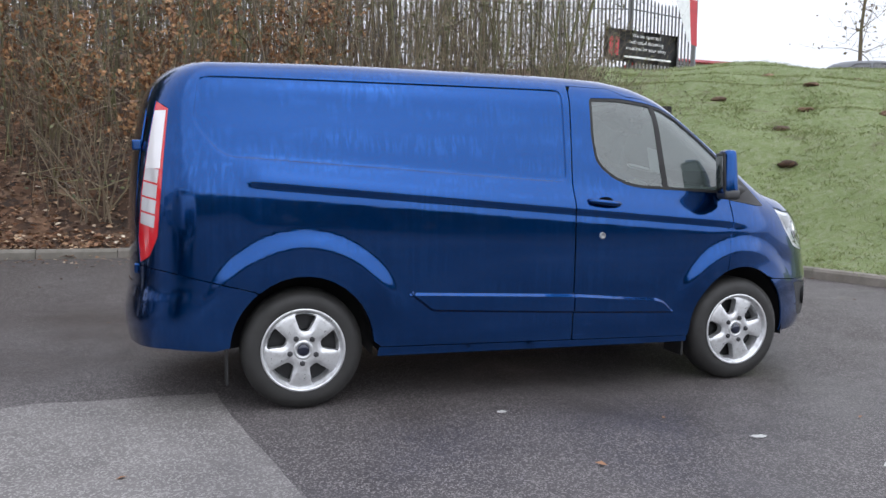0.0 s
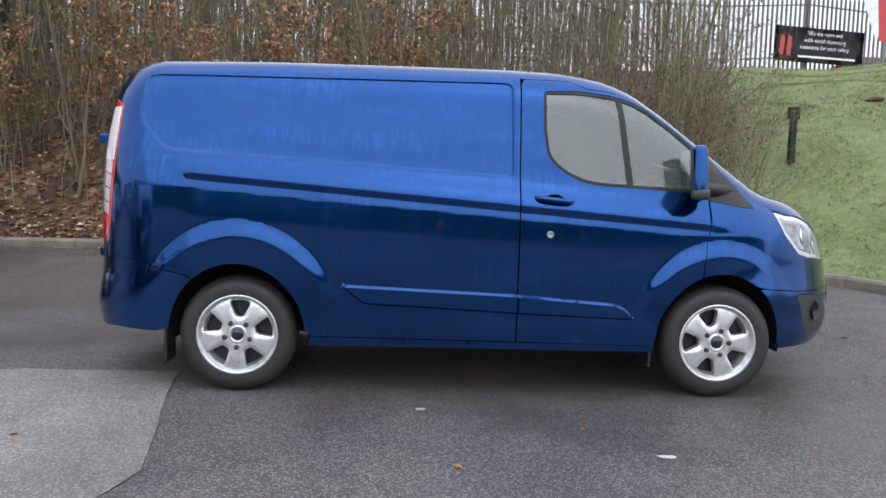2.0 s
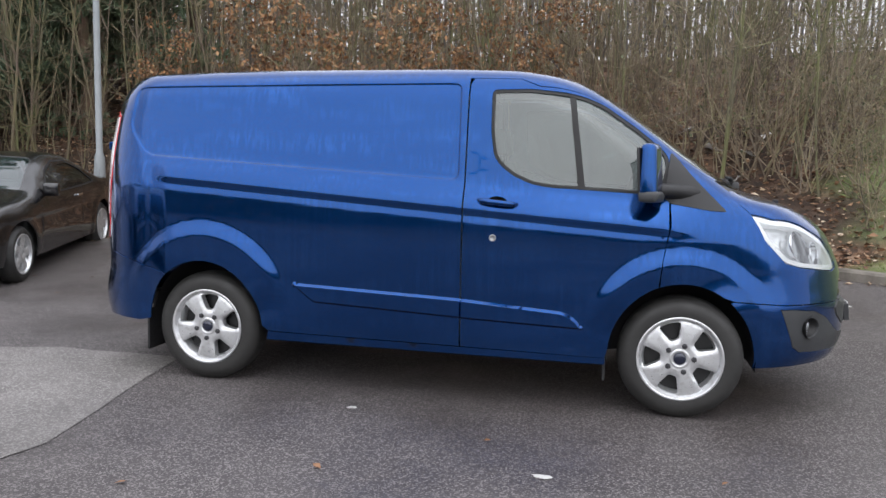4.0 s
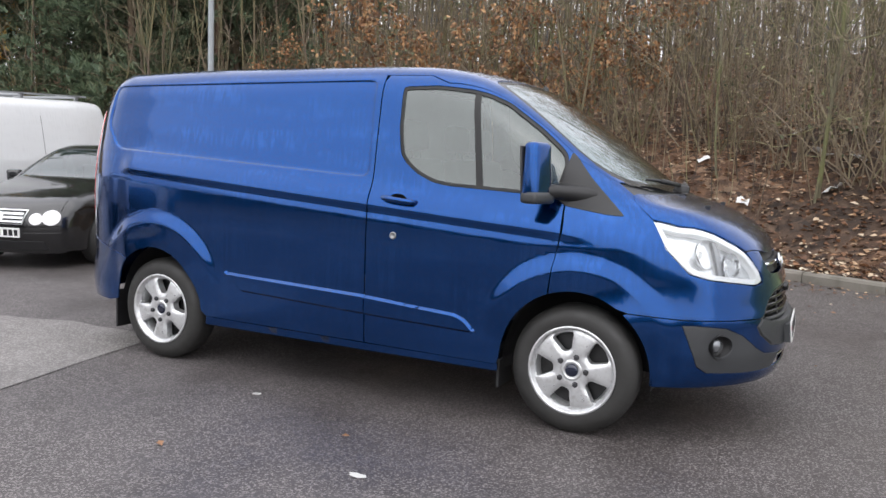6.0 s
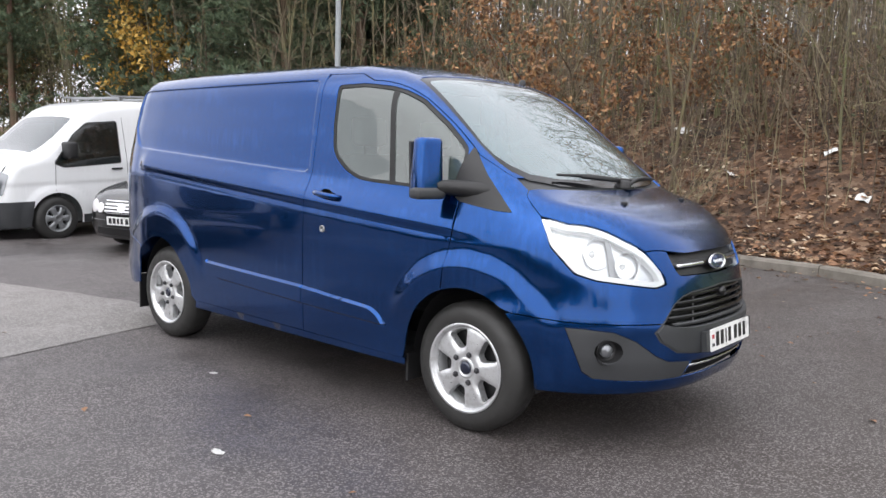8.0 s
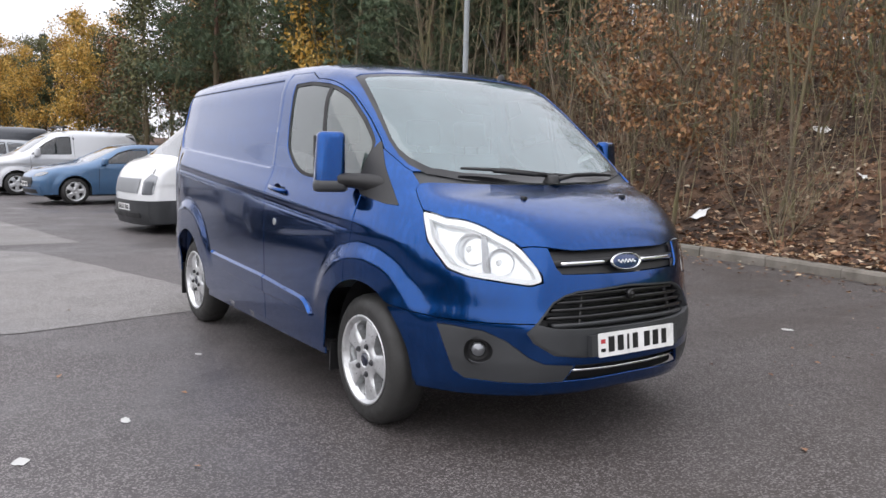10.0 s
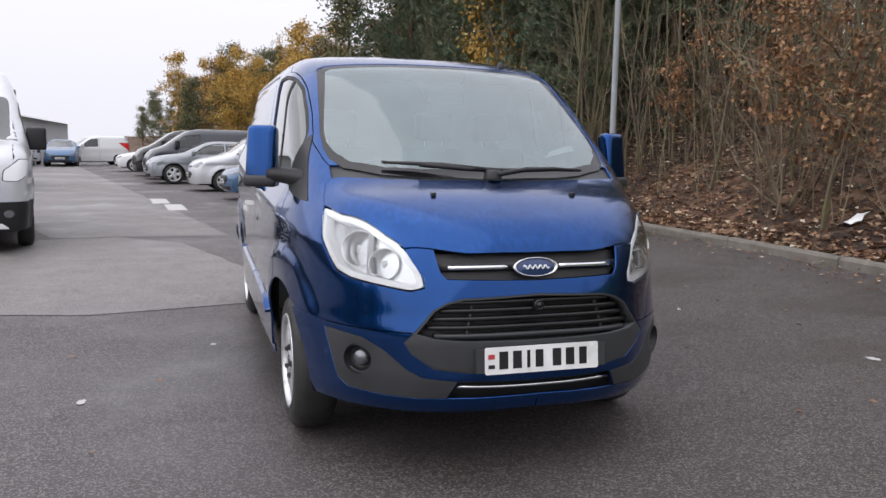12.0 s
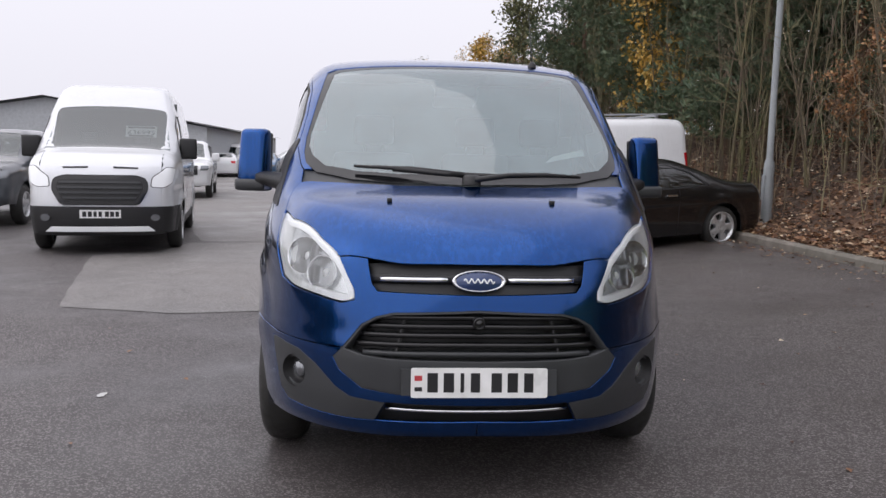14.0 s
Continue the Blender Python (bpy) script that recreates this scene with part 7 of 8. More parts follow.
def make_oak_bush(height, label):
    """A young oak that keeps its brown leaves."""
    tree = thing("young_oak", label, "tree", "young oaks with brown leaves")
    wood, tips = Soup(), []
    for s in range(2):
        e = np.array([random.uniform(-0.25, 0.25), random.uniform(-0.25, 0.25), 1.0])
        e /= np.linalg.norm(e)
        pts = [np.array([0, 0, -0.1])]
        for k in range(6):
            e = e + rnd_dir() * 0.16 + np.array([0, 0, 0.06])
            e /= np.linalg.norm(e)
            pts.append(pts[-1] + e * height * 0.95 / 6)
        stem = Soup()
        stem.stick(pts, [0.028 * (1 - 0.14 * k) for k in range(7)], 6)
        stem.mesh("stem", BROWNBARK, tree, smooth=True)
        for k in range(2, 7):
            for _ in range(2):
                f = e * 0.5 + rnd_dir(0.25) * 0.8
                grow(wood, pts[k], f / np.linalg.norm(f), height * random.uniform(0.3, 0.5), 0.014, 1, tips, 0.22, 0.0, (3, 5))
    tagged(wood.mesh("branch_mass", BROWNBARK, tree), kind="stuff")
    fol = Soup()
    for p, d in tips:
        for _ in range(9):
            fol.leaf(p + rnd_dir() * random.uniform(0.02, 0.16), random.uniform(0.055, 0.105), rnd_dir(-0.4), rnd_dir())
    tagged(fol.mesh("foliage", OAKLEAF, tree), kind="stuff")
    return tree


def make_pine(height, label, low=0.3):
    tree = thing("pine_tree", label, "tree", "pines on the bank")
    trunk, crown, need = Soup(), Soup(), Soup()
    r = 0.011 * height + 0.03
    pts = [np.array([0, 0, -0.2])]
    for i in range(10):
        pts.append(pts[-1] + np.array([random.uniform(-0.06, 0.06), random.uniform(-0.06, 0.06), 1.0]) * height / 10)
    trunk.stick(pts, [r * (1 - 0.09 * i) + 0.01 for i in range(11)], 9)
    z = low * height
    while z < height * 0.98:
        t = z / height
        k = min(9, int(t * 10))
        base = pts[k] + (pts[k + 1] - pts[k]) * (t * 10 - k)
        for b in range(random.randint(4, 6)):
            a = random.uniform(0, 2 * math.pi)
            L = (1.02 - t) * height * random.uniform(0.25, 0.40) + 0.35
            d = np.array([math.cos(a), math.sin(a), random.uniform(0.0, 0.4)])
            d /= np.linalg.norm(d)
            q = [base + d * L * u + np.array([0, 0, -0.10 * L * u * u]) for u in (0, 0.35, 0.7, 1.0)]
            crown.stick(q, [0.022 * (1.2 - t), 0.016 * (1.2 - t), 0.010, 0.004], 4)
            for _ in range(int(14 + 16 * L)):
                u = random.uniform(0.25, 1.05)
                c = base + d * L * u + rnd_dir() * 0.30 * (0.5 + L * 0.22) + np.array([0, 0, -0.10 * L * u * u])
                # a tuft of needles
                e = d * 0.5 + rnd_dir(0.4)
                e /= np.linalg.norm(e)
                for _ in range(9):
                    f = e + rnd_dir() * 0.6
                    f /= np.linalg.norm(f)
                    need.leaf(c, random.uniform(0.13, 0.24), f, rnd_dir(), 0.075)
        z += height * random.uniform(0.045, 0.07)
    trunk.mesh("trunk", PINEBARK, tree, smooth=True)
    tagged(crown.mesh("branch_mass", BROWNBARK, tree), kind="stuff")
    tagged(need.mesh("needles", NEEDLE, tree), kind="stuff")
    return tree


def make_birch(height, label, leaf_mat, per=7, group="autumn trees"):
    tree = thing("autumn_tree", label, "tree", group)
    wood, tips = Soup(), []
    pts = [np.array([0, 0, -0.2])]
    for i in range(9):
        pts.append(pts[-1] + np.array([random.uniform(-0.08, 0.08), random.uniform(-0.08, 0.08), 1.0]) * height / 9)
    wood.stick(pts, [0.012 * height * (1 - 0.1 * i) for i in range(10)], 7)
    for i in range(2, 10):
        for _ in range(5):
            e = np.array([0, 0, 0.45]) + rnd_dir(0.1)
            e /= np.linalg.norm(e)
            grow(wood, pts[i], e, height * random.uniform(0.16, 0.28) * (1.25 - i / 12), 0.02, 1, tips, 0.25, 0.03, (3, 5))
    wood.mesh("trunk", BROWNBARK, tree)
    fol = Soup()
    for p, d in tips:
        for _ in range(per):
            fol.leaf(p + rnd_dir() * random.uniform(0.1, 0.55), random.uniform(0.11, 0.21) * (height / 8), rnd_dir(-0.2), rnd_dir())
    fol.mesh("foliage", leaf_mat, tree)
    return tree


def on_bank(x, y, turn=None, size=1.0):
    return pose(x, y, ground_z(x, y), 0, 0, random.uniform(0, 360) if turn is None else turn) @ Matrix.Scale(size, 4)


def plant(kinds, spots, lo=0.85, hi=1.15):
    for i, (x, y) in enumerate(spots):
        k = kinds[i % len(kinds)]
        m = on_bank(x, y, size=random.uniform(lo, hi))
        if "home" not in k:
            k.matrix_basis = m
            k["home"] = 1
        else:
            c = copy_thing(k, pose(0, 0, 0))
            c.matrix_basis = m


random.seed(11)
GREEN_SAP = "slender mossy-green sapling, bare, on the leafy bank"
BROWN_SAP = "thin bare brown sapling among fallen leaves"
greens = [make_sapling(random.uniform(5.5, 7.5), st, GREENBARK, GREEN_SAP) for st in (1, 2, 3, 2, 3)]
browns = [make_sapling(random.uniform(4.5, 7.0), st, BROWNBARK, BROWN_SAP) for st in (1, 2, 1, 3)]
leafy_saps = [make_sapling(6.0, 2, BROWNBARK, "bare sapling with a few remaining brown leaves", 2, OAKLEAF, 0.55) for _ in range(2)]
oaks = [make_oak_bush(2.4, "young oak holding its dry orange-brown leaves") for _ in range(2)]
pines = [make_pine(h, "green pine with a reddish trunk on the bank", lw) for h, lw in ((9.0, 0.30), (7.5, 0.12), (11.0, 0.34))]


def scatter(n, x0, x1, d0, d1, gap, power=1.0):
    got = []
    tries = 0
    while len(got) < n and tries < n * 40:
        tries += 1
        x = random.uniform(x0, x1)
        d = d0 + (d1 - d0) * random.random() ** power
        base = np.interp(x, KERB_X, KERB_Y)
        y = base + d
        if lawn_at(x, y) > 0.2 or kerb_gap(x, y) < d0 * 0.8:
            continue
        if all(math.hypot(x - a, y - b) > gap for a, b in got):
            got.append((x, y))
    return got


plant(greens, scatter(38, -11.5, 4.4, 1.3, 7.5, 0.55))
plant(browns, scatter(50, -13, 5.0, 0.9, 9.0, 0.45))
plant(leafy_saps, scatter(14, -9, 4.0, 2.2, 8.0, 1.2))
plant(oaks, [(-3.9, 6.9), (-5.2, 7.4), (-1.2, 7.6), (-0.2, 8.4), (-6.6, 7.0), (-2.6, 8.8), (-2.2, 5.9)], 0.7, 1.05)
plant(pines, [(-9.2, 8.4), (-11.0, 10.6), (-13.0, 7.6), (-15.5, 9.2), (-10.5, 7.3), (-18, 8.0), (-8.4, 11.0), (-12.4, 12.2), (-20.5, 10.0)], 0.85, 1.2)
plant([pines[1]], [(-9.6, 9.4), (-12.0, 9.0), (-14.4, 8.2), (-16.8, 7.4), (-11.4, 8.2)], 0.9, 1.15)

# autumn trees and dark conifers along the row
birches = [make_birch(8.0, "birch in yellow autumn leaf beside the car park", YELLOWLEAF, 20), make_birch(7.0, "half-bare tree with orange leaves", OAKLEAF, 15), make_birch(7.5, "dull green and brown bushy tree", GREENLEAF, 20)]
def along_row(n, x0, x1, d0, d1):
    out = []
    for k in range(n):
        x = x0 + (x1 - x0) * (k + random.random()) / n
        out.append((x, float(np.interp(x, KERB_X, KERB_Y)) + random.uniform(d0, d1)))
    random.shuffle(out)
    return out


plant(birches, along_row(13, -32, -15, 2.2, 7.5), 0.8, 1.15)
plant(birches, along_row(25, -64, -32, 2.0, 7.5), 0.65, 0.92)
plant(pines, along_row(6, -32, -15, 2.0, 8.0), 0.65, 0.9)
plant(pines, along_row(8, -60, -32, 3.0, 8.0), 0.5, 0.7)
plant([birches[2]], along_row(12, -85, -50, 0.8, 5.0), 0.5, 0.75)
plant(greens + browns, along_row(16, -30, -12, 1.2, 4.0), 0.8, 1.0)


def make_shrub(height, label):
    shrub = thing("shrub", label, "shrub", "twiggy shrubs at the wood's edge")
    wood, tips = Soup(), []
    for s in range(16):
        e = np.array([random.gauss(0, 0.45), random.gauss(0, 0.45), 1.0])
        grow(wood, np.array([random.gauss(0, 0.15), random.gauss(0, 0.15), -0.05]), e / np.linalg.norm(e), height * random.uniform(0.6, 1.0), 0.012, 2, tips, 0.25, 0.0, (3, 5))
    tagged(wood.mesh("twig_mass", TWIG, shrub), kind="stuff")
    fol = Soup()
    for p, d in tips:
        if random.random() < 0.35:
            fol.leaf(p, random.uniform(0.04, 0.07), rnd_dir(-0.3), rnd_dir())
    tagged(fol.mesh("foliage", GREENLEAF, shrub), kind="stuff")
    return shrub


shrubs = [make_shrub(2.6, "dense brown twiggy shrub at the edge of the wood") for _ in range(2)]
plant(shrubs, [(3.6, 6.3), (4.1, 7.0), (3.0, 6.9), (4.6, 8.0), (3.5, 8.0), (2.2, 7.6), (5.0, 9.3), (-3.2, 6.3), (0.9, 8.2), (5.6, 11)], 0.85, 1.25)
plant(shrubs, [(4.25, 5.9), (4.75, 6.7), (5.05, 7.5), (4.2, 5.1), (-0.5, 5.8), (1.4, 8.2), (-0.4, 8.4), (-4.2, 8.0), (-6.6, 7.8)], 0.5, 0.8)

# brushwood: thin stems and twigs without number, and the wood behind the fence
brush = Soup()
for i in range(3200):
    x = random.uniform(-24, 6.0) if i < 2600 else random.uniform(-8, 5.0)
    d = (1.0 if i < 2600 else 2.6) + (24 if i < 2600 else 7) * random.random() ** 1.25
    y = 5.1 + d
    if lawn_at(x, y) > 0.35 - 0.02 * d and x > 3:
        continue
    z = ground_z(x, y) - 0.1
    hgt = random.uniform(0.8, 3.0) if d < 8 else random.uniform(2.0, 4.6)
    r = random.uniform(0.004, 0.010) if d < 8 else random.uniform(0.010, 0.026)
    lean = np.array([random.gauss(0, 0.13), random.gauss(0, 0.13), 1.0])
    p = [np.array([x, y, z])]
    for k in range(4):
        lean = lean + np.array([random.gauss(0, 0.08), random.gauss(0, 0.08), 0])
        p.append(p[-1] + lean / np.linalg.norm(lean) * hgt / 4)
    brush.stick(p, [r, r * 0.9, r * 0.75, r * 0.55, r * 0.25], 3)
    for k in range(random.randint(3, 7)):
        j = random.randint(1, 4)
        e = lean * 0.5 + rnd_dir(0.3)
        e /= np.linalg.norm(e)
        L = hgt * random.uniform(0.10, 0.28)
        brush.stick([p[j], p[j] + e * L * 0.6 + rnd_dir() * 0.05, p[j] + e * L], [r * 0.5, r * 0.35, r * 0.15], 3)
tagged(brush.mesh("brushwood", TWIG), "tangle of bare brown stems and twigs on the bank", "undergrowth", "", "stuff")

# far wood: a darker screen of stems and brown crowns beyond the fence
far = Soup()
for i in range(2600):
    x = random.uniform(-34, 7.0)
    y = random.uniform(20, 34)
    if x > 2.5 and y < 26:
        continue
    z = ground_z(x, y)
    if x > -14 and random.random() < (0.75 if x > -7 else 0.35):
        continue
    c = np.array([x, y, z + random.uniform(0.3, 4.5)])
    for _ in range(7):
        far.leaf(c + rnd_dir() * 0.5, random.uniform(0.15, 0.4), rnd_dir(), rnd_dir())
tagged(far.mesh("far_thicket", TWIG), "brown thicket of the wood behind the fence", "undergrowth", "", "stuff")

# fallen leaves on the bank, thinner on the asphalt along the kerb
litter = Soup()
count = 0
while count < 24000:
    x = random.uniform(-14, 5.5)
    d = 0.15 + 9.0 * random.random() ** 1.6
    base = float(np.interp(x, KERB_X, KERB_Y))
    y = base + d
    count += 1
    if x > 3.0 and random.random() < lawn_at(x, y) * 1.1:
        continue
    z = ground_z(x, y)
    litter.leaf((x, y, z + random.uniform(0.01, 0.05)), random.uniform(0.05, 0.13), rnd_dir(0.1) * np.array([1, 1, 0.35]), (random.gauss(0, 0.4), random.gauss(0, 0.4), 1))
for i in range(900):
    x = random.uniform(-14, 4.5)
    base = float(np.interp(x, KERB_X, KERB_Y))
    y = base - 0.02 - abs(random.gauss(0, 0.28))
    z = ground_z(x, y)
    litter.leaf((x, y, z + 0.008), random.uniform(0.035, 0.08), rnd_dir() * np.array([1, 1, 0.1]), (random.gauss(0, 0.2), random.gauss(0, 0.2), 1))
for i in range(160):
    x, y = random.uniform(-7, 7.5), 0.0
    y = float(np.interp(x, KERB_X, KERB_Y)) - 0.3 - 3.2 * random.random() ** 1.5
    if x < 2.6 and y < 1.1:
        continue
    litter.leaf((x, y, ground_z(x, y) + 0.008), random.uniform(0.025, 0.06), rnd_dir() * np.array([1, 1, 0.1]), (random.gauss(0, 0.2), random.gauss(0, 0.2), 1))
tagged(litter.mesh("leaf_litter", LITTER), "carpet of dry brown fallen leaves on the bank", "leaves", "", "stuff")

# mown grass on the open bank
turf = Soup()
count = 0
while count < 34000:
    x = random.uniform(2.6, 16)
    y = random.uniform(0.6, 15)
    count += 1
    if random.random() > lawn_at(x, y):
        continue
    d = kerb_gap(x, y)
    if d < 0.16 or random.random() < (d - 6) / 10:
        continue
    # tussocks, with thinner and barer places between
    thin = noise.noise(Vector((x * 1.3, y * 1.3, 0.0))) + 0.6 * noise.noise(Vector((x * 4.1, y * 4.1, 2.0)))
    if random.random() < 0.25 + 0.9 * thin:
        continue
    z = ground_z(x, y)
    for _ in range(6):
        turf.leaf((x + random.gauss(0, 0.06), y + random.gauss(0, 0.06), z - 0.01), random.uniform(0.03, 0.06) * (1.15 - 0.5 * thin), (random.gauss(0, 0.6), random.gauss(0, 0.6), 0.8), (random.gauss(0, 0.5), random.gauss(0, 0.5), 1.0), 0.07)
tagged(turf.mesh("grass", GRASS), "short damp grass on the open bank", "grass", "", "stuff")

# ---------------------------------------------------------------- fence, posts, banner, buildings
def build_fence():
    fence = thing("palisade_fence", "dark steel palisade fence along the top of the bank", "fence", at=pose(0, 0, 0))
    run = [(-26, 15.2), (-10, 15.6), (4, 16.2), (10.0, 17.2), (14.1, 18.0)]
    P = np.array(run, float)
    s = np.concatenate([[0], np.cumsum(np.hypot(*np.diff(P, axis=0).T))])
    pale_me = None
    i = 0
    a = 0.0
    while a < s[-1]:
        x, y = np.interp(a, s, P[:, 0]), np.interp(a, s, P[:, 1])
        ang = math.degrees(math.atan2(np.interp(a + 0.1, s, P[:, 1]) - y, 0.1))
        z = ground_z(x, y)
        if pale_me is None:
            bm = bmesh.new()
            prism(bm, [(-0.034, 0.06), (0.034, 0.06), (0.034, 2.28), (0.012, 2.38), (0.0, 2.32), (-0.012, 2.38), (-0.034, 2.28)], pose(0, 0, 0, 90, 0, 0), 0.012)
            pale_me = bpy.data.meshes.new("pale")
            bm.to_mesh(pale_me)
            bm.free()
            pale_me.materials.append(FENCE)
        if a > s[-1] - 40:
            ob = new("pale", pale_me)
            ob.parent = fence
            ob.matrix_basis = pose(x, y, z, 0, 0, ang)
        i += 1
        a += 0.155
    for k in range(int(s[-1] / 2.75) + 1):
        a = s[-1] - k * 2.75
        if a < 0:
            break
        x, y = np.interp(a, s, P[:, 0]), np.interp(a, s, P[:, 1])
        z = ground_z(x, y)
        bm = bmesh.new()
        box(bm, x - 0.05, x + 0.05, y + 0.03, y + 0.13, z - 0.3, z + 2.42, 0.008)
        part("fence_post", bm, FENCE, fence)
        a2 = max(0, a - 2.75)
        x2, y2 = np.interp(a2, s, P[:, 0]), np.interp(a2, s, P[:, 1])
        z2 = ground_z(x2, y2)
        for hz in (0.45, 1.95):
            bm = bmesh.new()
            tube(bm, [(x, y + 0.04, z + hz), (x2, y2 + 0.04, z2 + hz)], 0.024, 4)
            part("rail", bm, FENCE, fence)
    return fence


build_fence()


def build_banner():
    """Dark banner on the fence with a white and red flag before it."""
    bx, by = 11.7, 17.35
    bz = ground_z(bx, by)
    m = pose(bx, by, bz, 90, 0, 12)
    ban = thing("banner", "dark fence banner with white writing and red marks", "banner", at=m)
    bm = bmesh.new()
    n = 14
    rows = [[bm.verts.new((-1.55 + 3.1 * i / n, z, 0.02 * math.sin(i * 1.3 + z))) for z in (0.25, 0.7, 1.25)] for i in range(n + 1)]
    for a, b in zip(rows, rows[1:]):
        for j in range(2):
            bm.faces.new((a[j], b[j], b[j + 1], a[j + 1]))
    bmesh.ops.solidify(bm, geom=bm.faces[:], thickness=0.008)
    part("sheet", shade(bm), BANNERDARK, ban)
    for k, line in enumerate(("We are open and", "with social distancing", "measures for your safety")):
        lettering(line, 0.17, pose(0.15, 1.08 - 0.2 * k, 0.05), PAPER, ban)
    bm = bmesh.new()
    box(bm, -0.75, 1.25, 0.38, 0.44, 0.035, 0.045)
    part("text_bar", bm, PAPER, ban)
    for cx in (-1.32, -1.08):
        bm = bmesh.new()
        prism(bm, rounded([(cx - 0.09, 0.45), (cx + 0.06, 0.40), (cx + 0.1, 0.95), (cx - 0.04, 1.0)], 0.05), pose(0, 0, 0.035), 0.008)
        part("red_mark", bm, BRICKRED, ban)
    flag = thing("flag", "white and red feather flag before the fence", "flag", at=pose(bx + 0.9, by - 0.5, bz, 90, 0, 12))
    for nm, poly, mat in (("white_cloth", [(-0.35, 2.75), (0.42, 2.9), (0.62, 1.0), (0.5, 0.95)], PAPER), ("red_cloth", [(0.47, 2.3), (0.85, 2.28), (0.92, 0.85), (0.66, 0.9)], BRICKRED)):
        bm = bmesh.new()
        prism(bm, poly, pose(0, 0, 0.02 if nm == "red_cloth" else 0.04), 0.01)
        part(nm, bm, mat, flag)
    bm = bmesh.new()
    tube(bm, [(0.88, -0.1, 0), (0.9, 2.95, 0)], 0.018, 6)
    part("pole", bm, STEEL, flag)


build_banner()


def lamp_post(x, y, height, label, heads=1, base_r=0.085):
    post = thing("lamp_post", label, "lamp post", at=pose(x, y, ground_z(x, y)))
    bm = bmesh.new()
    lathe(bm, [(base_r, -0.1), (base_r, 0.85), (base_r * 0.92, 0.95), (base_r * 0.62, 1.02), (base_r * 0.55, height * 0.6), (base_r * 0.42, height)], 16, "z")
    part("column", shade(bm), LAMPPOST, post)
    bm = bmesh.new()
    box(bm, -0.05, 0.05, -base_r - 0.006, -base_r + 0.01, 0.35, 0.75, 0.004)
    part("access_door", bm, LAMPPOST, post)
    for k in range(heads):
        s = 1 if k == 0 else -1
        bm = bmesh.new()
        tube(bm, [(0, 0, height - 0.05), (0, -0.35 * s, height + 0.1), (0, -0.8 * s, height + 0.12)], 0.03, 8)
        box(bm, -0.13, 0.13, min(-1.35 * s, -0.75 * s), max(-1.35 * s, -0.75 * s), height + 0.06, height + 0.18, 0.03)
        part("lamp_head", shade(bm), LAMPPOST, post)
    return post


lamp_post(-7.05, 5.75, 8.0, "grey galvanised lamp post standing on the bank behind the kerb", 1)
lamp_post(-3.0, -21.0, 7.5, "twin-headed grey lamp post across the car park", 2)

# short dark post on the grass
mark = thing("marker_post", "short dark wooden post on the grass", "post", at=pose(5.42, 6.13, ground_z(5.42, 6.13)))
bm = bmesh.new()
box(bm, -0.045, 0.045, -0.045, 0.045, -0.2, 0.80, 0.008)
part("stake", bm, WOOD, mark)
bm = bmesh.new()
box(bm, -0.075, 0.075, -0.06, 0.06, 0.66, 0.84, 0.01)
part("box", bm, WOOD, mark)

# molehills
random.seed(5)
for x, y in ((7.3, 5.6), (8.2, 6.1), (9.4, 7.3), (8.9, 5.0), (11.5, 8.4), (6.6, 4.6), (10.4, 9.8), (13.5, 9.2), (7.8, 8.0)):
    bm = bmesh.new()
    bmesh.ops.create_icosphere(bm, subdivisions=3, radius=0.15)
    for w in bm.verts:
        n = noise.noise(w.co * 9 + Vector((x, y, 0)))
        w.co *= 1 + 0.35 * n
        w.co.z *= 0.42
    hill = tagged(part("molehill", shade(bm), BANK, None), "small dark molehill of fresh earth in the grass", "molehill", "molehills")
    hill.matrix_basis = pose(x, y, ground_z(x, y), 0, 0, random.uniform(0, 360))

# litter on the bank and stains on the asphalt
for k, (x, y, w) in enumerate(((-2.0, 6.2, 0.13), (-1.5, 8.2, 0.10), (1.6, 6.6, 0.08), (0.9, 7.7, 0.09), (-0.3, 7.2, 0.07), (2.7, 6.8, 0.12), (3.0, 7.4, 0.10), (2.5, 7.7, 0.14), (3.3, 7.9, 0.1), (2.2, 8.4, 0.09))):
    bm = bmesh.new()
    bmesh.ops.create_grid(bm, x_segments=3, y_segments=3, size=w)
    for v_ in bm.verts:
        v_.co.z += random.uniform(0, w * 0.5)
    bmesh.ops.solidify(bm, geom=bm.faces[:], thickness=0.004)
    scrap = tagged(part("paper_scrap", bm, PAPER, None), "crumpled white litter lying among the fallen leaves", "litter", "scraps of litter")
    scrap.matrix_basis = pose(x, y, ground_z(x, y) + 0.03, 25, random.uniform(-20, 20), random.uniform(0, 360))
for x, y, a, b in ((0.80, -2.02, 0.055, 0.03), (1.15, -2.55, 0.05, 0.04), (2.4, -2.3, 0.025, 0.02), (-0.37, -1.27, 0.035, 0.025), (3.2, 2.4, 0.05, 0.04), (1.5, 2.9, 0.06, 0.03)):
    line = [(x + a * math.cos(t) * random.uniform(0.6, 1.2), y + b * math.sin(t) * random.uniform(0.6, 1.2)) for t in np.linspace(0, 2 * math.pi, 15)[:-1]]
    overlay("pale_spot", line, 0.005, ROADPAINT, "small pale dropping or chip of paint on the asphalt", "stain", "", 0.05)
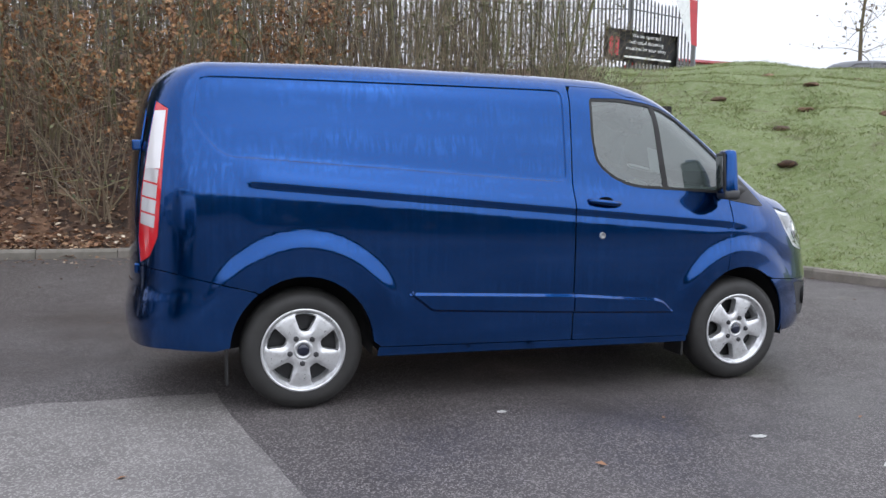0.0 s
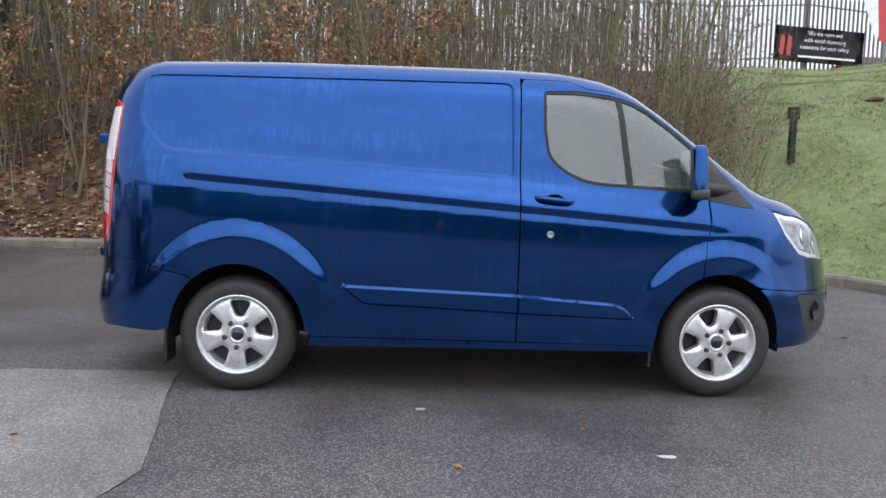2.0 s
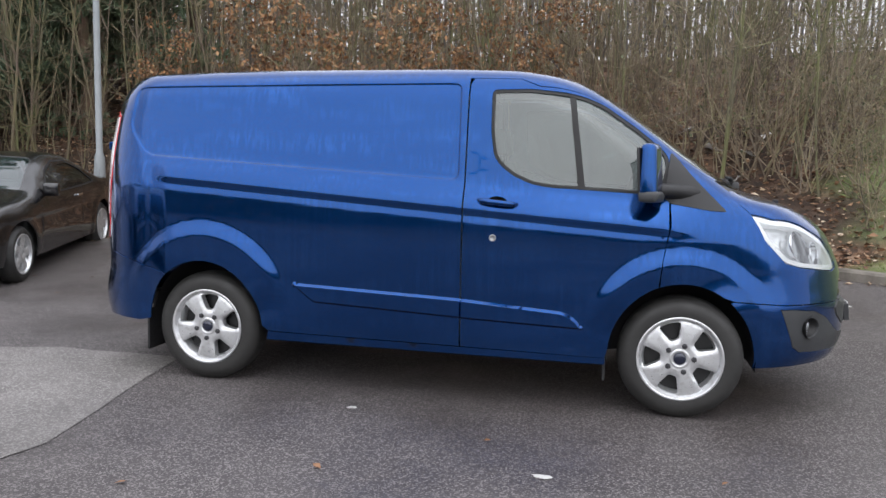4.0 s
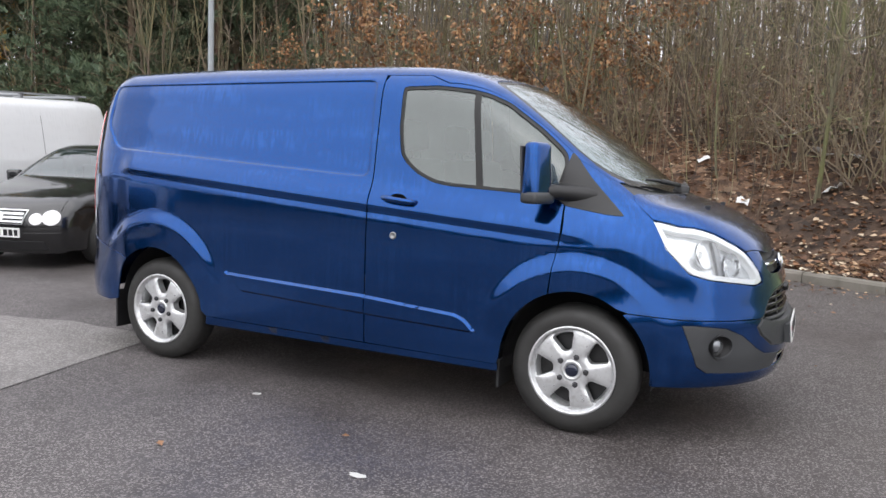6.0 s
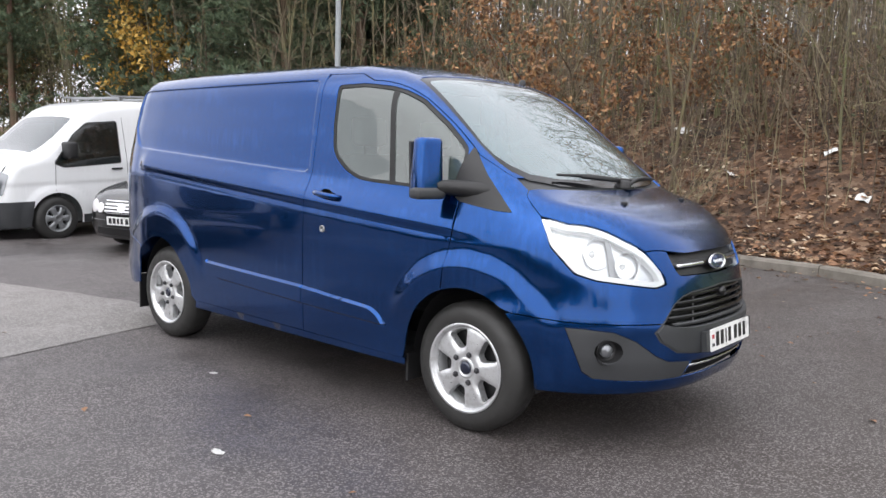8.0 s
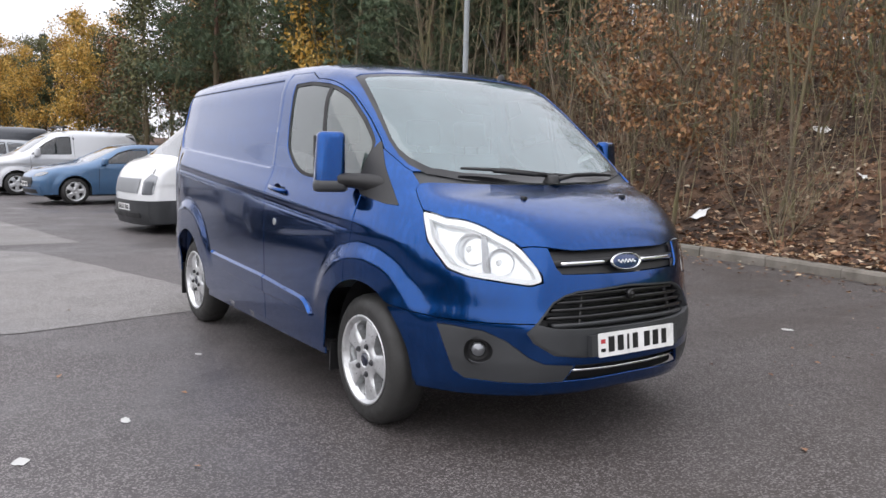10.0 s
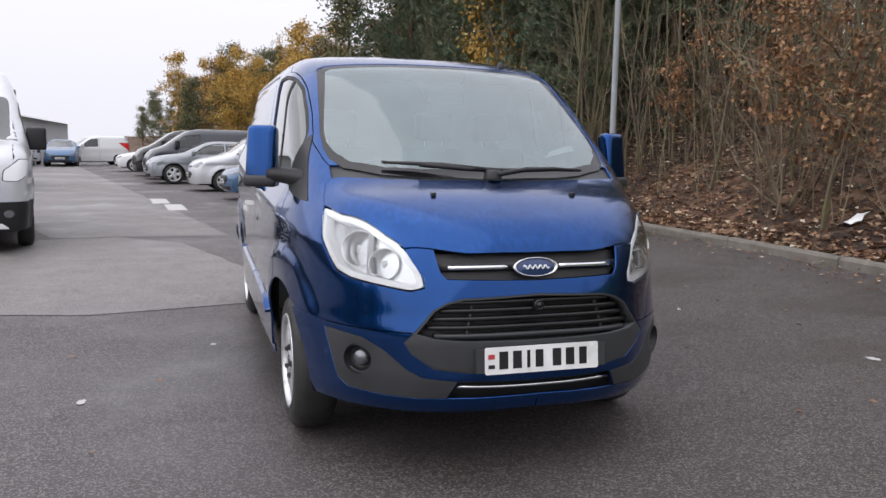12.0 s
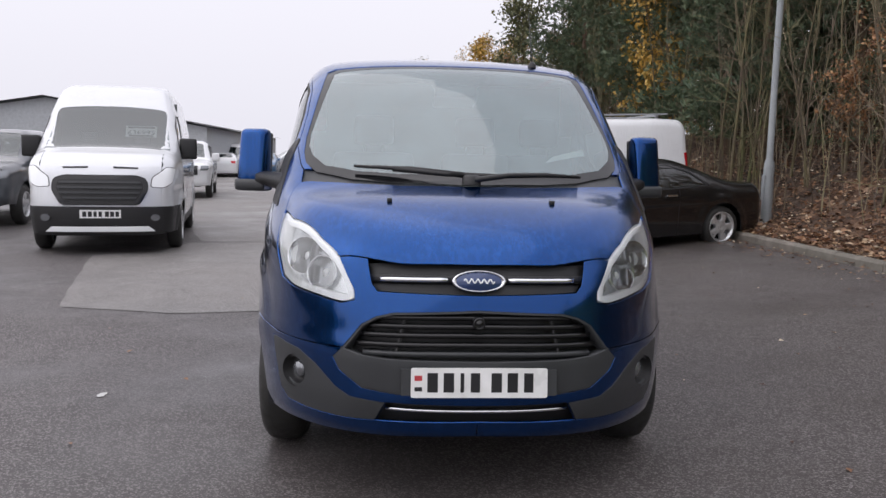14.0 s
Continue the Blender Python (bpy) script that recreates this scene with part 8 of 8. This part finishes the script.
for x, y in ((-0.2, -2.2), (0.5, -1.6), (1.6, -1.9), (-1.0, -2.6), (2.9, -1.4), (3.1, 0.5), (3.6, 1.4), (2.2, 2.2), (0.4, -2.9), (-2.4, -1.8), (3.9, 2.2), (2.8, 3.0)):
    s1 = Soup()
    s1.leaf((0, 0, 0.006), random.uniform(0.04, 0.075), (1, 0, 0.12), (0, 0.15, 1))
    ob = tagged(s1.mesh("fallen_leaf", LITTER), "single dry leaf lying on the asphalt", "leaf", "leaves on the asphalt")
    ob.matrix_basis = pose(x, y, ground_z(x, y), 0, 0, random.uniform(0, 360))

# worn white road marks by the row
for cx, cy in ((-13.5, -1.7), (-15.6, -2.1)):
    line = [(cx - 0.9, cy - 0.25), (cx + 0.9, cy - 0.1), (cx + 0.9, cy + 0.3), (cx - 0.9, cy + 0.15)]
    overlay("road_mark", line, 0.006, ROADPAINT, "worn white mark painted on the asphalt", "road marking", "", 0.3)
overlay("asphalt_strip", wavy([(-60, -10), (-14.5, -2.0), (-7.6, -0.8), (-7.6, -3.4), (-14.5, -5.6), (-60, -15)], 0.6, 0.05), 0.004, PATCH, "long paler strip of asphalt down the car park", "asphalt", h=0.8)


def shed(name, x0, x1, y0, y1, eave, ridge, wall, roof, label, along="x"):
    ob = thing(name, label, "building", at=pose(0, 0, 0))
    bm = bmesh.new()
    my, mx = (y0 + y1) / 2, (x0 + x1) / 2
    if along == "x":
        prism(bm, [(y0, 0), (y1, 0), (y1, eave), (my, ridge), (y0, eave)], Matrix(((0, 0, 1, x0), (1, 0, 0, 0), (0, 1, 0, -0.2), (0, 0, 0, 1))), x1 - x0)
    else:
        prism(bm, [(x0, 0), (x1, 0), (x1, eave), (mx, ridge), (x0, eave)], Matrix(((1, 0, 0, 0), (0, 0, 1, y0), (0, 1, 0, -0.2), (0, 0, 0, 1))), y1 - y0)
    part("wall", bm, wall, ob)
    o = 0.5
    for s in (0, 1):
        bm = bmesh.new()
        if along == "x":
            a, b = (y0 - o, eave - o * (ridge - eave) / (my - y0)), (my, ridge)
            q = [(x0 - o, a[0], a[1]), (x1 + o, a[0], a[1]), (x1 + o, b[0], b[1]), (x0 - o, b[0], b[1])]
            if s:
                q = [(p[0], 2 * my - p[1], p[2]) for p in q]
        else:
            a, b = (x0 - o, eave - o * (ridge - eave) / (mx - x0)), (mx, ridge)
            q = [(a[0], y0 - o, a[1]), (a[0], y1 + o, a[1]), (b[0], y1 + o, b[1]), (b[0], y0 - o, b[1])]
            if s:
                q = [(2 * mx - p[0], p[1], p[2]) for p in q]
        vs = [bm.verts.new((p[0], p[1], p[2] - 0.1)) for p in q]
        bm.faces.new(vs)
        bmesh.ops.solidify(bm, geom=bm.faces[:], thickness=0.25)
        part("roof", bm, roof, ob)
    return ob


DARKROOF = plastic("dark_roof_sheet", (0.06, 0.062, 0.066), 0.5, 0.1)
shed("grey_shed", -70, -42, -29, -11.0, 3.1, 4.6, WALLGREY, DARKROOF, "long grey clad shed with a dark roof in the distance")
# the tree belt along the car park's open side
random.seed(21)
belt = Soup()
for i in range(7000):
    x = random.uniform(-48, 45)
    top = 2.2 + 0.6 * math.sin(x * 0.23) + 0.4 * math.sin(x * 0.71 + 1.0) + 0.3 * math.sin(x * 1.9)
    belt.leaf((x, random.uniform(-36, -29), top * random.random() ** 0.8), random.uniform(0.6, 1.3), rnd_dir(0.3), rnd_dir(), 0.4)
tagged(belt.mesh("tree_belt", TWIG), "dark belt of trees along the car park's open side", "trees", "", "stuff")
red = shed("red_roofed_building", 33, 43.5, 46, 58, 10.1, 11.3, WALLGREY, BRICKRED, "distant white building with a red roof band beyond the grass")

build_car("crest_car", HATCH, DARKGREY, "dark car standing beyond the crest of the grass bank", "car", pose(19.8, 15.8, ground_z(19.8, 15.8) - 0.75, 0, 0, -30), fine=0.1)
plant([make_birch(8.0, "bare pale tree beyond the grass bank", TWIG, 1, "bare trees")], [(22.5, 19.5), (30, 24)], 0.9, 1.0)
